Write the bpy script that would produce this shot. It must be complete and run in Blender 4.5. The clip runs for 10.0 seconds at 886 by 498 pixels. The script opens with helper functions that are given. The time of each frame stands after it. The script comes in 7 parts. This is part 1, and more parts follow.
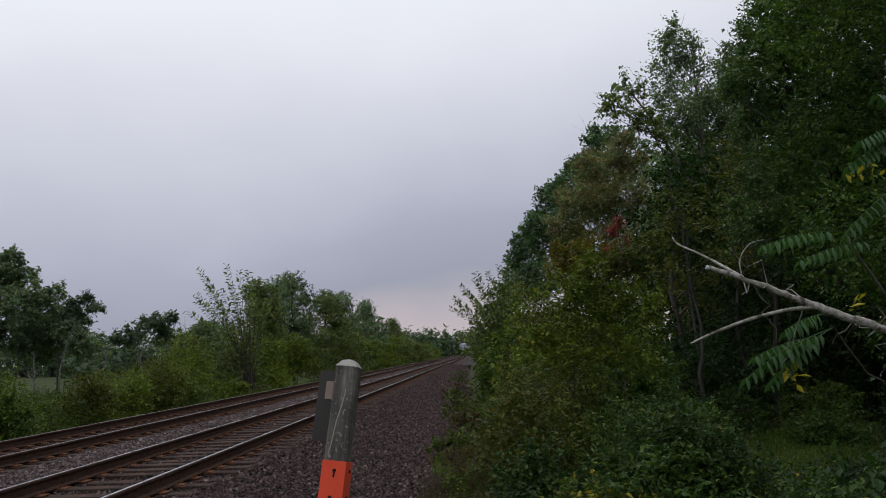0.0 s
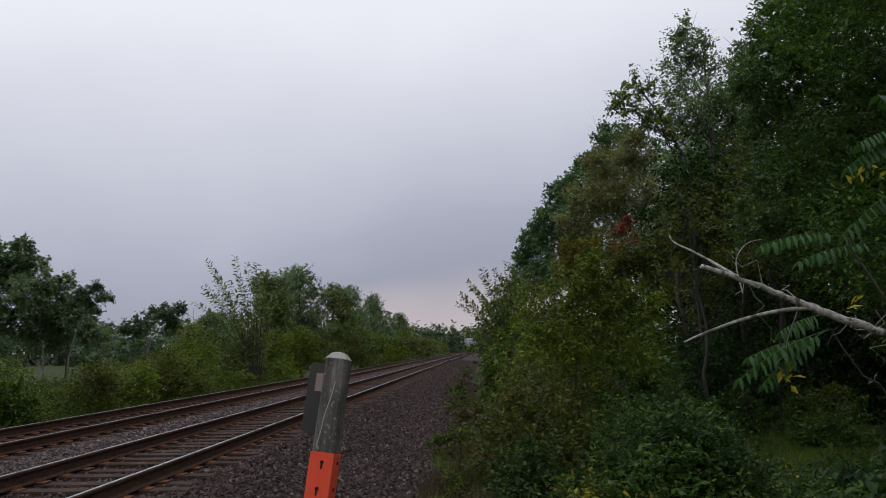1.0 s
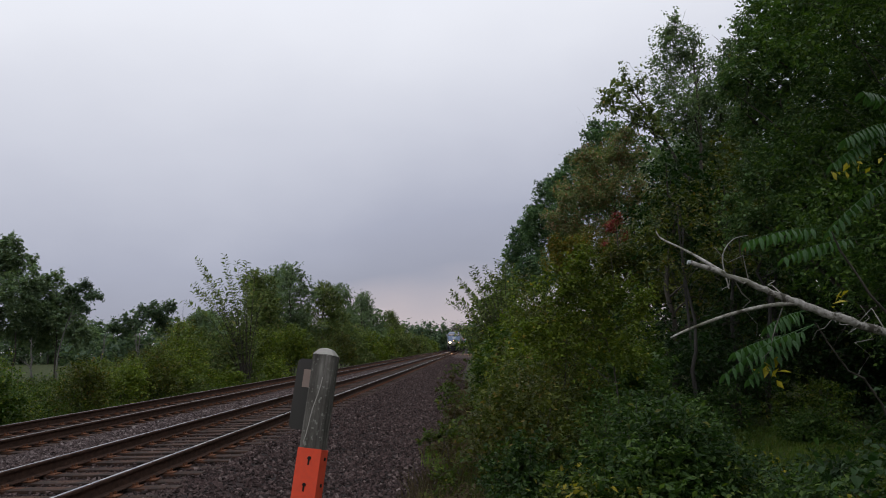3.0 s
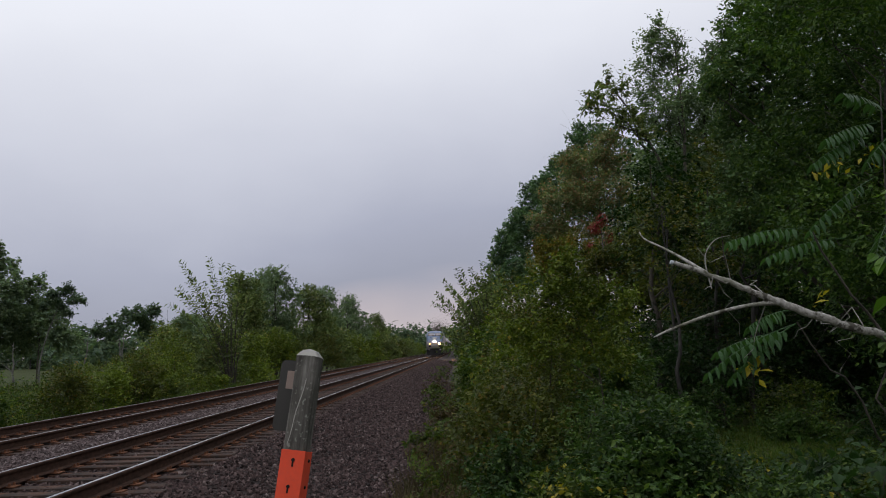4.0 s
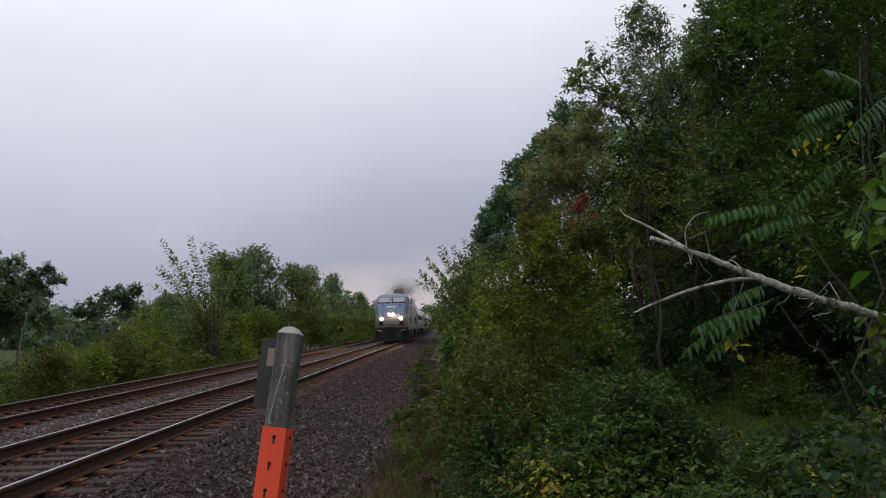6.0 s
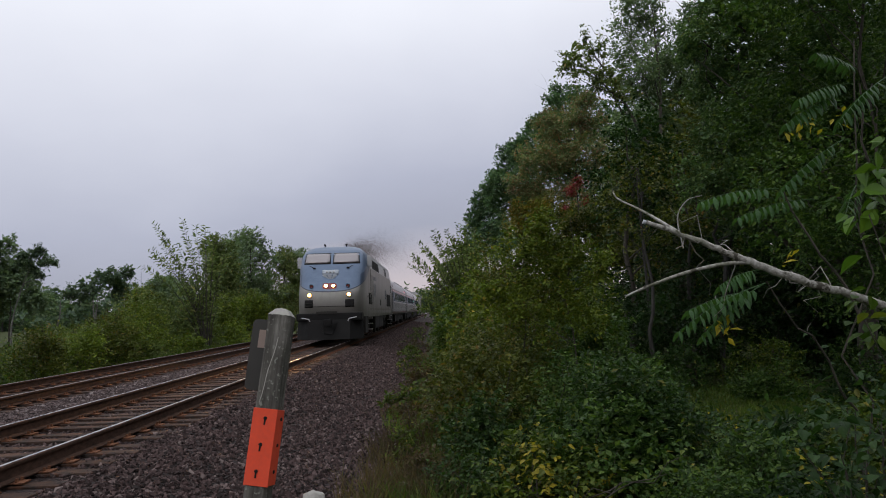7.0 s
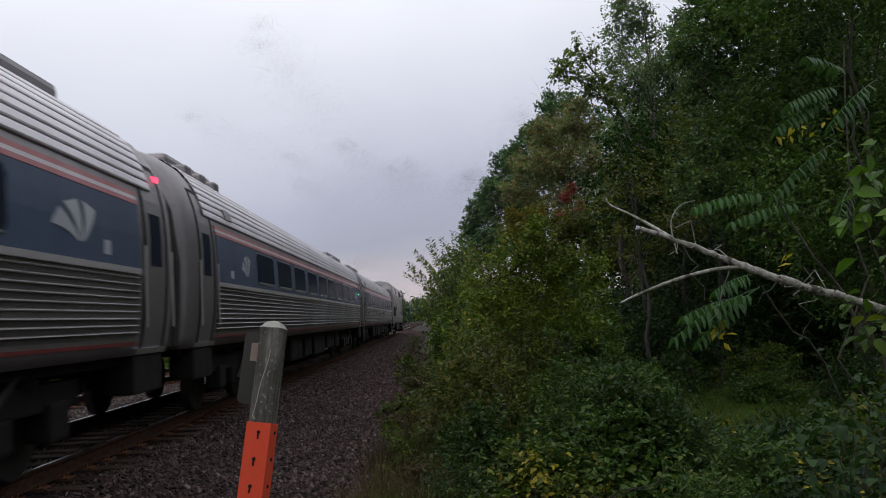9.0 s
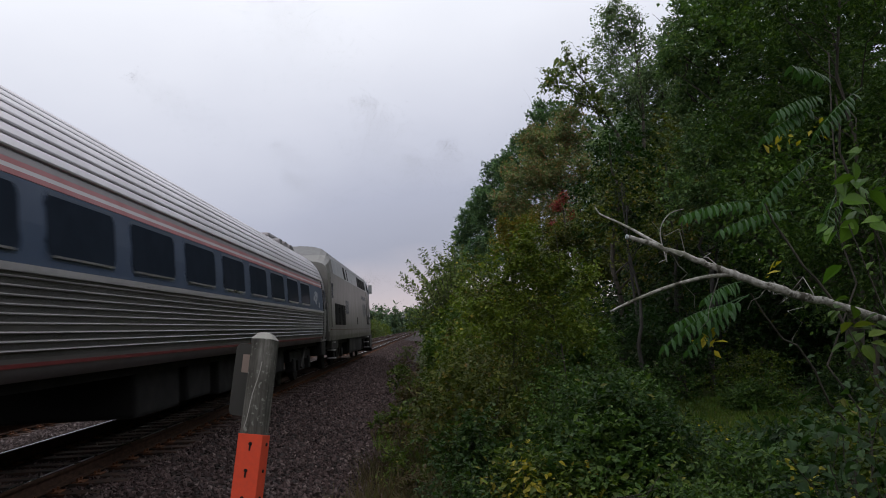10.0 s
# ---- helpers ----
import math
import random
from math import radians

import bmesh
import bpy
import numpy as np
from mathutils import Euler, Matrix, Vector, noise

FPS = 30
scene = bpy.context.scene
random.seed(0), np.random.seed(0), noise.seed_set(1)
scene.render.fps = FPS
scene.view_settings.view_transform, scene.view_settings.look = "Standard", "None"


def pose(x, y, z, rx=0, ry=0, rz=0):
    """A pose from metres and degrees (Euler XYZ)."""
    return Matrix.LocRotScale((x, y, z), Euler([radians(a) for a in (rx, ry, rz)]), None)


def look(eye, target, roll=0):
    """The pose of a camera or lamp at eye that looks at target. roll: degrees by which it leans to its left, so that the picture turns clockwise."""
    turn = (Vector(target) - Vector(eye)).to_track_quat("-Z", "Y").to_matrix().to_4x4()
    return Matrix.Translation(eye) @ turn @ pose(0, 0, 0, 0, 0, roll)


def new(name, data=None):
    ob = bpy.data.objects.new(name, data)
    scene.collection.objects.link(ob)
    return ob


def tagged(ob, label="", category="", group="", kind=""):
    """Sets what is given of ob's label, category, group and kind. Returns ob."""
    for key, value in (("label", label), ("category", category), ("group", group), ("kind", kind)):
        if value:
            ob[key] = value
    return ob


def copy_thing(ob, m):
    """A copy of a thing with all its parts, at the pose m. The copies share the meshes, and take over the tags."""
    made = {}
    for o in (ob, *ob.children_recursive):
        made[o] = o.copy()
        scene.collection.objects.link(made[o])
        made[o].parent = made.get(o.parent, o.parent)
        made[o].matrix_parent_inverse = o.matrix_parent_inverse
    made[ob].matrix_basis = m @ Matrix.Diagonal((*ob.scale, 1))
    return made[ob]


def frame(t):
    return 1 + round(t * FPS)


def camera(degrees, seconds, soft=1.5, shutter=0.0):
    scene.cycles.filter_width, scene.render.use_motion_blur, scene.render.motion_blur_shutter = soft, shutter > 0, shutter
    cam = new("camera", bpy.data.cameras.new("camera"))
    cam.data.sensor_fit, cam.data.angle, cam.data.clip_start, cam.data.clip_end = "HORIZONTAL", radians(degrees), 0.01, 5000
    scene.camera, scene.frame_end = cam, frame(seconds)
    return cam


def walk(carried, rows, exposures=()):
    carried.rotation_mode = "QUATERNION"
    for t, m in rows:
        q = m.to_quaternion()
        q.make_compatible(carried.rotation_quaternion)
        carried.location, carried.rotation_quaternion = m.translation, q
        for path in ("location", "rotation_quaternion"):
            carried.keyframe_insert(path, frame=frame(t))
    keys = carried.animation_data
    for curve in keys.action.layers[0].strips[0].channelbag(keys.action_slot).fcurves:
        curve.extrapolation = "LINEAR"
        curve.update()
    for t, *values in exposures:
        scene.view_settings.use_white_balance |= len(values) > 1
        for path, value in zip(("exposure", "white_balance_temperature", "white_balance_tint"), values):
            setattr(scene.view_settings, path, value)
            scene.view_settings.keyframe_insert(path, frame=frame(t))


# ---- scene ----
# heights are above the rail heads; the line runs along y
TRACK_X = -4.78     # middle of the near track
FAR_X = -8.34       # middle of the far track
FRONT = 17.1        # where the leading locomotive's nose is at 7.5 s
SPEED = 35.83       # metres a second

# ---- camera ----
cam = camera(57.7, 10.0, 1.0, 0.1)
# seconds, place, yaw, pitch, roll
PATH = [
    (0.0, -0.122, -0.026, 1.350, 2.15, 7.33, -2.09),
    (0.5, -0.067, -0.017, 1.343, 2.58, 7.23, -1.65),
    (1.0, -0.044, -0.024, 1.342, 2.82, 7.04, -1.06),
    (1.5, -0.065, -0.041, 1.343, 1.92, 6.91, -1.16),
    (2.0, -0.047, -0.025, 1.340, 2.23, 6.76, -1.21),
    (3.5, -0.026, -0.028, 1.330, 1.95, 6.95, -1.29),
    (4.0, -0.020, -0.027, 1.325, 1.12, 7.01, -1.54),
    (4.5, -0.012, -0.005, 1.319, 1.16, 6.62, -1.65),
    (5.0, -0.006, -0.015, 1.316, 0.58, 6.31, -1.61),
    (5.5, -0.009, -0.019, 1.319, 0.27, 5.98, -1.84),
    (7.0, -0.004, -0.008, 1.311, -0.49, 4.27, -1.62),
    (7.5, 0.000, 0.000, 1.311, -0.56, 4.02, -1.65),
    (8.0, 0.005, 0.011, 1.317, -1.00, 4.22, -1.83),
    (8.5, 0.004, -0.011, 1.317, -0.90, 4.56, -2.01),
    (9.0, 0.011, 0.013, 1.317, -0.82, 4.85, -2.54),
    (9.5, 0.017, 0.001, 1.322, -1.49, 5.32, -2.77),
    (10.0, 0.020, -0.004, 1.318, -1.39, 5.50, -3.03),
]
walk(cam, [(t, pose(x, y, z, 90 + p, 0, w) @ pose(0, 0, 0, 0, 0, r)) for t, x, y, z, w, p, r in PATH],
     exposures=[(0.0, -0.14), (2.0, -0.12), (4.5, -0.08), (6.0, 0.02), (7.5, 0.05), (10.0, 0.05)])

# ---- sky ----
world = bpy.data.worlds.new("overcast_sky")
scene.world = world
world.use_nodes = True


def build_sky():
    nt = world.node_tree
    nt.nodes.clear()
    N, L = nt.nodes.new, nt.links.new
    out = N("ShaderNodeOutputWorld")
    bg = N("ShaderNodeBackground")
    tc = N("ShaderNodeTexCoord")
    sep = N("ShaderNodeSeparateXYZ")
    L(tc.outputs["Generated"], sep.inputs[0])
    # cloud cover: soft billows, drawn out sideways
    mp = N("ShaderNodeMapping")
    mp.inputs["Scale"].default_value = (1.0, 1.0, 1.8)
    L(tc.outputs["Generated"], mp.inputs[0])
    nz = N("ShaderNodeTexNoise")
    nz.inputs["Scale"].default_value = 2.6
    nz.inputs["Detail"].default_value = 5
    nz.inputs["Roughness"].default_value = 0.5
    L(mp.outputs[0], nz.inputs["Vector"])
    sub = N("ShaderNodeMath"); sub.operation = "SUBTRACT"; sub.inputs[1].default_value = 0.5
    L(nz.outputs["Fac"], sub.inputs[0])
    mul = N("ShaderNodeMath"); mul.operation = "MULTIPLY"; mul.inputs[1].default_value = 0.13
    L(sub.outputs[0], mul.inputs[0])
    # thinner cloud to the west of the line, thicker over the trees
    az = N("ShaderNodeMath"); az.operation = "MULTIPLY_ADD"
    az.inputs[1].default_value = -0.10
    L(sep.outputs["X"], az.inputs[0])
    L(mul.outputs[0], az.inputs[2])
    ad = N("ShaderNodeMath"); ad.operation = "ADD"
    L(sep.outputs["Z"], ad.inputs[0])
    L(az.outputs[0], ad.inputs[1])
    ramp = N("ShaderNodeValToRGB")
    e = ramp.color_ramp.elements
    e[0].position, e[0].color = 0.0, (0.58, 0.51, 0.54, 1)
    e[1].position, e[1].color = 1.0, (1.60, 1.64, 1.76, 1)
    for p, c in ((0.045, (0.56, 0.50, 0.54)), (0.09, (0.37, 0.385, 0.48)), (0.15, (0.445, 0.465, 0.575)),
                 (0.26, (0.66, 0.68, 0.78)), (0.40, (0.90, 0.92, 1.0))):
        k = e.new(p)
        k.color = (*c, 1)
    L(ad.outputs[0], ramp.inputs[0])
    sky = N("ShaderNodeTexSky")
    sky.sky_type, sky.sun_disc = "NISHITA", False
    sky.sun_elevation, sky.sun_rotation = radians(24), radians(200)
    dim = N("ShaderNodeMixRGB"); dim.blend_type = "MULTIPLY"; dim.inputs[0].default_value = 1.0
    dim.inputs[2].default_value = (0.1, 0.1, 0.1, 1)
    L(sky.outputs[0], dim.inputs[1])
    mix = N("ShaderNodeMixRGB"); mix.inputs[0].default_value = 0.97
    L(dim.outputs[0], mix.inputs[1])
    L(ramp.outputs[0], mix.inputs[2])
    L(mix.outputs[0], bg.inputs[0])
    bg.inputs[1].default_value = 1.0
    L(bg.outputs[0], out.inputs[0])


build_sky()
sun = new("sun", bpy.data.lights.new("sun", "SUN"))
sun.data.energy, sun.data.angle, sun.data.color = 0.5, radians(40), (1.0, 0.97, 0.93)
sun.matrix_world = look((-20, -50, 40), (0, 0, 0))

# ---- materials ----
class Nodes:
    """A node material under construction."""
    def __init__(self, name):
        self.mat = bpy.data.materials.new(name)
        self.mat.use_nodes = True
        self.nt = self.mat.node_tree
        self.nt.nodes.clear()
        self.out = self.add("ShaderNodeOutputMaterial")
        self.tc = self.add("ShaderNodeTexCoord")

    def add(self, kind, **values):
        n = self.nt.nodes.new(kind)
        for k, v in values.items():
            n.inputs[k.replace("_", " ")].default_value = v
        return n

    def link(self, a, b):
        self.nt.links.new(a, b)

    def noise(self, scale, detail=4.0, rough=0.55, space="Object", stretch=None):
        n = self.add("ShaderNodeTexNoise", Scale=scale, Detail=detail, Roughness=rough)
        src = self.tc.outputs[space]
        if stretch:
            m = self.add("ShaderNodeMapping", Scale=stretch)
            self.link(src, m.inputs[0])
            src = m.outputs[0]
        self.link(src, n.inputs["Vector"])
        return n.outputs["Fac"]

    def ramp(self, fac, stops):
        n = self.add("ShaderNodeValToRGB")
        e = n.color_ramp.elements
        e[0].position, e[0].color = stops[0][0], (*stops[0][1], 1)
        e[1].position, e[1].color = stops[-1][0], (*stops[-1][1], 1)
        for p, c in stops[1:-1]:
            e.new(p).color = (*c, 1)
        self.link(fac, n.inputs[0])
        return n.outputs[0]

    def mix(self, fac, a, b, blend="MIX"):
        n = self.add("ShaderNodeMixRGB")
        n.blend_type = blend
        for i, v in ((0, fac), (1, a), (2, b)):
            if isinstance(v, (int, float)):
                n.inputs[i].default_value = v
            elif isinstance(v, tuple):
                n.inputs[i].default_value = (*v, 1)
            else:
                self.link(v, n.inputs[i])
        return n.outputs[0]

    def bump(self, height, strength, distance=0.01):
        n = self.add("ShaderNodeBump", Strength=strength, Distance=distance)
        self.link(height, n.inputs["Height"])
        return n.outputs[0]

    def surface(self, colour, rough=0.7, metal=0.0, normal=None, **more):
        p = self.add("ShaderNodeBsdfPrincipled", Metallic=metal, **more)
        if isinstance(colour, tuple):
            p.inputs["Base Color"].default_value = (*colour, 1)
        else:
            self.link(colour, p.inputs["Base Color"])
        if isinstance(rough, float):
            p.inputs["Roughness"].default_value = rough
        else:
            self.link(rough, p.inputs["Roughness"])
        if normal:
            self.link(normal, p.inputs["Normal"])
        self.link(p.outputs[0], self.out.inputs[0])
        return self.mat

    def dull(self, level):
        for n in self.nt.nodes:
            if n.bl_idname == "ShaderNodeBsdfPrincipled":
                n.inputs["Specular IOR Level"].default_value = level
        return self.mat


def leaf_material(name, stops, gloss=0.45):
    """Leaves: each leaf has its own tint; light shines through a little."""
    m = Nodes(name)
    geo = m.add("ShaderNodeNewGeometry")
    one = m.ramp(geo.outputs["Random Per Island"], stops)
    big = m.noise(0.55, 3.0, space="Object")
    tone = m.ramp(big, [(0.3, (0.55, 0.56, 0.55)), (0.7, (1.4, 1.38, 1.25))])
    col = m.mix(1.0, one, tone, "MULTIPLY")
    p = m.add("ShaderNodeBsdfPrincipled", Roughness=gloss)
    p.inputs["Specular IOR Level"].default_value = 0.14
    m.link(col, p.inputs["Base Color"])
    tr = m.add("ShaderNodeBsdfTranslucent")
    m.link(m.mix(1.0, col, (1.1, 1.25, 0.5), "MULTIPLY"), tr.inputs[0])
    sh = m.add("ShaderNodeMixShader", Fac=0.36)
    m.link(p.outputs[0], sh.inputs[1])
    m.link(tr.outputs[0], sh.inputs[2])
    m.link(sh.outputs[0], m.out.inputs[0])
    return m.mat


def bark_material(name, dark, light, scale=9.0):
    m = Nodes(name)
    f = m.noise(scale, 6.0, 0.65, stretch=(1, 1, 0.22))
    col = m.ramp(f, [(0.3, dark), (0.7, light)])
    return m.surface(col, 0.9, normal=m.bump(f, 0.7, 0.03))


def plain_material(name, colour, rough=0.6, metal=0.0, wear=0.25, scale=6.0, bump=0.15):
    """Paint, metal or rubber with dirt in two scales."""
    m = Nodes(name)
    fine, wide = m.noise(scale * 8, 5.0), m.noise(scale * 0.35, 5.0, 0.6)
    k = m.mix(0.5, fine, wide)
    col = m.mix(m.ramp(k, [(0.35, (0, 0, 0)), (0.75, (wear, wear, wear))]), colour,
                tuple(c * 0.45 + 0.02 for c in colour))
    r = m.ramp(wide, [(0.3, (rough * 0.8,) * 3), (0.7, (min(1, rough * 1.25),) * 3)])
    m.surface(col, r, metal, m.bump(fine, bump, 0.002))
    return m.dull(0.15 if max(colour) < 0.1 and rough > 0.6 else 0.5)


GREEN = leaf_material("leaf_green", [(0, (0.02189, 0.0468, 0.00901)), (0.5, (0.04104, 0.078, 0.01351)), (0.85, (0.07524, 0.117, 0.01892)), (1, (0.1368, 0.1495, 0.02523))])
SHRUB = leaf_material("leaf_shrub", [(0, (0.02759, 0.0488, 0.00795)), (0.6, (0.05768, 0.09028, 0.01431)), (0.93, (0.09781, 0.1281, 0.02067)), (1, (0.1756, 0.1342, 0.02782))])
LIME = leaf_material("leaf_light_green", [(0, (0.05291, 0.08315, 0.01221)), (0.6, (0.09959, 0.1405, 0.02035)), (0.95, (0.1556, 0.1864, 0.02849)), (1, (0.249, 0.1864, 0.03053))])
OLIVE = leaf_material("leaf_olive", [(0, (0.0326, 0.0444, 0.01018)), (0.6, (0.0627, 0.0792, 0.01696)), (0.9, (0.1066, 0.114, 0.02544)), (1, (0.163, 0.102, 0.02968))])
DARK = leaf_material("leaf_dark", [(0, (0.02298, 0.05103, 0.01374)), (0.6, (0.04341, 0.08505, 0.02061)), (1, (0.09193, 0.1409, 0.03263))])
OAK = leaf_material("leaf_oak", [(0, (0.050, 0.100, 0.064)), (0.6, (0.086, 0.152, 0.088)), (1, (0.14, 0.20, 0.105))])
AUTUMN = leaf_material("leaf_autumn", [(0, (0.06075, 0.0812, 0.0168)), (0.5, (0.1148, 0.119, 0.024)), (0.85, (0.1755, 0.1288, 0.0288)), (1, (0.216, 0.0868, 0.0264))])
RED = leaf_material("leaf_red", [(0, (0.14, 0.024, 0.030)), (0.6, (0.22, 0.034, 0.045)), (1, (0.16, 0.075, 0.035))])
YELLOW = leaf_material("leaf_yellow", [(0, (0.19, 0.16, 0.022)), (0.5, (0.33, 0.27, 0.03)), (1, (0.09, 0.11, 0.022))])
FROND = leaf_material("leaf_frond", [(0, (0.027, 0.066, 0.0256)), (0.7, (0.0405, 0.09, 0.0336)), (1, (0.054, 0.105, 0.032))], 0.4)
BRIGHT = leaf_material("leaf_bright", [(0, (0.055, 0.12, 0.018)), (1, (0.095, 0.175, 0.026))], 0.4)
# distance haze is put into this leaf colour
HAZE_TINT = leaf_material("leaf_haze_tinted", [(0, (0.062, 0.098, 0.074)), (0.6, (0.088, 0.130, 0.096)), (1, (0.125, 0.160, 0.105))], 0.8)
GRASS = leaf_material("grass_blade", [(0, (0.035, 0.066, 0.0112)), (0.7, (0.06, 0.1012, 0.016)), (1, (0.12, 0.121, 0.036))])
DRY = leaf_material("dry_weed", [(0, (0.055, 0.040, 0.027)), (0.6, (0.090, 0.065, 0.042)), (1, (0.055, 0.060, 0.022))], 0.8)
# pale green leaves with some haze put into the colour
PALE_HAZE_GREEN = leaf_material("leaf_pale_haze_green", [(0, (0.0676, 0.09833, 0.0406)), (0.6, (0.1149, 0.1523, 0.0609)), (0.95, (0.169, 0.1983, 0.07714)), (1, (0.2535, 0.1903, 0.09135))], 0.6)
MARSH = leaf_material("marsh_grass", [(0, (0.040, 0.050, 0.018)), (0.7, (0.060, 0.068, 0.026)), (1, (0.085, 0.078, 0.036))], 0.9)
# darkest leaves: their own deep green plus shade put into the colour
DEEP_SHADED = leaf_material("leaf_deep_green_shaded", [(0, (0.009, 0.024, 0.007)), (0.6, (0.016, 0.039, 0.011)), (0.95, (0.028, 0.058, 0.016)), (1, (0.07, 0.07, 0.018))])
DUSKY = leaf_material("leaf_dusky", [(0, (0.034, 0.066, 0.032)), (0.6, (0.062, 0.108, 0.048)), (0.96, (0.105, 0.155, 0.064)), (1, (0.15, 0.16, 0.055))])
RUSSET = leaf_material("leaf_russet", [(0, (0.105, 0.150, 0.080)), (0.55, (0.150, 0.188, 0.098)), (0.78, (0.22, 0.175, 0.108)), (1, (0.30, 0.155, 0.11))])
# paler leaves: veiling haze put into the colour of mid-distance trees
MIST_TINT = leaf_material("leaf_mist_tinted", [(0, (0.095, 0.142, 0.098)), (0.6, (0.135, 0.190, 0.126)), (1, (0.185, 0.230, 0.145))], 0.8)
# dark green that holds part of the undergrowth's shade in its colour
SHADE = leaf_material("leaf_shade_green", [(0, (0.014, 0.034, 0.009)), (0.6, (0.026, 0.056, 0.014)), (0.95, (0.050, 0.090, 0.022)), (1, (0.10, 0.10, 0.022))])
BARK = bark_material("bark_brown", (0.018, 0.015, 0.012), (0.06, 0.05, 0.04))
GREY_BARK = bark_material("bark_mid_grey", (0.05, 0.046, 0.042), (0.13, 0.125, 0.115))
PALE_BARK = bark_material("bark_grey", (0.10, 0.09, 0.08), (0.27, 0.26, 0.24))


def birch_material():
    m = Nodes("birch_bark")
    f = m.noise(38, 6.0, 0.65)
    spots = m.noise(13, 5.0, 0.65)
    moss = m.noise(3.5, 4.0, 0.6)
    col = m.ramp(f, [(0.30, (0.07, 0.064, 0.054)), (0.46, (0.21, 0.20, 0.18)), (0.72, (0.40, 0.39, 0.37))])
    col = m.mix(m.ramp(spots, [(0.54, (0, 0, 0)), (0.60, (1, 1, 1))]), col, (0.055, 0.05, 0.04))
    col = m.mix(m.ramp(moss, [(0.52, (0, 0, 0)), (0.62, (0.6, 0.6, 0.6))]), col, (0.10, 0.105, 0.07))
    m.surface(col, 0.9, normal=m.bump(f, 0.8, 0.008))
    return m.dull(0.15)


BIRCH = birch_material()


def ground_material():
    """Leaf litter, soil and grass; stone chips near the line."""
    m = Nodes("ground")
    sep = m.add("ShaderNodeSeparateXYZ")
    m.link(m.tc.outputs["Object"], sep.inputs[0])
    a, b = m.noise(0.5, 5.0), m.noise(12.0, 5.0)
    col = m.ramp(m.mix(0.5, a, b), [(0.35, (0.018, 0.022, 0.009)), (0.5, (0.034, 0.046, 0.014)), (0.65, (0.055, 0.050, 0.024))])
    m.surface(col, 0.95, normal=m.bump(b, 0.8, 0.05))
    return m.dull(0.08)


def gravel_material(name, tints, per_stone):
    m = Nodes(name)
    if per_stone:
        geo = m.add("ShaderNodeNewGeometry")
        fac = geo.outputs["Random Per Island"]
        col = m.ramp(fac, tints)
        grit = m.noise(60, 4.0)
        col = m.mix(0.5, col, m.ramp(grit, [(0.3, (0.5, 0.5, 0.5)), (0.7, (1.3, 1.3, 1.3))]), "MULTIPLY")
        m.surface(col, 0.9, normal=m.bump(grit, 0.4, 0.01))
        return m.dull(0.2)
    v = m.add("ShaderNodeTexVoronoi", Scale=19.0)
    m.link(m.tc.outputs["Object"], v.inputs["Vector"])
    sep = m.add("ShaderNodeSeparateColor")
    m.link(v.outputs["Color"], sep.inputs[0])
    col = m.ramp(sep.outputs[0], tints)
    wide = m.noise(0.7, 5.0, 0.6)
    col = m.mix(1.0, col, m.ramp(wide, [(0.3, (0.6, 0.58, 0.56)), (0.7, (1.1, 1.08, 1.05))]), "MULTIPLY")
    gap = m.ramp(v.outputs["Distance"], [(0.0, (1, 1, 1)), (0.75, (0.25, 0.25, 0.25))])
    col = m.mix(1.0, col, gap, "MULTIPLY")
    inv = m.add("ShaderNodeMath"); inv.operation = "SUBTRACT"; inv.inputs[0].default_value = 1.0
    m.link(v.outputs["Distance"], inv.inputs[1])
    m.surface(col, 0.92, normal=m.bump(inv.outputs[0], 1.0, 0.04))
    return m.dull(0.2)


STONES = [(0, (0.014, 0.010, 0.009)), (0.35, (0.034, 0.022, 0.021)), (0.7, (0.062, 0.040, 0.038)), (0.94, (0.095, 0.066, 0.062)), (1, (0.16, 0.125, 0.118))]
PALE_STONES = [(0, (0.026, 0.019, 0.018)), (0.35, (0.058, 0.042, 0.041)), (0.7, (0.100, 0.074, 0.073)), (0.94, (0.15, 0.118, 0.115)), (1, (0.21, 0.18, 0.175))]
GROUND = ground_material()
GRAVEL = gravel_material("gravel_bed", STONES, False)
STONE = gravel_material("ballast_stone", STONES, True)
PALE_STONE = gravel_material("pale_ballast_stone", PALE_STONES, True)


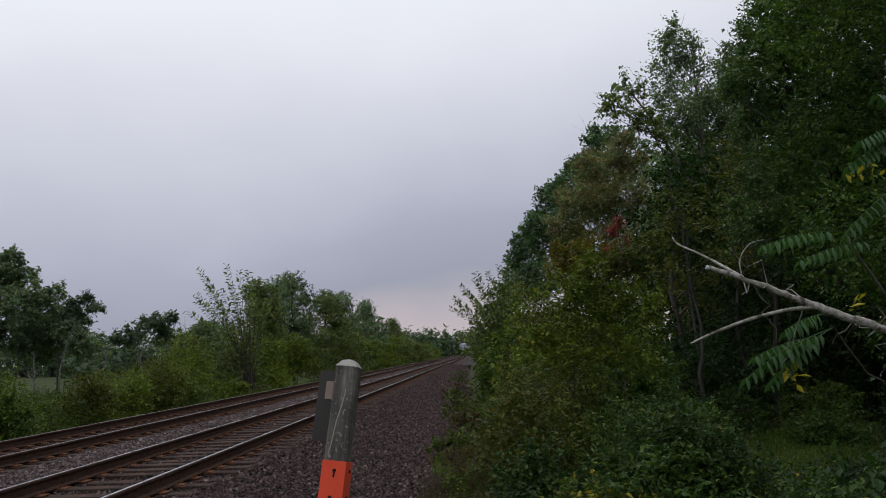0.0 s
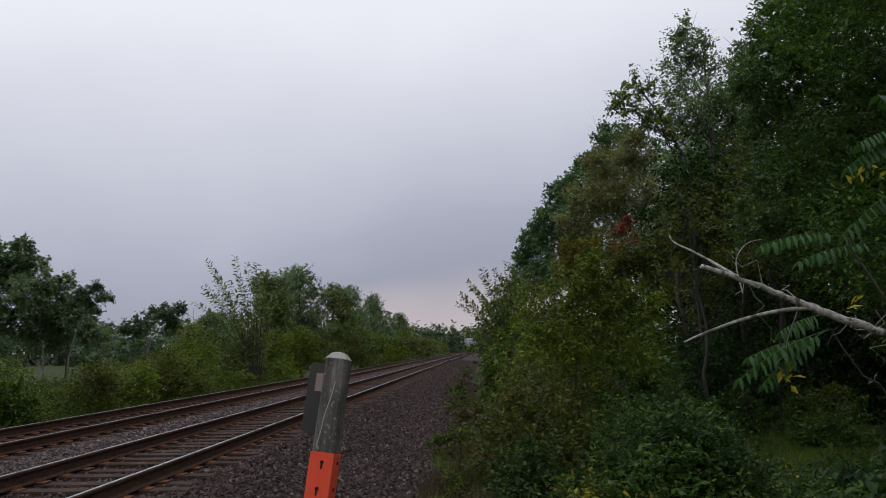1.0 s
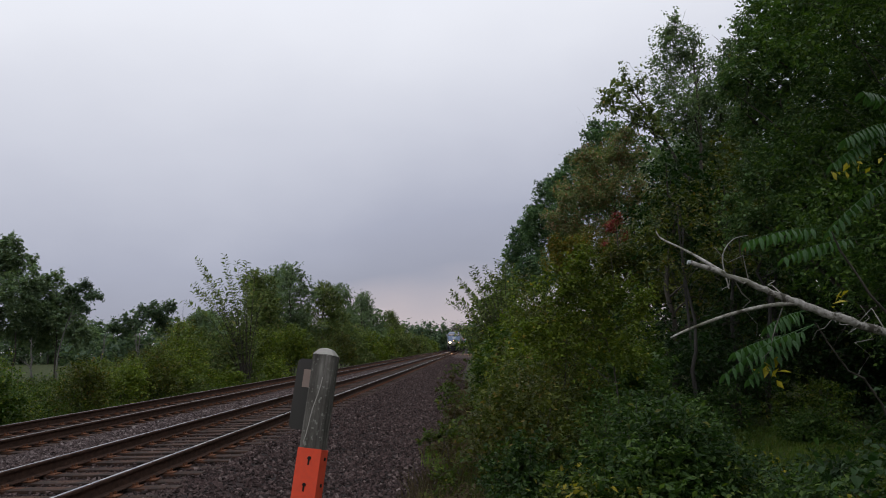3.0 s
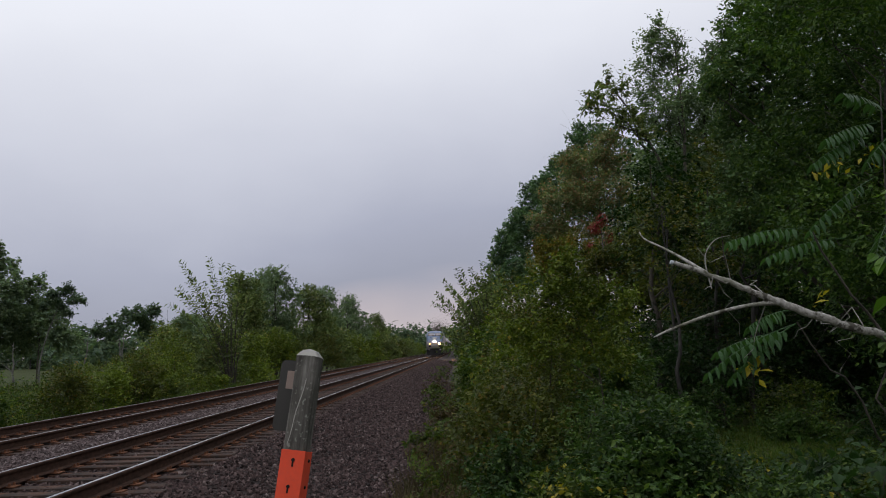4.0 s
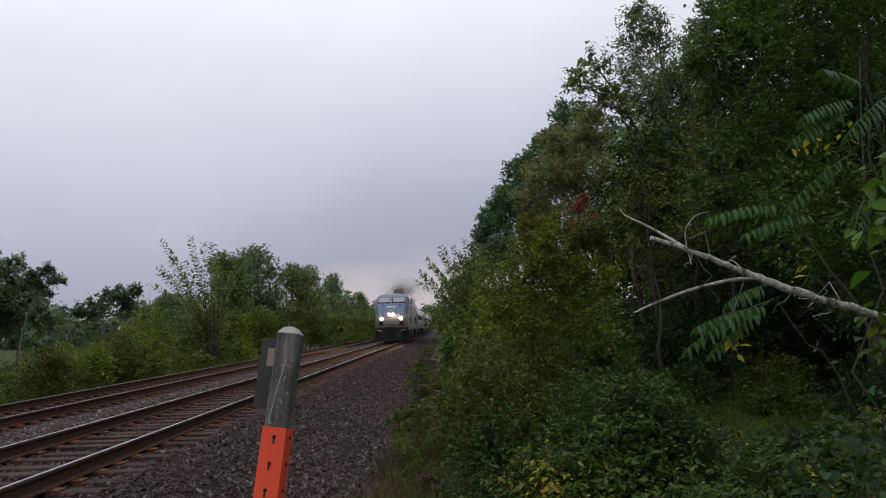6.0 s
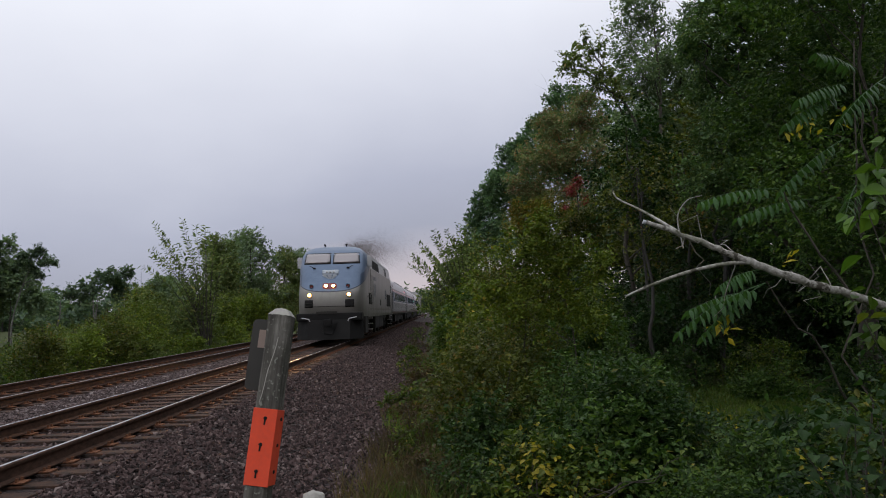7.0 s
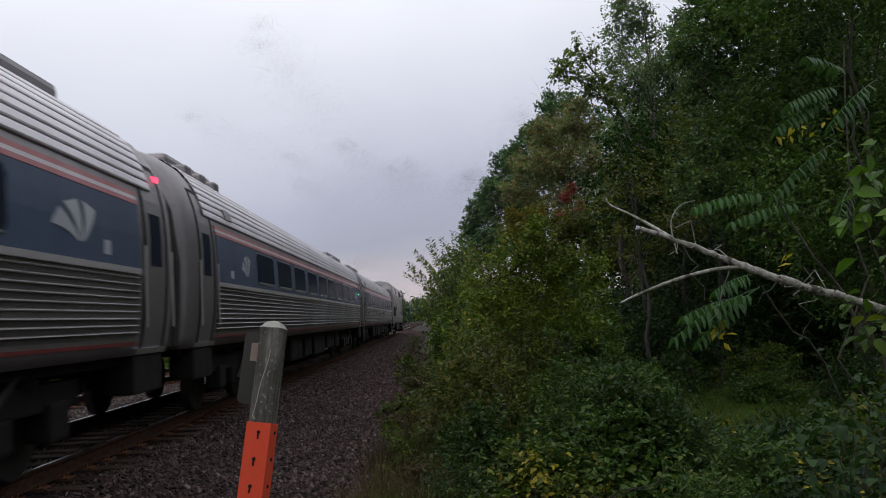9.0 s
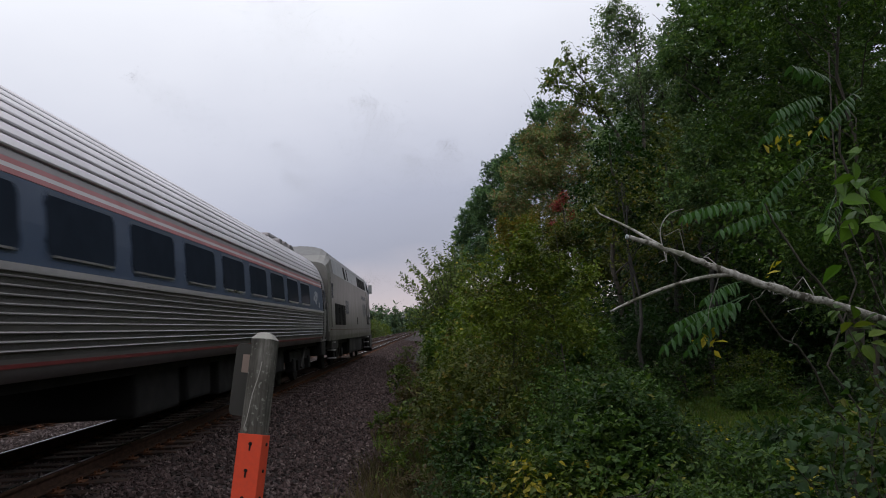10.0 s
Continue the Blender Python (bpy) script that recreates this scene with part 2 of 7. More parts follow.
def tie_material():
    m = Nodes("weathered_tie")
    oi = m.add("ShaderNodeObjectInfo")
    grain = m.noise(7.0, 6.0, 0.65, stretch=(0.25, 3.0, 3.0))
    col = m.ramp(grain, [(0.3, (0.010, 0.008, 0.007)), (0.55, (0.024, 0.019, 0.017)), (0.8, (0.058, 0.049, 0.044))])
    own = m.ramp(oi.outputs["Random"], [(0, (0.6, 0.55, 0.5)), (0.5, (0.9, 0.88, 0.85)), (1, (1.25, 1.2, 1.15))])
    col = m.mix(1.0, col, own, "MULTIPLY")
    rust = m.noise(2.2, 4.0)
    col = m.mix(m.ramp(rust, [(0.5, (0, 0, 0)), (0.68, (0.7, 0.7, 0.7))]), col, (0.075, 0.034, 0.020))
    sep = m.add("ShaderNodeSeparateXYZ")
    m.link(m.tc.outputs["Object"], sep.inputs[0])
    ab = m.add("ShaderNodeMath"); ab.operation = "ABSOLUTE"
    m.link(sep.outputs[0], ab.inputs[0])
    near = m.ramp(ab.outputs[0], [(0.48, (0, 0, 0)), (0.62, (1, 1, 1)), (0.95, (1, 1, 1)), (1.0, (0.3, 0.3, 0.3))])
    patch = m.ramp(m.noise(5.0, 4.0), [(0.42, (0, 0, 0)), (0.62, (0.8, 0.8, 0.8))])
    col = m.mix(m.mix(1.0, near, patch, "MULTIPLY"), col, (0.10, 0.038, 0.018))
    m.surface(col, 0.92, normal=m.bump(grain, 0.8, 0.012))
    return m.dull(0.2)


def rust_material(name, base, light):
    m = Nodes(name)
    f = m.noise(26, 5.0, 0.6, stretch=(1, 0.35, 1))
    col = m.ramp(f, [(0.3, base), (0.7, light)])
    m.surface(col, 0.9, 0.0, m.bump(f, 0.4, 0.004))
    return m.dull(0.1)


TIE = tie_material()
RUST = rust_material("rail_rust", (0.022, 0.014, 0.011), (0.070, 0.038, 0.026))
PLATE = rust_material("plate_rust", (0.05, 0.024, 0.016), (0.17, 0.075, 0.04))
RAILHEAD = plain_material("polished_rail_head", (0.42, 0.42, 0.44), 0.27, 1.0, 0.2, 3.0, 0.05)
DULL_HEAD = plain_material("tarnished_rail_head", (0.20, 0.19, 0.19), 0.38, 0.9, 0.5, 3.0, 0.05)
SLIM_BARK = bark_material("bark_slim", (0.012, 0.011, 0.010), (0.040, 0.036, 0.033))

# ---- small tools ----
def part(name, bm, material, parent=None, label="", smooth=False):
    """Links a bmesh as one mesh object under a thing."""
    me = bpy.data.meshes.new(name)
    bm.normal_update()
    bm.to_mesh(me)
    bm.free()
    mats = material if isinstance(material, (list, tuple)) else [material]
    for x in mats:
        me.materials.append(x)
    if smooth:
        me.polygons.foreach_set("use_smooth", [True] * len(me.polygons))
    ob = new(name, me)
    if parent:
        ob.parent = parent
    if label:
        ob["label"] = label
    return ob


def quick_mesh(name, verts, faces, material, parent=None, label="", smooth=False):
    """A mesh from numpy arrays; faces all have the same number of corners."""
    verts, faces = np.asarray(verts, np.float32), np.asarray(faces, np.int32)
    me = bpy.data.meshes.new(name)
    n, k = faces.shape
    me.vertices.add(len(verts))
    me.vertices.foreach_set("co", verts.ravel())
    me.loops.add(n * k)
    me.loops.foreach_set("vertex_index", faces.ravel())
    me.polygons.add(n)
    me.polygons.foreach_set("loop_start", np.arange(0, n * k, k, dtype=np.int32))
    me.update(calc_edges=True)
    me.materials.append(material)
    me.polygons.foreach_set("use_smooth", np.full(n, smooth))
    ob = new(name, me)
    if parent:
        ob.parent = parent
    if label:
        ob["label"] = label
    return ob


def box(bm, x0, x1, y0, y1, z0, z1, bevel=0.0, slot=0):
    g = bmesh.ops.create_cube(bm, size=1.0, matrix=Matrix.Translation(((x0 + x1) / 2, (y0 + y1) / 2, (z0 + z1) / 2)) @ Matrix.Diagonal((x1 - x0, y1 - y0, z1 - z0, 1)))
    fs = list({f for v in g["verts"] for f in v.link_faces})
    for f in fs:
        f.material_index = slot
    if bevel:
        es = list({e for v in g["verts"] for e in v.link_edges})
        r = bmesh.ops.bevel(bm, geom=es, offset=bevel, segments=2, affect="EDGES", profile=0.6)
        for f in r["faces"]:
            f.material_index = slot
    return bm


def rod(bm, a, b, r0, r1=None, n=10, slot=0):
    a, b = Vector(a), Vector(b)
    r1 = r0 if r1 is None else r1
    m = Matrix.Translation((a + b) / 2) @ (b - a).to_track_quat("Z", "Y").to_matrix().to_4x4()
    g = bmesh.ops.create_cone(bm, cap_ends=True, segments=n, radius1=r0, radius2=max(r1, 1e-4), depth=(b - a).length, matrix=m)
    for f in {f for v in g["verts"] for f in v.link_faces}:
        f.material_index = slot
    return bm


def tubes(paths, n=6):
    """Verts and faces of tapered tubes; a path is a list of (x, y, z, radius)."""
    V, F, o = [], [], 0
    ring = np.linspace(0, 2 * np.pi, n, endpoint=False)
    for p in paths:
        p = np.asarray(p, float)
        d = np.gradient(p[:, :3], axis=0)
        d /= np.linalg.norm(d, axis=1)[:, None] + 1e-9
        ref = np.where(abs(d[:, 2:3]) > 0.9, [[1.0, 0, 0]], [[0, 0, 1.0]])
        u = np.cross(d, ref)
        u /= np.linalg.norm(u, axis=1)[:, None] + 1e-9
        w = np.cross(d, u)
        v = p[:, None, :3] + p[:, None, 3:4] * (np.cos(ring)[None, :, None] * u[:, None] + np.sin(ring)[None, :, None] * w[:, None])
        V.append(v.reshape(-1, 3))
        for i in range(len(p) - 1):
            for j in range(n):
                k = (j + 1) % n
                F.append((o + i * n + j, o + i * n + k, o + (i + 1) * n + k, o + (i + 1) * n + j))
        o += len(p) * n
    return np.concatenate(V), np.array(F)


def bend(rng, a, b, r0, r1, k=6, wander=0.08):
    """A crooked path from a to b for tubes()."""
    a, b = np.asarray(a, float), np.asarray(b, float)
    s = np.linspace(0, 1, k)[:, None]
    p = a + (b - a) * s
    j = rng.normal(0, wander * np.linalg.norm(b - a), (k, 3)) * np.sin(s * np.pi)
    return np.hstack([p + j, r0 + (r1 - r0) * s])


def smooth_path(points, n=26):
    p = np.asarray(points, float)
    t = np.linspace(0, len(p) - 1, n)
    out = []
    for x in t:
        i = min(int(x), len(p) - 2)
        a, b, c, d = p[max(i - 1, 0)], p[i], p[i + 1], p[min(i + 2, len(p) - 1)]
        u = x - i
        out.append(0.5 * (2 * b + (c - a) * u + (2 * a - 5 * b + 4 * c - d) * u * u + (3 * b - a - 3 * c + d) * u ** 3))
    out = np.array(out)
    out[:, 3] = np.maximum(out[:, 3], 0.0015)
    return out


def leaves(rng, at, size, droop=0.3, wide=0.55, out=None):
    """Folded leaves, two triangles each, at the points given."""
    n = len(at)
    u = rng.normal(0, 1, (n, 3))
    if out is not None:
        u = u * 0.45 + out
    u[:, 2] -= droop
    u /= np.linalg.norm(u, axis=1)[:, None] + 1e-9
    w = np.cross(u, rng.normal(0, 1, (n, 3)) * [0.5, 0.5, 0.2] + [0, 0, 1])
    w /= np.linalg.norm(w, axis=1)[:, None] + 1e-9
    up = np.cross(w, u)
    L = (size * rng.uniform(0.6, 1.3, n))[:, None]
    base, tip = at - u * L * 0.5, at + u * L * 0.5
    mid = base + u * L * 0.42
    V = np.stack([base, mid + w * L * wide * 0.5 + up * L * 0.1, tip, mid - w * L * wide * 0.5 + up * L * 0.1], 1).reshape(-1, 3)
    i = np.arange(n)[:, None] * 4
    F = np.concatenate([i + [0, 1, 2], i + [0, 2, 3]], 1).reshape(-1, 3)
    return V, F


def clump_points(rng, blobs, n, twig=0.22, per=14, hollow=0.55):
    """Points in tufts round twig ends, mostly in the outer part of the blobs (x, y, z, rx, ry, rz)."""
    blobs = np.asarray(blobs, float)
    wt = (blobs[:, 3] * blobs[:, 4] * blobs[:, 5]) ** 0.67
    k = max(4, n // per)
    pick = rng.choice(len(blobs), k, p=wt / wt.sum())
    d = rng.normal(0, 1, (k, 3))
    d /= np.linalg.norm(d, axis=1)[:, None]
    r = (hollow ** 3 + (1.08 - hollow ** 3) * rng.random(k)) ** (1 / 3)
    c = blobs[pick, :3] + d * r[:, None] * blobs[pick, 3:]
    size = rng.uniform(0.5, 1.5, k)
    way = d * 0.8 + rng.normal(0, 0.45, (k, 3)) + [0, 0, 0.35]
    way /= np.linalg.norm(way, axis=1)[:, None]
    side = np.cross(way, rng.normal(0, 0.35, (k, 3)) + [0, 0, 1.0])
    side /= np.linalg.norm(side, axis=1)[:, None] + 1e-9
    t = np.repeat(np.arange(k), per)
    u = np.tile(np.linspace(-0.4, 1.0, per), k)
    q = np.tile(np.where(np.arange(per) % 2 == 0, 1.0, -1.0), k)
    reach = (twig * size[t])[:, None]
    arch = np.zeros((len(t), 3))
    arch[:, 2] = -0.35 * np.maximum(u, 0) ** 2
    g = way[t] * u[:, None] * reach * 2.0 + arch * reach + side[t] * q[:, None] * reach * 0.28 + rng.normal(0, 0.22, (len(t), 3)) * reach
    return c[t] + g, side[t] * q[:, None] * 0.9 + way[t] * 0.6


def crown_mesh(name, rng, blobs, n, size, material, parent, twig=0.22, per=14, droop=0.3, hollow=0.55, floor=None, wide=0.55, label=""):
    at, out = clump_points(rng, blobs, n, twig, per, hollow)
    if floor is not None:
        keep = at[:, 2] > floor
        at, out = at[keep], out[keep]
    V, F = leaves(rng, at, size, droop, wide, out)
    return quick_mesh(name, V, F, material, parent, label)


def lobes(rng, masses):
    """Breaks each mass of a crown into smaller lobes of unlike size, so that its outline is uneven."""
    out = []
    for x, y, z, r in masses:
        out.append((x, y, z, r * 0.72, r * 0.72, r * 0.62))
        for _ in range(7):
            d = rng.normal(0, 1, 3) + [0, 0, 0.25]
            d *= r * rng.uniform(0.55, 0.85) / np.linalg.norm(d)
            q = r * rng.uniform(0.22, 0.48)
            out.append((x + d[0], y + d[1], z + d[2], q, q, q * 0.8))
    return out


def tree(name, seed, x, y, base, top, radius, n, leaf, material, label, category="tree", low=0.3, lean=(0, 0), trunk=0.0, bark=None, blobs=None, k=16, twig=0.35, spread=0.42, bare=0, group="", hollow=0.55, line=None, wide_leaf=0.55):
    """Trunk, limbs and a crown of leaf tufts in uneven clumps. blobs: (x, y, z, radius) of its main masses; line: the trunk's course."""
    rng = np.random.default_rng(seed)
    thing = new(name)
    thing.location = (x, y, base)
    tagged(thing, label, category, group)
    h = top - base
    bark = bark or BARK
    trunk = trunk or 0.011 * h + 0.03
    if blobs is None:
        blobs = []
        for i in range(k):
            f = low + (1 - low) * (i + 0.5) / k
            wide = radius * (math.sin(math.pi * min(1.0, (f - low) / (1 - low) * 0.80 + 0.17)) ** 0.8)
            a, q = rng.uniform(0, 2 * math.pi), math.sqrt(rng.uniform(0.1, 1))
            s = radius * spread * rng.uniform(0.65, 1.25)
            blobs.append((math.cos(a) * wide * q * 0.8 + lean[0] * f, math.sin(a) * wide * q * 0.8 + lean[1] * f, h * f - s * 0.35, s, s, s * 0.75))
    fine = lobes(rng, blobs) if len(blobs[0]) == 4 else blobs
    tip = (lean[0], lean[1], h * 0.93)
    stem = bend(rng, (0, 0, -0.15), tip, trunk, trunk * 0.15, 9, 0.018)
    if line:
        stem = smooth_path([(*p, trunk * (1 - 0.85 * i / (len(line) - 1))) for i, p in enumerate(line)], 9)
    V, F = tubes([stem], 8)
    quick_mesh("trunk", V, F, bark, thing, smooth=True)
    for b in blobs:
        f = max(0.12, min(0.85, (b[2] - 0.5 * math.hypot(b[0], b[1])) / h))
        i = f * 8
        j = int(i)
        a = stem[j, :3] + (stem[min(j + 1, 8), :3] - stem[j, :3]) * (i - j)
        r = trunk * (1 - f * 0.8) * 0.45
        paths = [bend(rng, a, b[:3], r, r * 0.25, 6, 0.06)]
        for _ in range(3):
            e = np.array(b[:3]) + rng.normal(0, 0.75, 3) * b[3]
            paths.append(bend(rng, b[:3], e, r * 0.28, r * 0.06, 4, 0.08))
        for _ in range(bare // len(blobs) + (1 if bare and rng.random() < 0.5 else 0)):
            e = np.array(b[:3]) + np.array([rng.normal(0, 0.9), rng.normal(0, 0.9), rng.uniform(0.9, 1.7)]) * b[3]
            paths.append(bend(rng, b[:3], e, trunk * 0.10, trunk * 0.02, 5, 0.06))
        V, F = tubes(paths, 5)
        quick_mesh("limb", V, F, bark, thing, smooth=True)
    crown_mesh("crown", rng, fine, n, leaf, material, thing, twig, hollow=hollow, wide=wide_leaf)
    return thing


def shrub(seed, x, y, base, r, h, n, leaf, material, label, name="shrub", stems=9, group="", twig=0.12, blobs=9, extra=None, category="shrub", hollow=0.45):
    """Several stems from the root and a low, ragged mass of leaves."""
    rng = np.random.default_rng(seed)
    thing = new(name)
    thing.location = (x, y, base)
    tagged(thing, label, category, group)
    B = []
    for i in range(blobs):
        a, q = rng.uniform(0, 2 * math.pi), math.sqrt(rng.random())
        top = h * (1 - 0.55 * q * q) * rng.uniform(0.7, 1.06)
        s = r * rng.uniform(0.30, 0.52)
        B.append((math.cos(a) * r * q * 0.8, math.sin(a) * r * q * 0.8, max(s * 0.45, top - s * 0.7), s, s, min(s, top * 0.55)))
    for i in range(stems):
        b = B[i % len(B)]
        V, F = tubes([bend(rng, rng.normal(0, 0.08, 3) * [1, 1, 0], np.array(b[:3]) + [0, 0, b[5] * 0.6], 0.006 + 0.005 * h, 0.003, 6, 0.07)], 5)
        quick_mesh("stem", V, F, BARK, thing, smooth=True)
    crown_mesh("foliage", rng, B, n, leaf, material, thing, twig, floor=0.0, hollow=hollow)
    if extra:
        crown_mesh("turned_leaves", rng, B, extra[0], leaf, extra[1], thing, twig * 1.2, floor=0.02, label="leaves turned " + extra[2])
    return thing


# ---- ground ----
SECTION = ((-700, -1.2), (-60, -1.3), (-14, -1.25), (-11.2, -0.55), (-10.2, -0.24), (-9.7, -0.20), (-9.6, -0.235), (-7.2, -0.235), (-7.0, -0.185), (-6.2, -0.185), (-6.0, -0.225),
           (-3.4, -0.22), (-3.1, -0.25), (-2.2, -0.44), (-0.6, -0.47), (0.6, -0.52), (3, -0.50), (8, -0.45), (20, -0.2), (60, 1.0), (700, 2.0))


def level(x, y=0.0):
    """Height of the ground."""
    z = float(np.interp(x, [a for a, _ in SECTION], [b for _, b in SECTION]))
    soft = min(1.0, max(0.0, (abs(x + 5.5) - 4.2) / 3))
    return z + soft * 0.07 * (noise.noise((x * 0.6, y * 0.6, 0)) + 0.6 * noise.noise((x * 1.7, y * 1.7, 3)))


def build_ground():
    xs = sorted(set([-700, -300, -120, -60, -40, -28] + [round(-20 + i * 0.5, 2) for i in range(16)] + [round(-12 + 0.25 * i, 2) for i in range(70)] + [6 + i for i in range(14)] + [25, 35, 60, 120, 300, 700]))
    ys = sorted(set([-300, -120, -60, -30] + [round(-15 + i * 1.0, 2) for i in range(80)] + [70 + 6 * i for i in range(20)] + [200, 250, 320, 450, 700, 1100]))
    V = [(x, y, level(x, y)) for y in ys for x in xs]
    w = len(xs)
    F, gravel = [], []
    for j in range(len(ys) - 1):
        for i in range(w - 1):
            F.append((j * w + i, j * w + i + 1, (j + 1) * w + i + 1, (j + 1) * w + i))
            c = (xs[i] + xs[i + 1]) / 2
            gravel.append(1 if -11.3 < c < -0.65 + 0.35 * noise.noise((0, (ys[j]) * 0.35, 5)) else 0)
    g = quick_mesh("ground", V, F, GROUND, smooth=True)
    g.data.materials.append(GRAVEL)
    g.data.polygons.foreach_set("material_index", gravel)
    tagged(g, "gravel railway bed between weedy verges and grass", "ground", kind="structure")


build_ground()


# ---- railway ----
def rail_piece(y0, y1, parent, head):
    """One rail: foot, web and head, with the head's running band polished."""
    prof = [(-0.07, -0.172), (0.07, -0.172), (0.07, -0.160), (0.016, -0.142), (0.010, -0.06), (0.016, -0.040), (0.036, -0.034), (0.036, -0.010), (0.028, -0.003), (0.018, 0.0),
            (-0.018, 0.0), (-0.028, -0.003), (-0.036, -0.010), (-0.036, -0.034), (-0.016, -0.040), (-0.010, -0.06), (-0.016, -0.142), (-0.07, -0.160)]
    bm = bmesh.new()
    a = [bm.verts.new((x, y0, z)) for x, z in prof]
    b = [bm.verts.new((x, y1, z)) for x, z in prof]
    n = len(prof)
    for i in range(n):
        f = bm.faces.new((a[i], a[(i + 1) % n], b[(i + 1) % n], b[i]))
        f.material_index = 1 if i in (9, 10) else 0
    bm.faces.new(a[::-1])
    bm.faces.new(b)
    bmesh.ops.recalc_face_normals(bm, faces=bm.faces)
    return part("rail", bm, [RUST, head], parent)


def track(x, seed, label, head):
    rng = random.Random(seed)
    thing = new("railway_track")
    thing.location = (x, 0, 0)
    tagged(thing, label, "railway track", "railway tracks", "structure")
    for s in (-0.7525, 0.7525):
        rail_piece(-160, 420, thing, head).location = (s, 0, 0)
    bm = bmesh.new()
    box(bm, -1.3, 1.3, -0.115, 0.115, -0.36, -0.186, 0.012)
    first = part("tie", bm, TIE, thing)
    bm = bmesh.new()
    for s in (-0.7525, 0.7525):
        box(bm, s - 0.17, s + 0.17, -0.09, 0.09, -0.186, -0.170, 0.004)
        for dx, dy in ((-0.105, 0.05), (0.105, -0.05), (0.105, 0.05), (-0.105, -0.05)):
            box(bm, s + dx - 0.012, s + dx + 0.012, dy - 0.012, dy + 0.012, -0.17, -0.135)
    plates = part("tie_plate", bm, PLATE, first, "rusty tie plates with spikes")
    y, count = 4.0, 0
    tie_me, plate_me = first.data, plates.data
    first.location = (0, y, 0)
    rest = bmesh.new()
    while y < 260:
        y += 0.52 + rng.uniform(-0.03, 0.03)
        count += 1
        place = (rng.uniform(-0.07, 0.07), y, rng.uniform(-0.012, 0.006))
        if y < 100:
            o = new("tie", tie_me)
            o.parent = thing
            o.location, o.rotation_euler = place, (0, 0, rng.uniform(-0.02, 0.02))
            p = new("tie_plate", plate_me)
            p.parent = o
            p.location = (-place[0], 0, -place[2])
        else:
            box(rest, place[0] - 1.3, place[0] + 1.3, y - 0.115, y + 0.115, -0.30, -0.186 + place[2])
    back = 4.0
    while back > -40:
        back -= 0.52
        box(rest, -1.3, 1.3, back - 0.115, back + 0.115, -0.30, -0.186)
    tagged(part("far_ties", rest, TIE, thing), kind="stuff")
    return thing


track(TRACK_X, 11, "straight railway track with shiny rails on weathered timber ties", RAILHEAD)
track(FAR_X, 12, "second railway track of dull rusty rails and ties", DULL_HEAD)


def ballast(name, seed, x0, x1, y0, y1, per, size, label, material):
    """Crushed stone lying on the ground."""
    rng = np.random.default_rng(seed)
    n = int((x1 - x0) * (y1 - y0) * per)
    # denser where it lies near
    y = y0 + (y1 - y0) * rng.random(n) ** 1.5
    x = rng.uniform(x0, x1, n)
    oct_v = np.array([[1, 0, 0], [-1, 0, 0], [0, 1, 0], [0, -1, 0], [0, 0, 1], [0, 0, -1.0]])
    F0 = np.array([[0, 2, 4], [2, 1, 4], [1, 3, 4], [3, 0, 4], [2, 0, 5], [1, 2, 5], [3, 1, 5], [0, 3, 5]])
    s = size * rng.uniform(0.55, 1.35, n)
    q = rng.normal(0, 1, (n, 4))
    q /= np.linalg.norm(q, axis=1)[:, None]
    w, a, b, c = q.T
    R = np.stack([1 - 2 * (b * b + c * c), 2 * (a * b - c * w), 2 * (a * c + b * w), 2 * (a * b + c * w), 1 - 2 * (a * a + c * c), 2 * (b * c - a * w),
                  2 * (a * c - b * w), 2 * (b * c + a * w), 1 - 2 * (a * a + b * b)], 1).reshape(n, 3, 3)
    shape = oct_v[None] * rng.uniform(0.65, 1.25, (n, 6, 1)) + rng.normal(0, 0.18, (n, 6, 3))
    shape *= rng.uniform(0.7, 1.2, (n, 1, 3))
    z = np.interp(x, [p for p, _ in SECTION], [p for _, p in SECTION])
    V = np.einsum("nij,nkj->nki", R, shape) * s[:, None, None] * 0.5 + np.stack([x, y, z + s * 0.12], 1)[:, None]
    F = (np.arange(n)[:, None, None] * 6 + F0[None]).reshape(-1, 3)
    o = quick_mesh(name, V.reshape(-1, 3), F, material)
    tagged(o, label, "ballast", kind="stuff")


ballast("ballast_shoulder", 21, -3.6, -0.55, 5.0, 42, 330, 0.058, "grey-brown crushed stone beside the near track", STONE)
ballast("ballast_far_shoulder", 25, -3.6, -0.9, 40, 110, 110, 0.075, "grey-brown crushed stone along the distant line", STONE)
ballast("ballast_crib", 22, -6.4, -3.4, 8.0, 40, 130, 0.055, "dark crushed stone between the ties", STONE)
ballast("ballast_middle", 23, -7.35, -6.0, 9.0, 80, 330, 0.055, "pale crushed stone between the two tracks", PALE_STONE)
ballast("ballast_far_crib", 24, -9.9, -7.3, 9.0, 60, 110, 0.055, "dark crushed stone between the far track's ties", STONE)

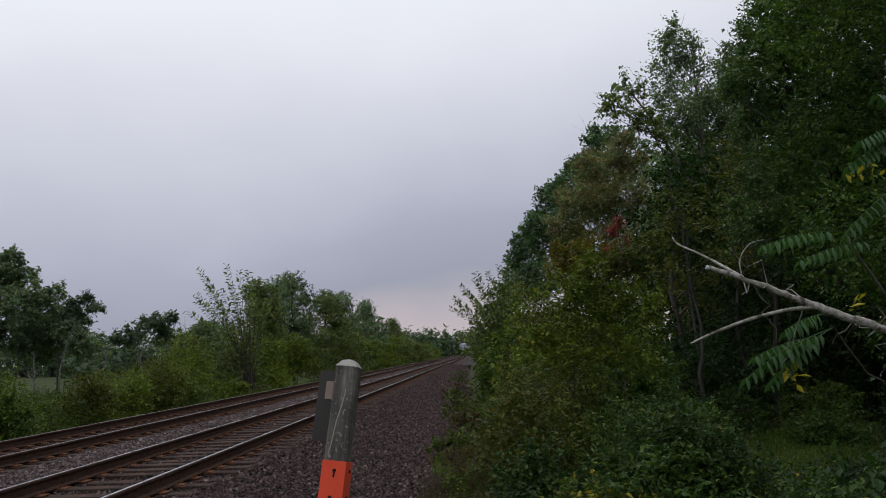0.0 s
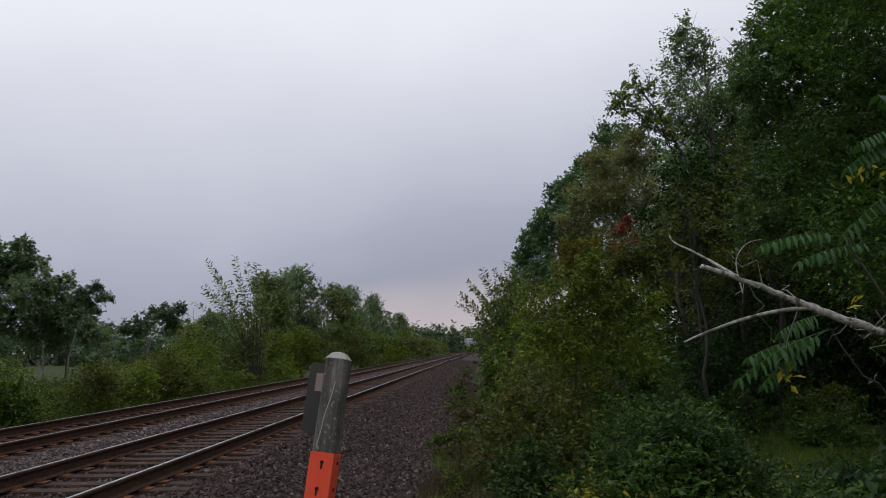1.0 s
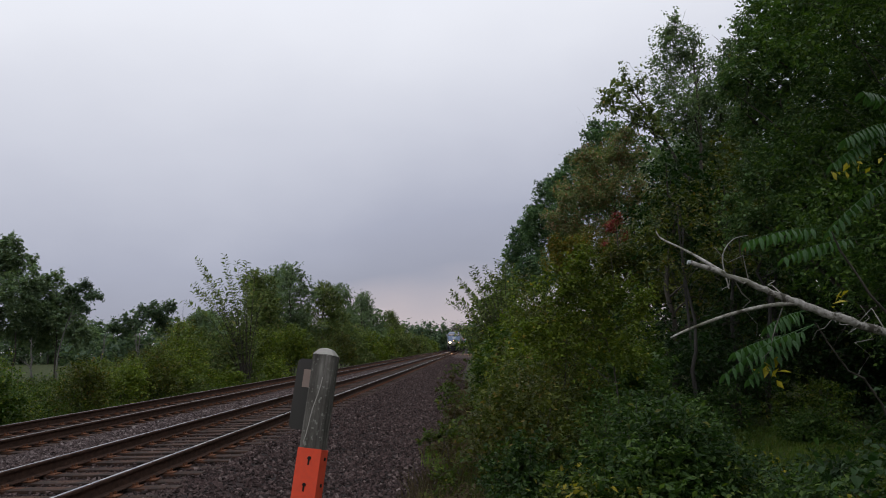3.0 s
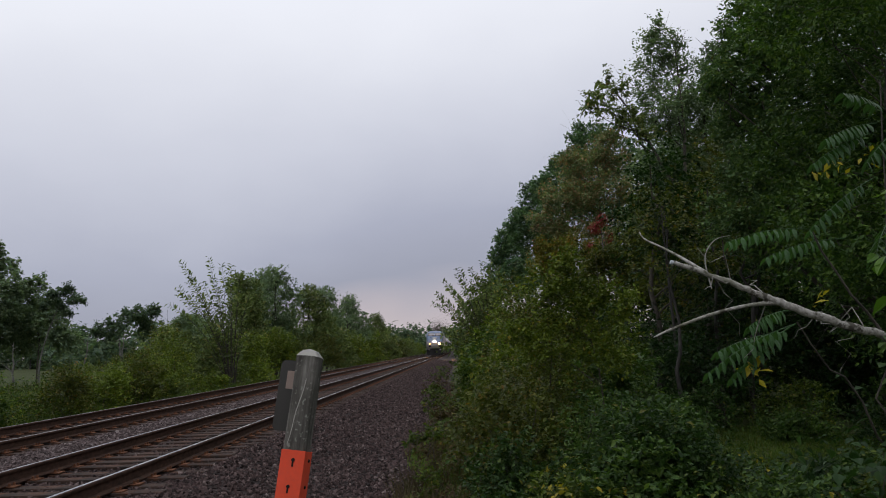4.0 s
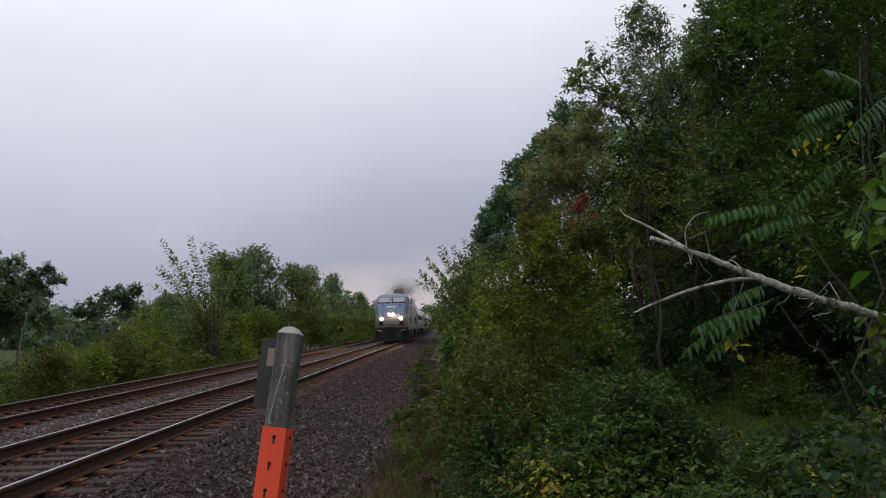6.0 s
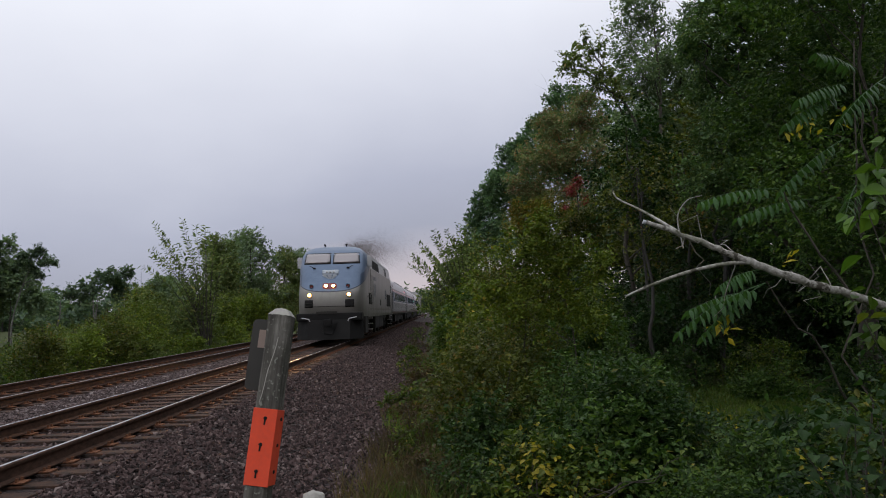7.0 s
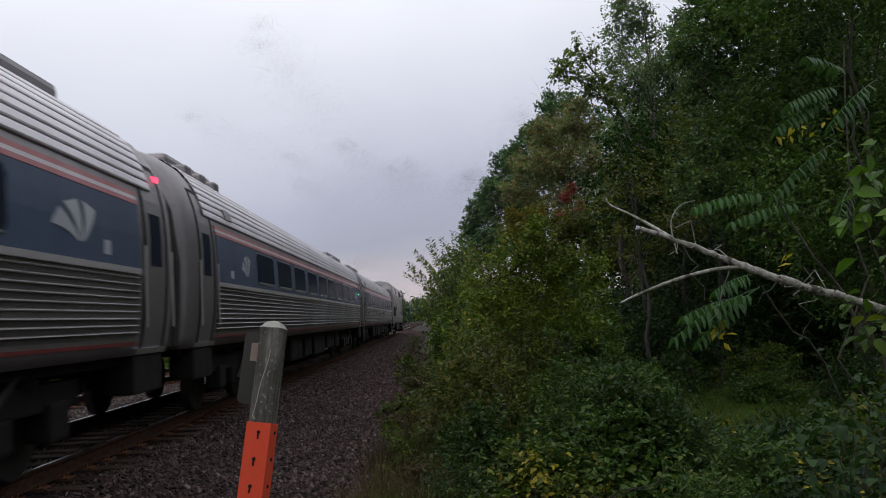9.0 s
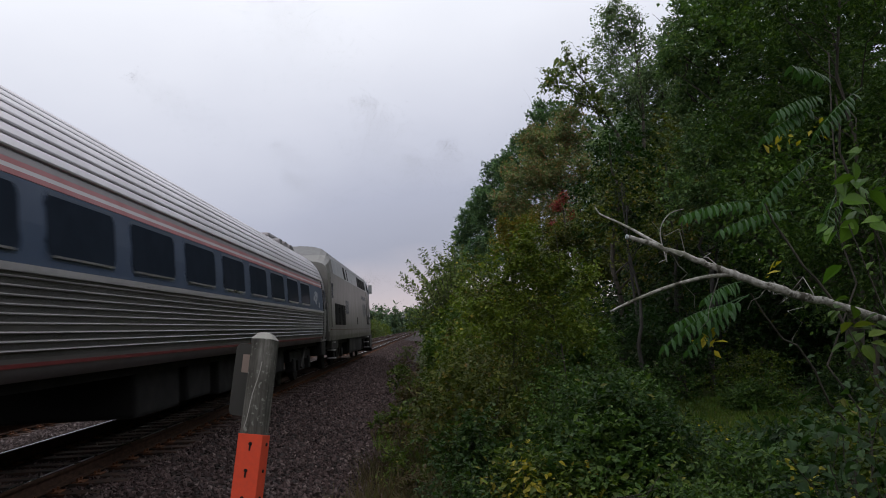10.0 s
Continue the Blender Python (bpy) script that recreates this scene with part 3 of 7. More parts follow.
# ---- train: materials ----
def loco_paint():
    """Silver sides, blue nose with a navy lower edge that sweeps up behind the cab; low down, streaky road dirt with
    the sill's shade put into its colour.
    """
    m = Nodes("locomotive_paint")
    sep = m.add("ShaderNodeSeparateXYZ")
    m.link(m.tc.outputs["Object"], sep.inputs[0])
    X, Y, Z = sep.outputs

    def op(kind, a, b=0.0, c=0.0):
        n = m.add("ShaderNodeMath")
        n.operation = kind
        for i, v in enumerate((a, b, c)):
            if isinstance(v, (int, float)):
                n.inputs[i].default_value = v
            else:
                m.link(v, n.inputs[i])
        return n.outputs[0]

    edge = op("MULTIPLY_ADD", Y, 0.335, 2.14)
    ax = op("ABSOLUTE", X)
    edge = op("ADD", edge, op("MULTIPLY", op("MULTIPLY", ax, ax), 0.06))
    over = op("SUBTRACT", Z, edge)
    cab = op("MAXIMUM", op("LESS_THAN", Y, 2.75), op("LESS_THAN", Z, 3.40))
    blue = op("MULTIPLY", op("GREATER_THAN", over, 0.0), cab)
    side = op("GREATER_THAN", ax, 1.30)
    navy = op("MULTIPLY", blue, op("MULTIPLY", op("LESS_THAN", over, 0.42), side))
    line = op("MULTIPLY", blue, op("LESS_THAN", over, 0.035))
    streak = m.noise(2.2, 6.0, 0.65, stretch=(1, 2.5, 0.25))
    fine = m.noise(30, 4.0)
    silver = m.ramp(streak, [(0.3, (0.122, 0.116, 0.106)), (0.7, (0.172, 0.165, 0.154))])
    # darker towards the sill: road dirt plus shade put into the colour
    low = op("SUBTRACT", 1.0, op("MULTIPLY", op("SUBTRACT", Z, 1.1), 0.75))
    dirt_shade = op("MULTIPLY", op("MAXIMUM", low, 0.0), streak)
    silver = m.mix(dirt_shade, silver, (0.060, 0.053, 0.043))
    bl = m.ramp(streak, [(0.3, (0.060, 0.092, 0.150)), (0.7, (0.085, 0.122, 0.190))])
    roof = op("MULTIPLY", op("GREATER_THAN", Z, 3.98), op("GREATER_THAN", Y, 2.8))
    silver = m.mix(roof, silver, (0.085, 0.082, 0.080))
    col = m.mix(blue, silver, bl)
    col = m.mix(navy, col, (0.035, 0.055, 0.095))
    col = m.mix(line, col, (0.02, 0.025, 0.04))
    col = m.mix(0.35, col, m.ramp(fine, [(0.3, (0.75, 0.75, 0.75)), (0.7, (1.15, 1.15, 1.15))]), "MULTIPLY")
    return m.surface(col, m.ramp(streak, [(0.3, (0.32,) * 3), (0.7, (0.5,) * 3)]), 0.25, m.bump(fine, 0.08, 0.003))


def glass_material(name, colour, rough=0.06):
    m = Nodes(name)
    f = m.noise(3.0, 3.0)
    col = m.ramp(f, [(0.3, colour), (0.7, tuple(c * 1.3 for c in colour))])
    return m.surface(col, rough, 0.0, **{"IOR": 1.012})


def glow_material(name, colour, power):
    m = Nodes(name)
    e = m.add("ShaderNodeEmission", Strength=power)
    e.inputs[0].default_value = (*colour, 1)
    m.link(e.outputs[0], m.out.inputs[0])
    return m.mat


PAINT = loco_paint()
PALE = plain_material("pale_silver_panel", (0.34, 0.345, 0.35), 0.32, 0.4, 0.35)
BLACK = plain_material("grimy_black_metal", (0.008, 0.0075, 0.0075), 0.75, 0.1, 0.4)
GRIMY = plain_material("grimy_grey_metal", (0.028, 0.026, 0.023), 0.75, 0.1, 0.5)
STEEL = plain_material("stainless_steel", (0.52, 0.50, 0.51), 0.33, 0.85, 0.4, 1.5, 0.05)
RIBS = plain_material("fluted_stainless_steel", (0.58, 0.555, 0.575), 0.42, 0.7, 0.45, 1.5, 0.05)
# lower side: the fluted steel in a darker, dirtier tone
LOW_RIBS = plain_material("dark_fluted_steel", (0.42, 0.41, 0.41), 0.36, 0.7, 0.55, 1.5, 0.05)
# hollows between the ribs, with their shade painted in
GROOVE_SHADE = plain_material("shaded_groove", (0.045, 0.044, 0.042), 0.6, 0.3, 0.4, 1.5, 0.05)
# darker copy of the steel: shade put into the colour, with dirt
SHADOW_STEEL = plain_material("shaded_dull_steel", (0.21, 0.195, 0.20), 0.42, 0.6, 0.6, 1.5, 0.05)
BAND = plain_material("dark_blue_band", (0.030, 0.052, 0.098), 0.55, 0.0, 0.4, 1.5, 0.03)
FRAME_BLUE = plain_material("window_frame_blue", (0.040, 0.062, 0.105), 0.3, 0.2, 0.4, 1.5, 0.03)
RED_PAINT = plain_material("red_stripe", (0.30, 0.075, 0.08), 0.4, 0.0, 0.4)
SILL_RED = plain_material("faded_red_line", (0.17, 0.03, 0.03), 0.5, 0.0, 0.6)
FAINT_RED = plain_material("dirt_covered_red_line", (0.10, 0.045, 0.038), 0.6, 0.0, 0.6)
WHITE_PAINT = plain_material("white_paint", (0.45, 0.43, 0.44), 0.4, 0.0, 0.3)
LOGO_WHITE = plain_material("logo_white", (0.34, 0.36, 0.39), 0.4, 0.0, 0.3)
BOARD = plain_material("number_board_grey", (0.27, 0.30, 0.34), 0.5)
TANK = plain_material("dusty_tank", (0.012, 0.011, 0.0095), 0.7, 0.1, 0.5, 2.0)
LOGO_DARK = plain_material("logo_dark", (0.055, 0.065, 0.085), 0.5, 0.0, 0.3)
RUBBER = plain_material("black_rubber", (0.018, 0.018, 0.018), 0.8, 0.0, 0.3)
WINDSCREEN = plain_material("coated_windscreen_glass", (0.20, 0.185, 0.19), 0.16, 0.65, 0.1, 1.0, 0.02)
DARK_GLASS = glass_material("dark_window_glass", (0.016, 0.021, 0.030), 0.08)
HEADLIGHT = glow_material("headlight_glow", (1.0, 0.50, 0.15), 7.0)
DITCH = glow_material("ditch_light_glow", (1.0, 0.46, 0.12), 7.0)
BULB = glow_material("headlight_bulb", (1.0, 0.46, 0.16), 90000)
UNLIT = plain_material("unlit_lamp_glass", (0.20, 0.20, 0.21), 0.2, 0.3, 0.2)
RED_LENS = plain_material("red_lens", (0.16, 0.02, 0.02), 0.2, 0.0, 0.2)
RED_GLOW = glow_material("red_lamp_glow", (1.0, 0.05, 0.12), 3.0)
GREEN_GLOW = glow_material("green_lamp_glow", (0.1, 1.0, 0.5), 2.0)

# ---- train: locomotive ----
HALF = ((1.05, 1.50), (1.20, 1.52), (3.35, 1.525), (3.90, 1.45), (4.10, 1.35), (4.25, 1.17), (4.34, 0.86), (4.38, 0.48), (4.39, 0.0))
NOSE = ((1.05, 0.10), (1.45, 0.02), (1.60, 0.0), (2.15, 0.10), (2.40, 0.30), (3.35, 1.02), (3.92, 1.48), (4.15, 1.80), (4.30, 2.20), (4.36, 2.60), (4.39, 3.10))
CAB_END = 3.2


def half_width(z):
    return float(np.interp(z, [a for a, _ in HALF], [b for _, b in HALF]))


def nose_y(x, z):
    """How far behind the foremost point the nose's skin lies."""
    y0 = float(np.interp(z, [a for a, _ in NOSE], [b for _, b in NOSE]))
    s = min(1.0, abs(x) / max(half_width(z), 0.01))
    p = 5.0 + 1.0 * min(1.0, max(0.0, (z - 2.4) / 1.0))
    return y0 + (CAB_END - y0) * (1 - (1 - s ** p) ** (1 / p))


def nose_patch(name, x0, x1, z0, z1, lift, material, parent, nx=8, nz=4, top=None, label=""):
    """A pane or plate that lies on the curved nose. top: (x0, x1) at its upper edge."""
    bm = bmesh.new()
    t0, t1 = top or (x0, x1)
    rings = []
    for d in (lift, -0.03):
        g = []
        for j in range(nz + 1):
            v = j / nz
            z = z0 + (z1 - z0) * v
            a, b = x0 + (t0 - x0) * v, x1 + (t1 - x1) * v
            g.append([bm.verts.new((a + (b - a) * i / nx, nose_y(a + (b - a) * i / nx, z) - d, z)) for i in range(nx + 1)])
        rings.append(g)
    f, k = rings
    for j in range(nz):
        for i in range(nx):
            bm.faces.new((f[j][i], f[j][i + 1], f[j + 1][i + 1], f[j + 1][i]))
    rim = [(0, i) for i in range(nx)] + [(j, nx) for j in range(nz)] + [(nz, i) for i in range(nx, 0, -1)] + [(j, 0) for j in range(nz, 0, -1)]
    for a, b in zip(rim, rim[1:] + rim[:1]):
        bm.faces.new((f[a[0]][a[1]], k[a[0]][a[1]], k[b[0]][b[1]], f[b[0]][b[1]]))
    return part(name, bm, material, parent, label, True)


def lamp_disc(name, x, z, r, material, parent, label, rim=None, bulb=None):
    y = nose_y(x, z)
    bm = bmesh.new()
    rod(bm, (x, y + 0.06, z), (x, y - 0.03, z), r, r * 0.95, 18)
    o = part(name, bm, material, parent, label)
    # hood round the lens, drawn forward to keep lamp light off the nose
    bm = bmesh.new()
    n = 20
    rings = []
    for rr, d in ((r * 1.28, 0.06), (r * 1.25, -0.09), (r * 1.06, -0.09), (r * 1.02, 0.02)):
        rings.append([bm.verts.new((x + rr * math.cos(6.2832 * k / n), y + d, z + rr * math.sin(6.2832 * k / n))) for k in range(n)])
    for a, b in zip(rings, rings[1:]):
        for k in range(n):
            bm.faces.new((a[k], a[(k + 1) % n], b[(k + 1) % n], b[k]))
    bmesh.ops.recalc_face_normals(bm, faces=bm.faces)
    part("lamp_hood", bm, rim or BLACK, parent)
    if bulb:
        # small strong core for the lamp's throw; a tube is added to narrow it
        bm = bmesh.new()
        rod(bm, (x, y - 0.028, z), (x, y - 0.034, z), 0.026, 0.026, 14)
        part("bulb", bm, bulb, o, "glaring bulb")
        bm = bmesh.new()
        rings = [[bm.verts.new((x + rr * math.cos(6.2832 * k / n), y + d, z + rr * math.sin(6.2832 * k / n))) for k in range(n)] for rr, d in ((0.034, -0.028), (0.034, -0.15), (0.031, -0.15), (0.031, -0.028))]
        for a, b in zip(rings, rings[1:]):
            for k in range(n):
                bm.faces.new((a[k], a[(k + 1) % n], b[(k + 1) % n], b[k]))
        bmesh.ops.recalc_face_normals(bm, faces=bm.faces)
        part("added_beam_tube", bm, material, o)
    return o


def wheelset(parent, y, r=0.50):
    for s in (-0.76, 0.76):
        bm = bmesh.new()
        rod(bm, (s - 0.065, y, r), (s + 0.065, y, r), r, r, 28)
        rod(bm, (s - 0.08 if s < 0 else s + 0.05, y, r), (s - 0.05 if s < 0 else s + 0.08, y, r), r * 0.55, r * 0.5, 20)
        part("wheel", bm, GRIMY, parent)


def bogie(parent, y, span, wheel=0.5):
    for d in (-span / 2, span / 2):
        wheelset(parent, y + d, wheel)
    for s in (-1, 1):
        bm = bmesh.new()
        box(bm, s * 1.12 - 0.09, s * 1.12 + 0.09, y - span / 2 - 0.5, y + span / 2 + 0.5, 0.62, 0.88, 0.03)
        box(bm, s * 1.12 - 0.10, s * 1.12 + 0.10, y - 0.55, y + 0.55, 0.34, 0.64, 0.04)
        for d in (-span / 2, span / 2):
            box(bm, s * 1.14 - 0.12, s * 1.14 + 0.12, y + d - 0.2, y + d + 0.2, 0.34, 0.70, 0.04)
            rod(bm, (s * 1.17, y + d * 0.6, 0.86), (s * 1.17, y + d * 0.6, 1.08), 0.11, 0.11, 12)
        part("bogie_frame", bm, BLACK, parent)
        bm = bmesh.new()
        rod(bm, (s * 1.26, y - 0.35, 0.42), (s * 1.28, y + 0.45, 0.98), 0.035, 0.035, 8)
        part("damper", bm, GRIMY, parent)


def side_plate(name, s, y0, y1, z0, z1, material, parent, out=0.012, label="", slats=0, thick=0.05):
    """A panel on the flat side wall; s is the side. slats: louvre blades across it."""
    bm = bmesh.new()
    a, b = sorted((s * (1.522 + out - thick), s * (1.522 + out)))
    box(bm, a, b, y0, y1, z0, z1, 0.004)
    for i in range(slats):
        z = z0 + (z1 - z0) * (i + 0.5) / slats
        a2, b2 = sorted((s * 1.52, s * (1.522 + out + 0.018)))
        box(bm, a2, b2, y0 + 0.03, y1 - 0.03, z - 0.012, z + 0.012)
    return part(name, bm, material, parent, label)


def slope_plate(name, s, y0, y1, z0, z1, material, parent, slant=0.0, label="", out=0.012):
    """A panel on the inward-leaning strip between side wall and roof."""
    bm = bmesh.new()
    q = []
    for d in (out, -0.03):
        for y, z in ((y0, z0), (y1, z0), (y1 + slant, z1), (y0 + slant, z1)):
            q.append(bm.verts.new((s * (half_width(z) + d), y, z + d * 0.2)))
    for f in ((0, 1, 2, 3), (0, 4, 5, 1), (1, 5, 6, 2), (2, 6, 7, 3), (3, 7, 4, 0)):
        bm.faces.new([q[i] for i in f])
    bmesh.ops.recalc_face_normals(bm, faces=bm.faces)
    return part(name, bm, material, parent, label)


def swoosh(bm, place, w, h, n=3):
    """Three curved bands that fan out and widen from one point, as in a travelling-road mark."""
    for k in range(n):
        a0, a1 = radians(58 + k * 38), radians(58 + k * 38 + 27)
        prev = None
        for j in range(9):
            r = 0.10 + 0.90 * j / 8
            row = [bm.verts.new(place((0.62 + 0.72 * r * math.cos(a + 0.35 * (r - 1))) * w, r * math.sin(a + 0.35 * (r - 1)) * h)) for a in (a0, a1)]
            if prev:
                bm.faces.new((prev[0], prev[1], row[1], row[0]))
            prev = row
    bmesh.ops.solidify(bm, geom=bm.faces[:], thickness=0.004)
    bmesh.ops.recalc_face_normals(bm, faces=bm.faces)


def locomotive(label, lit):
    thing = new("locomotive")
    tagged(thing, label, "locomotive", "locomotives of the train")
    # shell: nose contours from the sill to the roof, then the long hood
    bm = bmesh.new()
    zs = [1.05, 1.2, 1.45, 1.6, 1.9, 2.15, 2.28, 2.4, 2.7, 3.0, 3.35, 3.6, 3.9, 4.0, 4.1, 4.18, 4.25, 4.30, 4.34, 4.365, 4.38]
    ang = [i / 22 * math.pi - math.pi / 2 for i in range(23)]
    rows = []
    for z in zs:
        w = half_width(z)
        row = []
        for a in ang:
            s = math.sin(a)
            s = math.copysign(abs(s) ** 0.8, s)
            x = w * s
            row.append(bm.verts.new((x, nose_y(x, z) if abs(s) < 0.9999 else CAB_END, z)))
        rows.append(row)
    for a, b in zip(rows, rows[1:]):
        for i in range(len(ang) - 1):
            bm.faces.new((a[i], a[i + 1], b[i + 1], b[i]))
    bm.faces.new(rows[-1])
    ends = [CAB_END, 8.0, 14.0, 19.4]
    hoop = [(s * half_width(z), z) for s, seq in ((-1, zs), (1, zs[::-1])) for z in seq]
    prev = [r[0] for r in rows] + [r[-1] for r in rows[::-1]]
    for y in ends[1:] + [20.0, 20.5]:
        drop = 0.0 if y < 19.5 else (0.32 if y == 20.0 else 0.62)
        cur = [bm.verts.new((x * (1 if y < 20.2 else 0.97), y, z - drop * max(0.0, (z - 3.3) / 1.08))) for x, z in hoop]
        for i in range(len(hoop) - 1):
            bm.faces.new((prev[i], prev[i + 1], cur[i + 1], cur[i]))
        prev = cur
    bm.faces.new(prev)
    bmesh.ops.recalc_face_normals(bm, faces=bm.faces)
    body = part("body", bm, PAINT, thing, "silver body with a blue nose")
    for p in body.data.polygons:
        p.use_smooth = len(p.vertices) == 4 and p.center.y < CAB_END
    # nose
    for s in (-1, 1):
        a, b = sorted((s * 0.08, s * 1.22))
        ta, tb = sorted((s * 0.10, s * 1.17))
        nose_patch("windscreen_frame", a - 0.04, b + 0.04, 3.47, 4.00, 0.008, RUBBER, thing, top=(ta - 0.04, tb + 0.04))
        nose_patch("windscreen", a, b, 3.51, 3.965, 0.016, WINDSCREEN, thing, top=(ta, tb), label="windscreen reflecting the pale sky")
        bm = bmesh.new()
        x = s * 0.75
        y = nose_y(x, 3.3)
        rod(bm, (x, nose_y(x, 3.28) - 0.03, 3.28), (x + s * 0.22, nose_y(x, 3.40) - 0.05, 3.40), 0.018, 0.01, 6)
        box(bm, x - 0.06, x + 0.06, y - 0.08, y + 0.02, 3.25, 3.32, 0.01)
        part("wiper", bm, BLACK, thing)
        lamp_disc("headlight", s * 0.165, 2.46, 0.085, HEADLIGHT if lit else UNLIT, thing, "lit round headlight" if lit else "unlit headlight", bulb=BULB if lit else None)
        lamp_disc("ditch_light", s * 0.86, 2.07, 0.088, DITCH if lit else UNLIT, thing, "lit amber ditch light" if lit else "unlit ditch light", GRIMY, BULB if lit else None)
        lamp_disc("marker_light", s * 0.80, 2.46, 0.07, RED_LENS, thing, "dark red marker lens", BLACK)
        a, b = sorted((s * 0.70, s * 1.08))
        nose_patch("step_recess", a, b, 1.52, 1.86, 0.01, BLACK, thing)
        bm = bmesh.new()
        for z in (1.60, 1.72):
            x0, x1 = sorted((s * 0.74, s * 1.04))
            box(bm, x0, x1, nose_y(x1, z) - 0.045, nose_y(x1, z) + 0.05, z - 0.015, z + 0.015)
        part("step", bm, GRIMY, thing)
        # handrail beside the coupler
        bm = bmesh.new()
        rod(bm, (s * 0.86, -0.12, 1.02), (s * 1.25, -0.02, 1.10), 0.02, 0.02, 8)
        rod(bm, (s * 0.86, -0.12, 1.02), (s * 0.82, -0.10, 0.92), 0.02, 0.02, 8)
        rod(bm, (s * 1.25, -0.02, 1.10), (s * 1.36, 0.02, 1.06), 0.02, 0.02, 8)
        part("grab_rail", bm, WHITE_PAINT, thing, "white-painted bent grab rail")
        bm = bmesh.new()
        rod(bm, (s * 0.5, 2.75, 4.32), (s * 0.5, 2.75, 4.46), 0.03, 0.03, 8)
        box(bm, s * 0.5 - 0.04, s * 0.5 + 0.04, 2.62, 2.85, 4.43, 4.50, 0.015)
        part("roof_antenna", bm, BLACK, thing)
        # mirror at the cab window
        bm = bmesh.new()
        x0, x1 = sorted((s * 1.50, s * 1.72))
        box(bm, x0, x1, 2.20, 2.27, 3.36, 3.86, 0.02)
        part("mirror", bm, PALE, thing, "upright rear-view mirror")
    bm = bmesh.new()
    ring = []
    for k in range(28):
        a = 2 * math.pi * k / 28
        x = math.copysign(0.19, math.cos(a)) + 0.135 * math.cos(a)
        z = 2.46 + 0.135 * math.sin(a)
        ring.append((bm.verts.new((x, nose_y(0, z) - 0.018, z)), bm.verts.new((x, nose_y(0, z) + 0.05, z))))
    bm.faces.new([r[0] for r in ring])
    for k in range(28):
        p, q = ring[k], ring[(k + 1) % 28]
        bm.faces.new((p[0], p[1], q[1], q[0]))
    bmesh.ops.recalc_face_normals(bm, faces=bm.faces)
    part("headlight_housing", bm, RED_LENS, thing, "dark red oval headlight housing")
    nose_patch("number_board", -0.38, 0.34, 3.02, 3.20, 0.014, BOARD, thing, label="pale number board")
    for i in range(3):
        nose_patch("number_bar", -0.22 + i * 0.15, -0.12 + i * 0.15, 3.06, 3.16, 0.020, PALE, thing, 2, 1)
    bm = bmesh.new()
    for k in range(3):
        pr = None
        for j in range(7):
            v = j / 6
            x0 = (-0.42 + 0.26 * k) * (1 - v) + (-0.02 + 0.03 * k) * v
            x1 = (-0.20 + 0.26 * k) * (1 - v) + (0.01 + 0.03 * k) * v
            z = 2.97 - 0.20 * v - 0.02 * math.sin(v * 3.1)
            r = [bm.verts.new((x, nose_y(x, z) - 0.012, z)) for x in (x0, x1)]
            if pr:
                bm.faces.new((pr[0], pr[1], r[1], r[0]))
            pr = r
    bmesh.ops.solidify(bm, geom=bm.faces[:], thickness=0.004)
    part("emblem", bm, LOGO_WHITE, thing, "white three-band emblem")
    nose_patch("emblem_bar", -0.36, 0.36, 2.985, 3.005, 0.012, LOGO_WHITE, thing, 6, 1)
    nose_patch("nose_seam", -1.0, 1.0, 1.555, 1.575, 0.012, BLACK, thing, 14, 1)
    # buffer beam, plough, coupler
    bm = bmesh.new()
    box(bm, -1.42, 1.42, -0.05, 0.9, 0.95, 1.28, 0.06)
    part("buffer_beam", bm, BLACK, thing)
    bm = bmesh.new()
    pts = [(-1.42, 0.45), (-0.9, -0.12), (0.9, -0.12), (1.42, 0.45)]
    lo = [bm.verts.new((x * 1.02, y - 0.16, 0.14)) for x, y in pts]
    hi = [bm.verts.new((x, y + 0.06, 1.0)) for x, y in pts]
    lo2 = [bm.verts.new((x * 1.02, y + 0.02, 0.14)) for x, y in pts]
    hi2 = [bm.verts.new((x, y + 0.14, 1.0)) for x, y in pts]
    for i in range(3):
        bm.faces.new((lo[i], lo[i + 1], hi[i + 1], hi[i]))
        bm.faces.new((lo2[i + 1], lo2[i], hi2[i], hi2[i + 1]))
        bm.faces.new((lo[i], lo2[i], lo2[i + 1], lo[i + 1]))
        bm.faces.new((hi[i + 1], hi2[i + 1], hi2[i], hi[i]))
    for i in (0, 3):
        bm.faces.new((lo[i], hi[i], hi2[i], lo2[i]))
    bmesh.ops.recalc_face_normals(bm, faces=bm.faces)
    part("snowplough", bm, BLACK, thing, "black steel snowplough")
    bm = bmesh.new()
    rod(bm, (0, 0.2, 0.86), (0, -0.34, 0.86), 0.09, 0.09, 12)
    box(bm, -0.15, 0.15, -0.55, -0.30, 0.70, 1.02, 0.05)
    rod(bm, (-0.32, -0.14, 0.95), (-0.20, -0.30, 0.42), 0.03, 0.03, 8)
    rod(bm, (-0.20, -0.30, 0.42), (0.15, -0.26, 0.36), 0.03, 0.03, 8)
    rod(bm, (0.15, -0.26, 0.36), (0.34, -0.14, 0.90), 0.03, 0.03, 8)
    part("coupler", bm, BLACK, thing)
    bm = bmesh.new()
    box(bm, -0.55, 0.35, -0.07, 0.0, 1.24, 1.36, 0.02)
    part("coupler_cover", bm, GRIMY, thing)
    # sides
    for s in (-1, 1):
        slope_plate("cab_window", s, 2.62, 3.42, 3.42, 3.84, DARK_GLASS, thing, 0.0)
        slope_plate("upper_panel", s, 3.62, 19.3, 3.37, 3.88, PALE, thing, out=0.006, label="pale silver upper side panel")
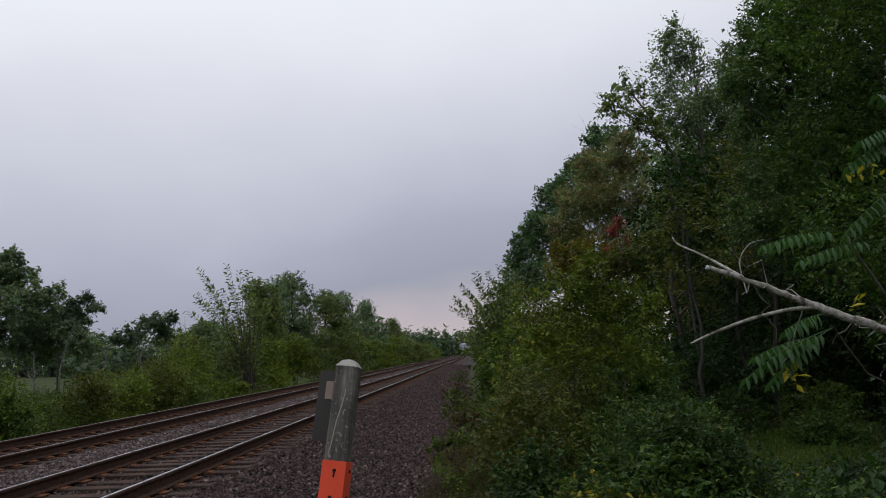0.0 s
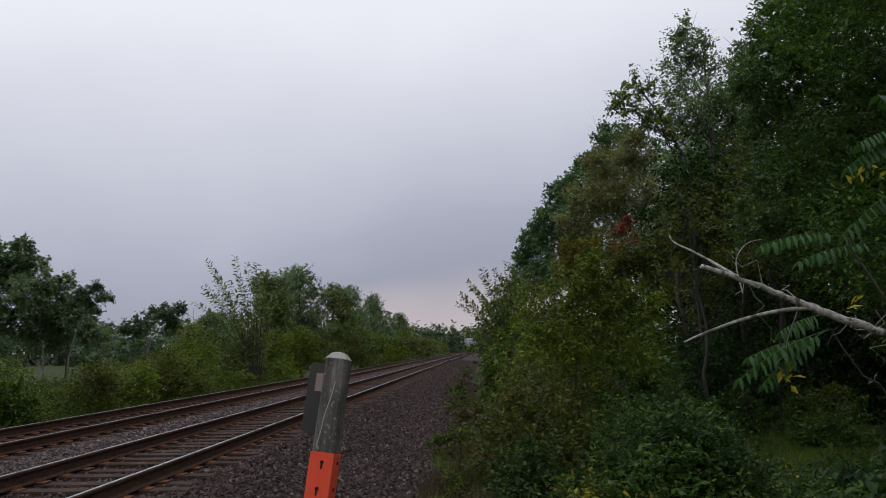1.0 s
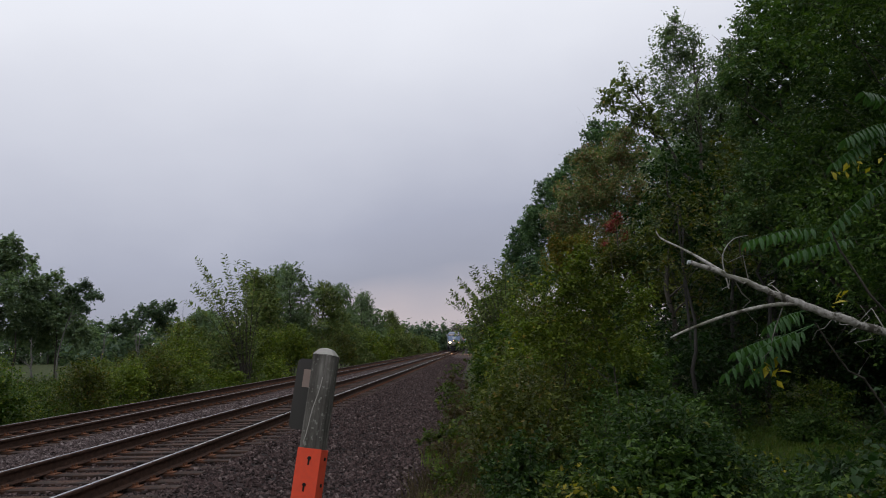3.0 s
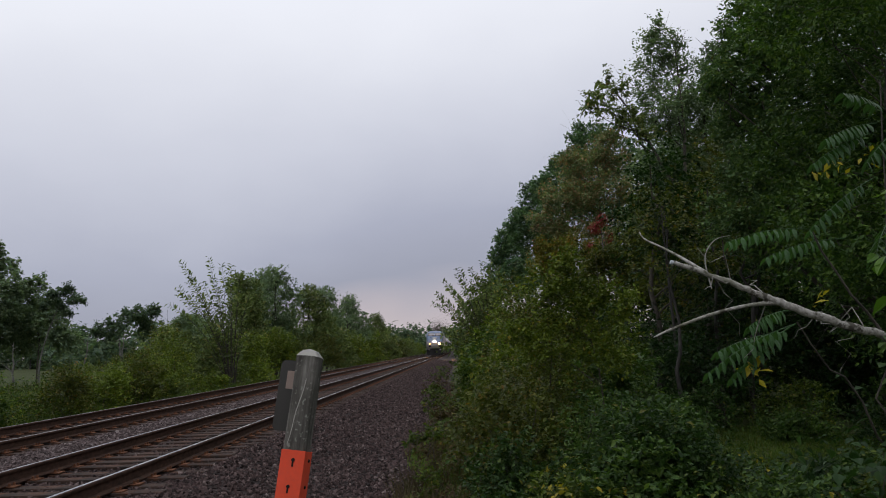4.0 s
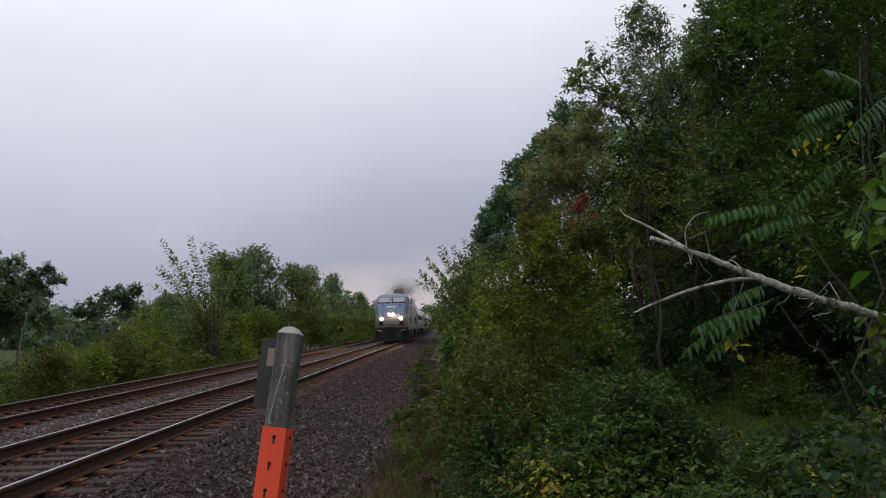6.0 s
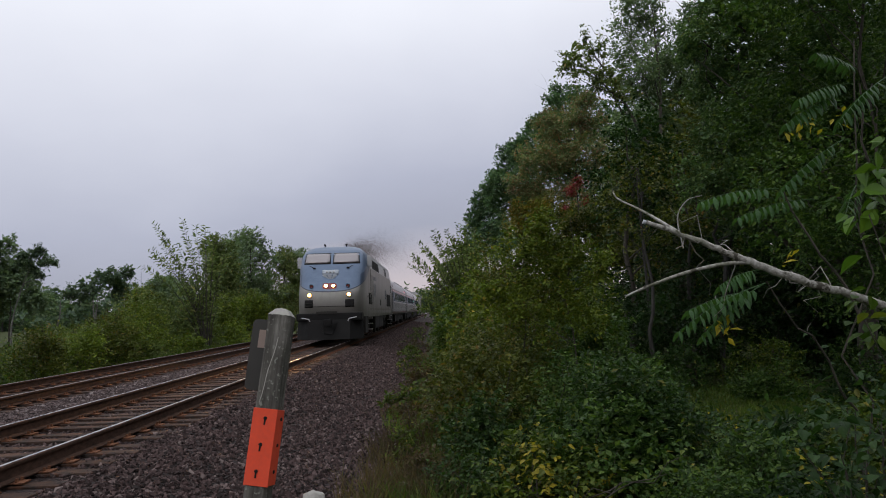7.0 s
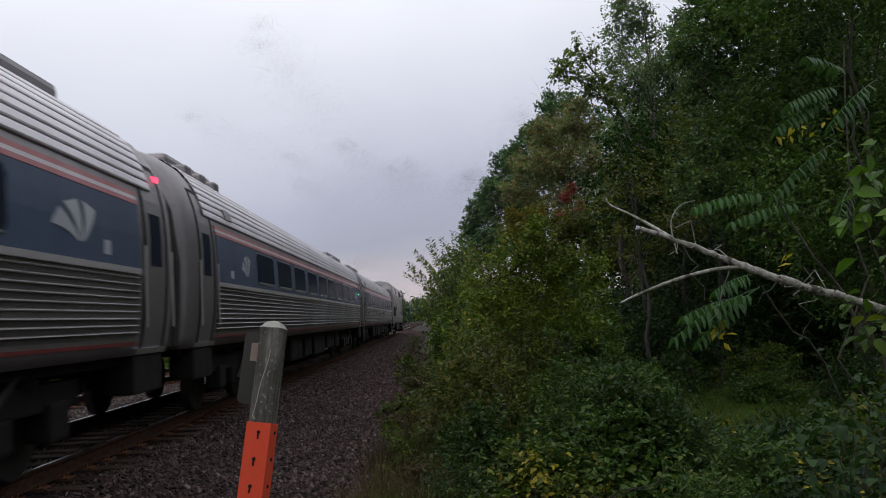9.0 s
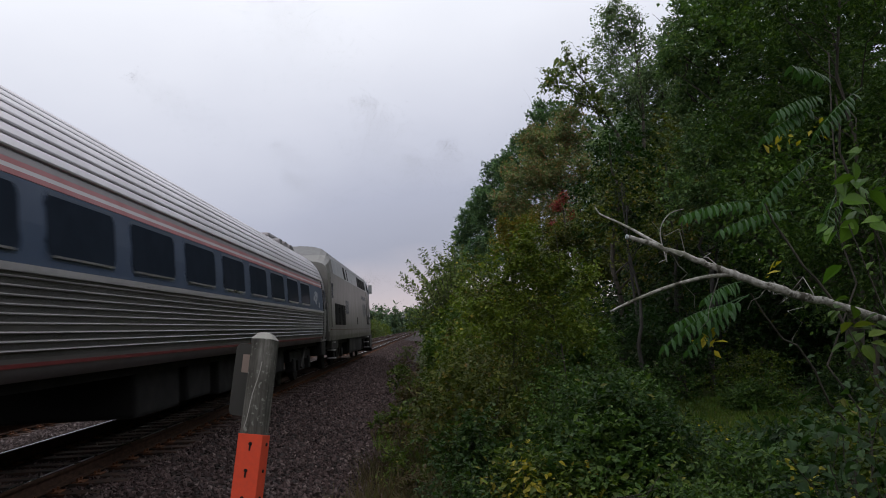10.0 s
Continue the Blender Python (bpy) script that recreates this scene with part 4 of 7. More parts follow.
        for y0 in (4.75, 5.95, 7.15, 8.35):
            slope_plate("radiator_window", s, y0, y0 + 1.02, 3.40, 3.86, BLACK, thing, 0.0, out=0.02)
        for y0 in (14.1, 14.95):
            slope_plate("radiator_window", s, y0, y0 + (0.18 if y0 < 14.5 else 0.55), 3.40, 3.86, BLACK, thing, 0.0, out=0.02)
        side_plate("cab_door", s, 3.75, 4.33, 1.62, 3.33, PAINT, thing, 0.014, "silver cab door")
        for y in (3.70, 4.38):
            side_plate("door_gap", s, y - 0.012, y + 0.012, 1.6, 3.34, BLACK, thing, 0.006)
            bm = bmesh.new()
            rod(bm, (s * 1.59, y, 1.75), (s * 1.59, y, 3.05), 0.016, 0.016, 8)
            part("handrail", bm, STEEL, thing)
        side_plate("vent", s, 2.62, 3.34, 1.64, 2.18, BLACK, thing, 0.01, "black louvred vent", 9)
        side_plate("step_well", s, 3.80, 4.28, 1.66, 2.12, BLACK, thing, 0.02)
        side_plate("rear_grille", s, 15.6, 16.6, 1.58, 2.34, BLACK, thing, 0.012, "black radiator grille", 12)
        side_plate("rear_grille", s, 16.72, 17.75, 1.58, 2.34, BLACK, thing, 0.012, "black radiator grille", 12)
        side_plate("rear_grille", s, 17.87, 19.05, 1.58, 2.34, BLACK, thing, 0.012, "black radiator grille", 12)
        side_plate("rear_door", s, 19.45, 20.1, 1.5, 3.2, PAINT, thing, 0.012, "silver rear door")
        side_plate("door_window", s, 19.58, 19.97, 2.5, 3.0, DARK_GLASS, thing, 0.02)
        side_plate("fuel_filler", s, 9.9, 10.2, 1.62, 1.95, BLACK, thing, 0.012)
        side_plate("data_plate", s, 2.0, 2.2, 1.95, 2.05, BLACK, thing, 0.012)
        side_plate("lower_stripe", s, 3.2, 20.3, 1.40, 1.425, FAINT_RED, thing, 0.008)
        for i in range(3):
            side_plate("number_bar", s, 14.1 + i * 0.42, 14.38 + i * 0.42, 2.02, 2.56, LOGO_DARK, thing, 0.008)
        for i in range(6):
            side_plate("name_bar", s, 5.2 + i * 0.36, 5.47 + i * 0.36, 2.86, 3.04, LOGO_DARK, thing, 0.006)
        bm = bmesh.new()
        swoosh(bm, lambda u, v: (s * 1.531, 4.9 + u, 1.92 + v), 2.1, 0.80)
        part("emblem", bm, LOGO_DARK, thing, "dark three-band emblem")
        for x0, y0, y1, z0 in ((1.30, 0.9, 2.3, 0.35), (1.25, 18.3, 20.2, 0.75)):
            bm = bmesh.new()
            box(bm, *sorted((s * x0, s * 1.50)), y0, y1, z0, 1.1, 0.03)
            part("skirt", bm, GRIMY, thing)
        for y0 in (3.8, 19.5):
            for z in (0.45, 0.72, 0.98):
                bm = bmesh.new()
                box(bm, *sorted((s * 1.30, s * 1.55)), y0, y0 + 0.48, z - 0.02, z + 0.02)
                part("step_iron", bm, STEEL, thing, "grey steel step iron")
    bm = bmesh.new()
    box(bm, -1.42, 1.42, 7.4, 13.2, 0.38, 1.08, 0.12)
    part("fuel_tank", bm, TANK, thing, "dusty grey fuel tank")
    bm = bmesh.new()
    box(bm, -1.3, 1.3, 0.6, 20.4, 0.88, 1.08)
    box(bm, -0.9, 0.9, 1.5, 7.2, 0.55, 0.9)
    box(bm, -0.9, 0.9, 13.4, 19.4, 0.55, 0.9)
    part("underframe", bm, BLACK, thing)
    bogie(thing, 4.3, 2.8, 0.5)
    bogie(thing, 16.2, 2.8, 0.5)
    bm = bmesh.new()
    box(bm, -0.5, 0.5, 9.0, 12.4, 4.36, 4.44, 0.03)
    rod(bm, (0, 11.5, 4.4), (0, 11.5, 4.50), 0.28, 0.26, 16)
    part("exhaust_hatch", bm, GRIMY, thing)
    bm = bmesh.new()
    box(bm, 0.9, 1.3, 20.15, 20.45, 3.72, 3.95, 0.04)
    rod(bm, (1.1, 20.45, 3.80), (1.1, 20.62, 3.80), 0.09, 0.09, 12)
    part("rear_lamp", bm, GRIMY, thing)
    bm = bmesh.new()
    box(bm, -0.55, 0.55, 20.4, 20.85, 1.2, 3.3, 0.05)
    part("gangway", bm, RUBBER, thing)
    return thing


# ---- train: coach ----
CURVE = ((1.05, 1.44), (1.2, 1.475), (1.5, 1.515), (1.95, 1.535), (2.4, 1.53), (2.7, 1.505), (2.95, 1.46), (3.2, 1.375), (3.4, 1.27), (3.58, 1.12), (3.72, 0.92), (3.83, 0.66), (3.90, 0.33), (3.92, 0.0))
CZ, CW = [a for a, _ in CURVE], [b for _, b in CURVE]


def wall_x(z):
    return float(np.interp(z, CZ, CW))


def strip(name, s, y0, y1, z0, z1, out, material, parent, label="", n=4, depth=0.03):
    """A panel that follows the curved coach side."""
    bm = bmesh.new()
    rows = []
    for d in (out, out - depth):
        rows.append([[bm.verts.new((s * (wall_x(z0 + (z1 - z0) * k / n) + d), y, z0 + (z1 - z0) * k / n)) for k in range(n + 1)] for y in (y0, y1)])
    f, b = rows
    for k in range(n):
        bm.faces.new((f[0][k], f[1][k], f[1][k + 1], f[0][k + 1]))
        for e in (0, 1):
            bm.faces.new((f[e][k], f[e][k + 1], b[e][k + 1], b[e][k]))
    for k in (0, n):
        bm.faces.new((f[0][k], b[0][k], b[1][k], f[1][k]))
    bmesh.ops.recalc_face_normals(bm, faces=bm.faces)
    return part(name, bm, material, parent, label, False)


def pane(name, s, y0, y1, z0, z1, out, corner, material, parent, label=""):
    """A flat panel with rounded corners that follows the curved coach side."""
    bm = bmesh.new()
    pts = []
    for cy, cz, a0 in ((y1 - corner, z1 - corner, 0), (y0 + corner, z1 - corner, 90), (y0 + corner, z0 + corner, 180), (y1 - corner, z0 + corner, 270)):
        pts += [(cy + corner * math.cos(radians(a0 + k * 22.5)), cz + corner * math.sin(radians(a0 + k * 22.5))) for k in range(5)]
    rings = [[bm.verts.new((s * (wall_x(z) + d), y, z)) for y, z in pts] for d in (out, out - 0.03)]
    n = len(pts)
    bmesh.ops.triangulate(bm, faces=[bm.faces.new(rings[0])])
    for i in range(n):
        bm.faces.new((rings[0][i], rings[0][(i + 1) % n], rings[1][(i + 1) % n], rings[1][i]))
    bmesh.ops.recalc_face_normals(bm, faces=bm.faces)
    return part(name, bm, material, parent, label)


BEAD = ((0.0, 0.0), (0.70, 0.0), (0.76, 0.018), (0.84, 0.026), (0.92, 0.018), (0.98, 0.0))
PANEL = ((0.0, 0.0), (0.14, 0.0), (0.17, 0.020), (0.30, 0.026), (0.84, 0.026), (0.97, 0.020))


def fluting(name, side, y0, y1, a, b, count, shape, material, parent, label):
    """Ribbed sheet between two heights (or over the roof): narrow raised beads, or broad panels parted by grooves; the
    hollows' shade is put into their colour.
    """
    arc = [(wall_x(z), z) for z in np.linspace(a, b, 60)] if b < 3.8 else None
    if arc is None:
        zz = [z for z in CZ if z > a]
        arc = [(wall_x(a), a)] + [(wall_x(z), z) for z in zz]
    arc = np.array(arc)
    d = np.r_[0, np.cumsum(np.hypot(*np.diff(arc, axis=0).T))]
    pts = []
    for i in range(count):
        for f, lift in shape:
            q = (i + f) / count * d[-1]
            x, z = np.interp(q, d, arc[:, 0]), np.interp(q, d, arc[:, 1])
            t = np.array([np.interp(q + 0.02, d, arc[:, 0]) - np.interp(q - 0.02, d, arc[:, 0]), np.interp(q + 0.02, d, arc[:, 1]) - np.interp(q - 0.02, d, arc[:, 1])])
            t /= np.linalg.norm(t) + 1e-9
            pts.append((x + t[1] * lift, z - t[0] * lift))
    bm = bmesh.new()
    L = [[bm.verts.new((side * x, y, z)) for x, z in pts] for y in (y0, y1)]
    for i in range(len(pts) - 1):
        bm.faces.new((L[0][i], L[1][i], L[1][i + 1], L[0][i + 1])).material_index = 1 if i % len(shape) == 0 else 0
    bmesh.ops.recalc_face_normals(bm, faces=bm.faces)
    if side < 0:
        bmesh.ops.reverse_faces(bm, faces=bm.faces)
    return part(name, bm, material, parent, label)


LEN = 25.5


def coach(label):
    thing = new("coach")
    tagged(thing, label, "railway coach", "coaches of the train")
    bm = bmesh.new()
    prof = [(-w, z) for z, w in CURVE] + [(w, z) for z, w in CURVE[::-1][1:]]
    prev = None
    for y, k in ((0.0, 0.93), (0.14, 0.975), (0.40, 1.0), (LEN - 0.40, 1.0), (LEN - 0.14, 0.975), (LEN, 0.93)):
        cur = [bm.verts.new((x * k, y, 2.2 + (z - 2.2) * (k if z > 2.2 else 1))) for x, z in prof]
        if prev:
            for i in range(len(prof) - 1):
                bm.faces.new((prev[i], prev[i + 1], cur[i + 1], cur[i]))
            bm.faces.new((prev[-1], prev[0], cur[0], cur[-1]))
        else:
            bm.faces.new(cur)
        prev = cur
    bm.faces.new(prev)
    bmesh.ops.recalc_face_normals(bm, faces=bm.faces)
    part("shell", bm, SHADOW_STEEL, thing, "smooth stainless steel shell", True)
    a, b = 1.34, LEN - 1.34
    for s in (-1, 1):
        fluting("lower_fluting", s, a, b, 1.24, 1.90, 9, BEAD, [LOW_RIBS, GROOVE_SHADE], thing, "ribbed stainless steel lower side")
        strip("belt_rail", s, a, b, 1.925, 1.988, 0.035, RIBS, thing, "bright steel belt rail")
        strip("window_band", s, a, b, 1.995, 2.69, 0.012, BAND, thing, "dark blue window band")
        strip("red_stripe", s, a, b, 2.695, 2.745, 0.014, RED_PAINT, thing)
        strip("white_stripe", s, a, b, 2.745, 2.785, 0.014, WHITE_PAINT, thing)
        strip("red_stripe", s, a, b, 2.785, 2.835, 0.014, RED_PAINT, thing)
        strip("red_sill_line", s, a, b, 1.165, 1.20, 0.010, SILL_RED, thing)
        fluting("roof_fluting", s, a - 0.5, b + 0.5, 2.90, 3.92, 16, PANEL, [RIBS, GROOVE_SHADE], thing, "ribbed stainless steel roof")
        for k in range(9):
            c = 20.65 - 1.98 * k
            w = pane("window", s, c - 0.75, c + 0.75, 2.10, 2.63, 0.020, 0.09, DARK_GLASS, thing, "dark tinted window with rounded corners")
            pane("window_frame", s, c - 0.79, c + 0.79, 2.06, 2.67, 0.0155, 0.12, FRAME_BLUE, w)
            strip("window_sill", s, c - 0.66, c + 0.66, 2.085, 2.105, 0.035, STEEL, w)
        bm = bmesh.new()
        swoosh(bm, lambda u, v: (s * (wall_x(2.12 + v) + 0.018), 22.15 + u, 2.12 + v), 0.85, 0.42)
        part("emblem", bm, LOGO_WHITE, thing, "white three-band emblem")
        bm = bmesh.new()
        swoosh(bm, lambda u, v: (s * (wall_x(2.12 + v) + 0.018), 2.85 + u, 2.12 + v), 0.6, 0.40)
        part("emblem", bm, LOGO_WHITE, thing, "white three-band emblem")
        strip("number_bar", s, 23.2, 23.36, 2.08, 2.22, 0.016, LOGO_WHITE, thing)
        strip("number_bar", s, 2.1, 2.3, 2.08, 2.2, 0.016, LOGO_WHITE, thing)
        for e in (0, 1):
            def at(y):
                return y if e == 0 else LEN - y
            y0, y1 = sorted((at(0.46), at(1.16)))
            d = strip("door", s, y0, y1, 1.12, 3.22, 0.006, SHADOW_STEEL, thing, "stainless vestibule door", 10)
            strip("door_window", s, y0 + 0.17, y1 - 0.17, 2.05, 2.65, 0.012, DARK_GLASS, d)
            for y in (y0, y1):
                strip("door_seal", s, y - 0.03, y + 0.03, 1.1, 3.24, 0.014, RUBBER, thing, "", 10)
                bm = bmesh.new()
                yy = y - 0.09 if y == y0 else y + 0.09
                rod(bm, (s * 1.585, yy, 1.35), (s * 1.575, yy, 2.25), 0.014, 0.014, 8)
                part("handrail", bm, STEEL, thing)
            strip("door_seal", s, y0, y1, 3.22, 3.27, 0.014, RUBBER, thing)
            y2, y3 = sorted((at(0.40), at(1.30)))
            strip("step_skirt", s, y2, y3, 1.06, 1.12, 0.03, STEEL, thing)
            bm = bmesh.new()
            box(bm, *sorted((s * 1.10, s * 1.45)), y2, y3, 0.62, 1.06, 0.03)
            part("step_box", bm, BLACK, thing)
    # roof gear
    for y0, y1 in ((1.5, 4.0), (LEN - 5.4, LEN - 1.5)):
        bm = bmesh.new()
        box(bm, -0.74, 0.74, y0, y1, 3.78, 4.02, 0.08)
        part("roof_hatch", bm, SHADOW_STEEL, thing)
        for k in range(3):
            bm = bmesh.new()
            box(bm, 0.60, 0.98, y0 + 0.2 + k * 0.8, y0 + 0.55 + k * 0.8, 3.68, 3.86, 0.04)
            part("roof_vent", bm, SHADOW_STEEL, thing)
    strip("side_vent", 1, 2.1, 2.5, 3.02, 3.18, 0.05, SHADOW_STEEL, thing)
    # ends
    for e in (0, 1):
        bm = bmesh.new()
        y0, y1 = sorted((0.0 - 0.24 if e == 0 else LEN + 0.24, 0.02 if e == 0 else LEN - 0.02))
        box(bm, -0.62, 0.62, y0, y1, 1.15, 3.35, 0.06)
        part("gangway_bellows", bm, RUBBER, thing)
        bm = bmesh.new()
        prof2 = [(-1.36, 1.1), (-1.40, 2.2), (-1.30, 2.9), (-1.05, 3.4), (-0.6, 3.66), (0.6, 3.66), (1.05, 3.4), (1.30, 2.9), (1.40, 2.2), (1.36, 1.1)]
        ends = [[bm.verts.new((x, y, z)) for x, z in prof2] for y in (y0 + 0.06, y1)]
        for i in range(len(prof2)):
            j = (i + 1) % len(prof2)
            bm.faces.new((ends[0][i], ends[0][j], ends[1][j], ends[1][i]))
        bm.faces.new(ends[0])
        bm.faces.new(ends[1])
        bmesh.ops.recalc_face_normals(bm, faces=bm.faces)
        part("end_cap", bm, GRIMY, thing, "dark weathered end panel")
        bm = bmesh.new()
        c = 0 if e == 0 else LEN
        rod(bm, (0, c - 0.3, 0.86), (0, c + 0.3, 0.86), 0.1, 0.1, 10)
        for x in (-0.7, -0.4, 0.4, 0.75):
            rod(bm, (x, c - 0.22, 0.95), (x, c, 0.62), 0.03, 0.03, 6)
            rod(bm, (x, c + 0.22, 0.95), (x, c, 0.62), 0.03, 0.03, 6)
        part("coupler_and_cables", bm, BLACK, thing)
    bm = bmesh.new()
    box(bm, -1.3, 1.3, 0.2, LEN - 0.2, 0.95, 1.1)
    part("underframe", bm, BLACK, thing)
    for i, (y0, y1, z) in enumerate(((8.9, 10.6, 0.42), (11.0, 12.2, 0.45), (12.7, 14.9, 0.40), (15.4, 17.2, 0.5), (17.6, 18.8, 0.45))):
        bm = bmesh.new()
        box(bm, -1.25, 1.25, y0, y1, z, 1.0, 0.05)
        part("equipment_box", bm, BLACK, thing)
    bogie(thing, 3.9, 2.6, 0.45)
    bogie(thing, LEN - 3.9, 2.6, 0.45)
    return thing


lead = locomotive("silver and blue diesel locomotive with lit headlights, hauling coaches", True)
first_coach = coach("fluted stainless steel coach with a dark blue window band")
tail = locomotive("silver diesel locomotive coupled backwards at the train's tail", False)
VEH = [(lead, 0.0, False), (tail, 120.0, True), (first_coach, 21.3, False)]
for start in (47.3, 73.3):
    VEH.append((copy_thing(first_coach, Matrix()), start, False))


def indicator(owner, material, y, z, r):
    bm = bmesh.new()
    rod(bm, (wall_x(z) - 0.02, y, z), (wall_x(z) + 0.05, y, z), r, r * 0.7, 10)
    part("indicator_lamp", bm, material, owner, "small lit indicator lamp")


indicator(first_coach, RED_GLOW, LEN - 0.5, 3.12, 0.045)
indicator(VEH[3][0], GREEN_GLOW, LEN - 1.9, 2.44, 0.025)


def exhaust_smoke():
    """A thin brown plume of soot trailing behind the leading locomotive's stack: wisps of fine grains that drift apart."""
    rng = np.random.default_rng(66)
    thing = tagged(new("exhaust_smoke"), "thin brown diesel smoke trailing over the roof", "smoke", kind="stuff")
    tet = np.array([[1, 1, 1], [1, -1, -1], [-1, 1, -1], [-1, -1, 1.0]]) * 0.007
    tri = np.array([[0, 1, 2], [0, 3, 1], [0, 2, 3], [1, 3, 2]])
    wisps = []
    for k in range(18):
        n = 2000
        back = 24 * rng.random(n) ** 1.15
        up, wide = 0.3 + 0.075 * back, 0.22 + 0.065 * back
        c = rng.normal(0, 1, (n, 3)) * np.stack([wide, np.full(n, 0.5), wide * 0.6], 1) + np.stack([np.zeros(n), 11.6 + back, 4.45 + up], 1)
        c += np.stack([0.25 * np.sin(c[:, 1] * 1.3), np.zeros(n), 0.25 * np.sin(c[:, 1] * 1.9 + 1)], 1)
        c = c[(c[:, 2] > 4.42) & (c[:, 1] > 11.4)]
        V = (c[:, None] + tet[None] * rng.uniform(0.5, 1.3, (len(c), 1, 1))).reshape(-1, 3)
        F = (np.arange(len(c))[:, None, None] * 4 + tri[None]).reshape(-1, 3)
        ob = tagged(quick_mesh("wisp", V, F, SOOT, thing), kind="stuff")
        wisps.append((ob, rng.normal(0, 1, 3) * [3.6, 8.0, 2.0] + [0, 9.0, 1.8]))
    return thing, wisps


SOOT = plain_material("soot_haze", (0.075, 0.060, 0.052), 0.95, 0.0, 0.2)
smoke, WISPS = exhaust_smoke()


# ---- right of the line: wood edge ----
WOOD = "trees at the wood's edge"
UNDER = "shrubs along the gravel"
# main masses of the crowns, from each tree's foot: x, y, height, radius
OAK_A = [
    (-0.86, -1.17, 15.7, 1.67), (1.04, 0.86, 17.02, 1.34), (-1.7, 0.84, 14.69, 1.72), (-3.04, -0.69, 13.11, 1.49), (-0.15, -0.02, 13.99, 2.12), (1.8, -0.2, 15.16, 2.12),
    (-2.12, 0.6, 11.59, 2.15), (-3.78, 0.66, 12.55, 1.24), (-0.23, -1.8, 10.66, 2.29), (-1.1, -0.58, 17.17, 0.65), (-2.59, 0.59, 14.68, 0.95)
]
OAK_B = [
    (-0.19, 1.16, 15.96, 1.38), (-0.78, 1.52, 13.93, 1.85), (-2.39, -1.32, 11.97, 1.56), (0.04, -1.76, 11.8, 2.21), (-1.51, 1.28, 10.25, 2.08), (0.73, 1.0, 9.6, 2.3),
    (-1.08, 0.36, 15.05, 1.14), (-2.52, -0.33, 12.91, 0.9)
]
OAK_C = [
    (-0.06, -0.75, 13.02, 1.51), (-0.92, 0.13, 10.98, 1.53), (0.76, -0.57, 10.83, 2.34), (-1.42, 0.24, 9.45, 1.25), (2.0, 0.65, 9.04, 2.79), (-0.06, -1.92, 8.27, 2.3),
    (-1.89, -1.26, 7.18, 1.37), (0.39, 0.53, 14.44, 0.84)
]
LEAN = [
    (-3.59, -0.19, 9.1, 0.37), (-3.22, -0.31, 8.6, 0.41), (-2.79, -0.07, 9.28, 0.38), (-3.82, -0.15, 8.77, 0.23), (-2.56, -0.31, 8.31, 0.37), (-2.2, -0.07, 7.92, 0.38),
    (-3.14, 0.21, 9.66, 0.27), (-2.81, 0.15, 8.28, 0.27)
]
UPRIGHT = [
    (-0.45, 0.11, 11.96, 0.49), (-0.55, 0.3, 11.35, 0.66), (0.11, 0.23, 11.58, 0.41), (-0.72, 0.58, 10.66, 0.71), (-0.13, 0.31, 10.64, 0.7), (-0.98, 0.49, 9.95, 0.63),
    (-0.66, -0.72, 9.36, 0.8), (0.26, -0.03, 10.69, 0.41), (0.25, 0.51, 9.9, 0.63), (-0.75, 0.19, 8.88, 0.7), (0.1, 0.62, 8.76, 0.84)
]
MID = [
    (-0.45, 0.51, 9.46, 0.94), (-0.71, 0.61, 8.25, 1.04), (0.11, -0.03, 8.46, 1.1), (0.04, -0.54, 7.14, 1.19), (-0.38, -0.74, 9.9, 0.77), (0.61, 0.27, 11.01, 0.89),
    (-1.28, -0.06, 7.1, 0.99), (-1.99, 0.39, 8.04, 0.8), (0.34, -0.14, 11.72, 0.57), (-0.5, 0.5, 6.16, 1.01), (-1.92, -0.38, 6.07, 0.87), (1.01, 0.56, 9.82, 1.01)
]
MAPLE = [
    (-1.57, -0.59, 11.65, 1.14), (0.05, 1.19, 12.33, 1.41), (-2.36, -0.96, 9.97, 1.35), (-0.84, 0.58, 10.2, 1.54), (0.47, -1.18, 10.12, 1.48),
    (-3.04, -0.55, 8.44, 1.14), (-1.51, 1.29, 8.33, 1.41), (-0.27, -0.79, 7.32, 1.42), (1.51, 0.37, 11.73, 1.39), (1.9, -0.12, 9.28, 1.52), (2.4, -0.13, 7.3, 1.52),
    (0.55, -0.01, 13.03, 0.94)
]
YELLOWING = [
    (-0.86, -0.04, 6.45, 0.57), (-0.49, -0.18, 5.85, 0.75), (0.18, -0.51, 6.21, 0.75), (1.04, 0.52, 6.58, 0.77), (-1.12, -0.64, 5.41, 0.68), (0.03, 0.01, 4.86, 1.07),
    (1.59, 0.61, 6.0, 0.83)
]
RED_CROWN = [
    (0.13, 0.05, 7.21, 0.35), (-0.26, -0.03, 6.9, 0.26), (0.44, 0.03, 6.41, 0.2), (-0.55, -0.1, 6.12, 0.17)
]
SAPLING = [
    (-0.27, -0.02, 2.91, 0.22), (-0.58, 0.03, 2.74, 0.3), (-0.12, 0.28, 2.58, 0.35), (0.2, -0.02, 2.47, 0.29), (-0.75, 0.0, 2.36, 0.31), (-0.37, 0.06, 2.19, 0.38),
    (0.35, -0.13, 2.23, 0.22), (0.06, 0.01, 2.02, 0.35), (-0.77, 0.08, 1.9, 0.33), (-0.31, 0.2, 1.65, 0.37), (-0.86, -0.12, 2.74, 0.15), (0.5, -0.04, 2.42, 0.12),
    (0.14, -0.24, 1.64, 0.3), (-1.07, 0.15, 1.99, 0.26)
]
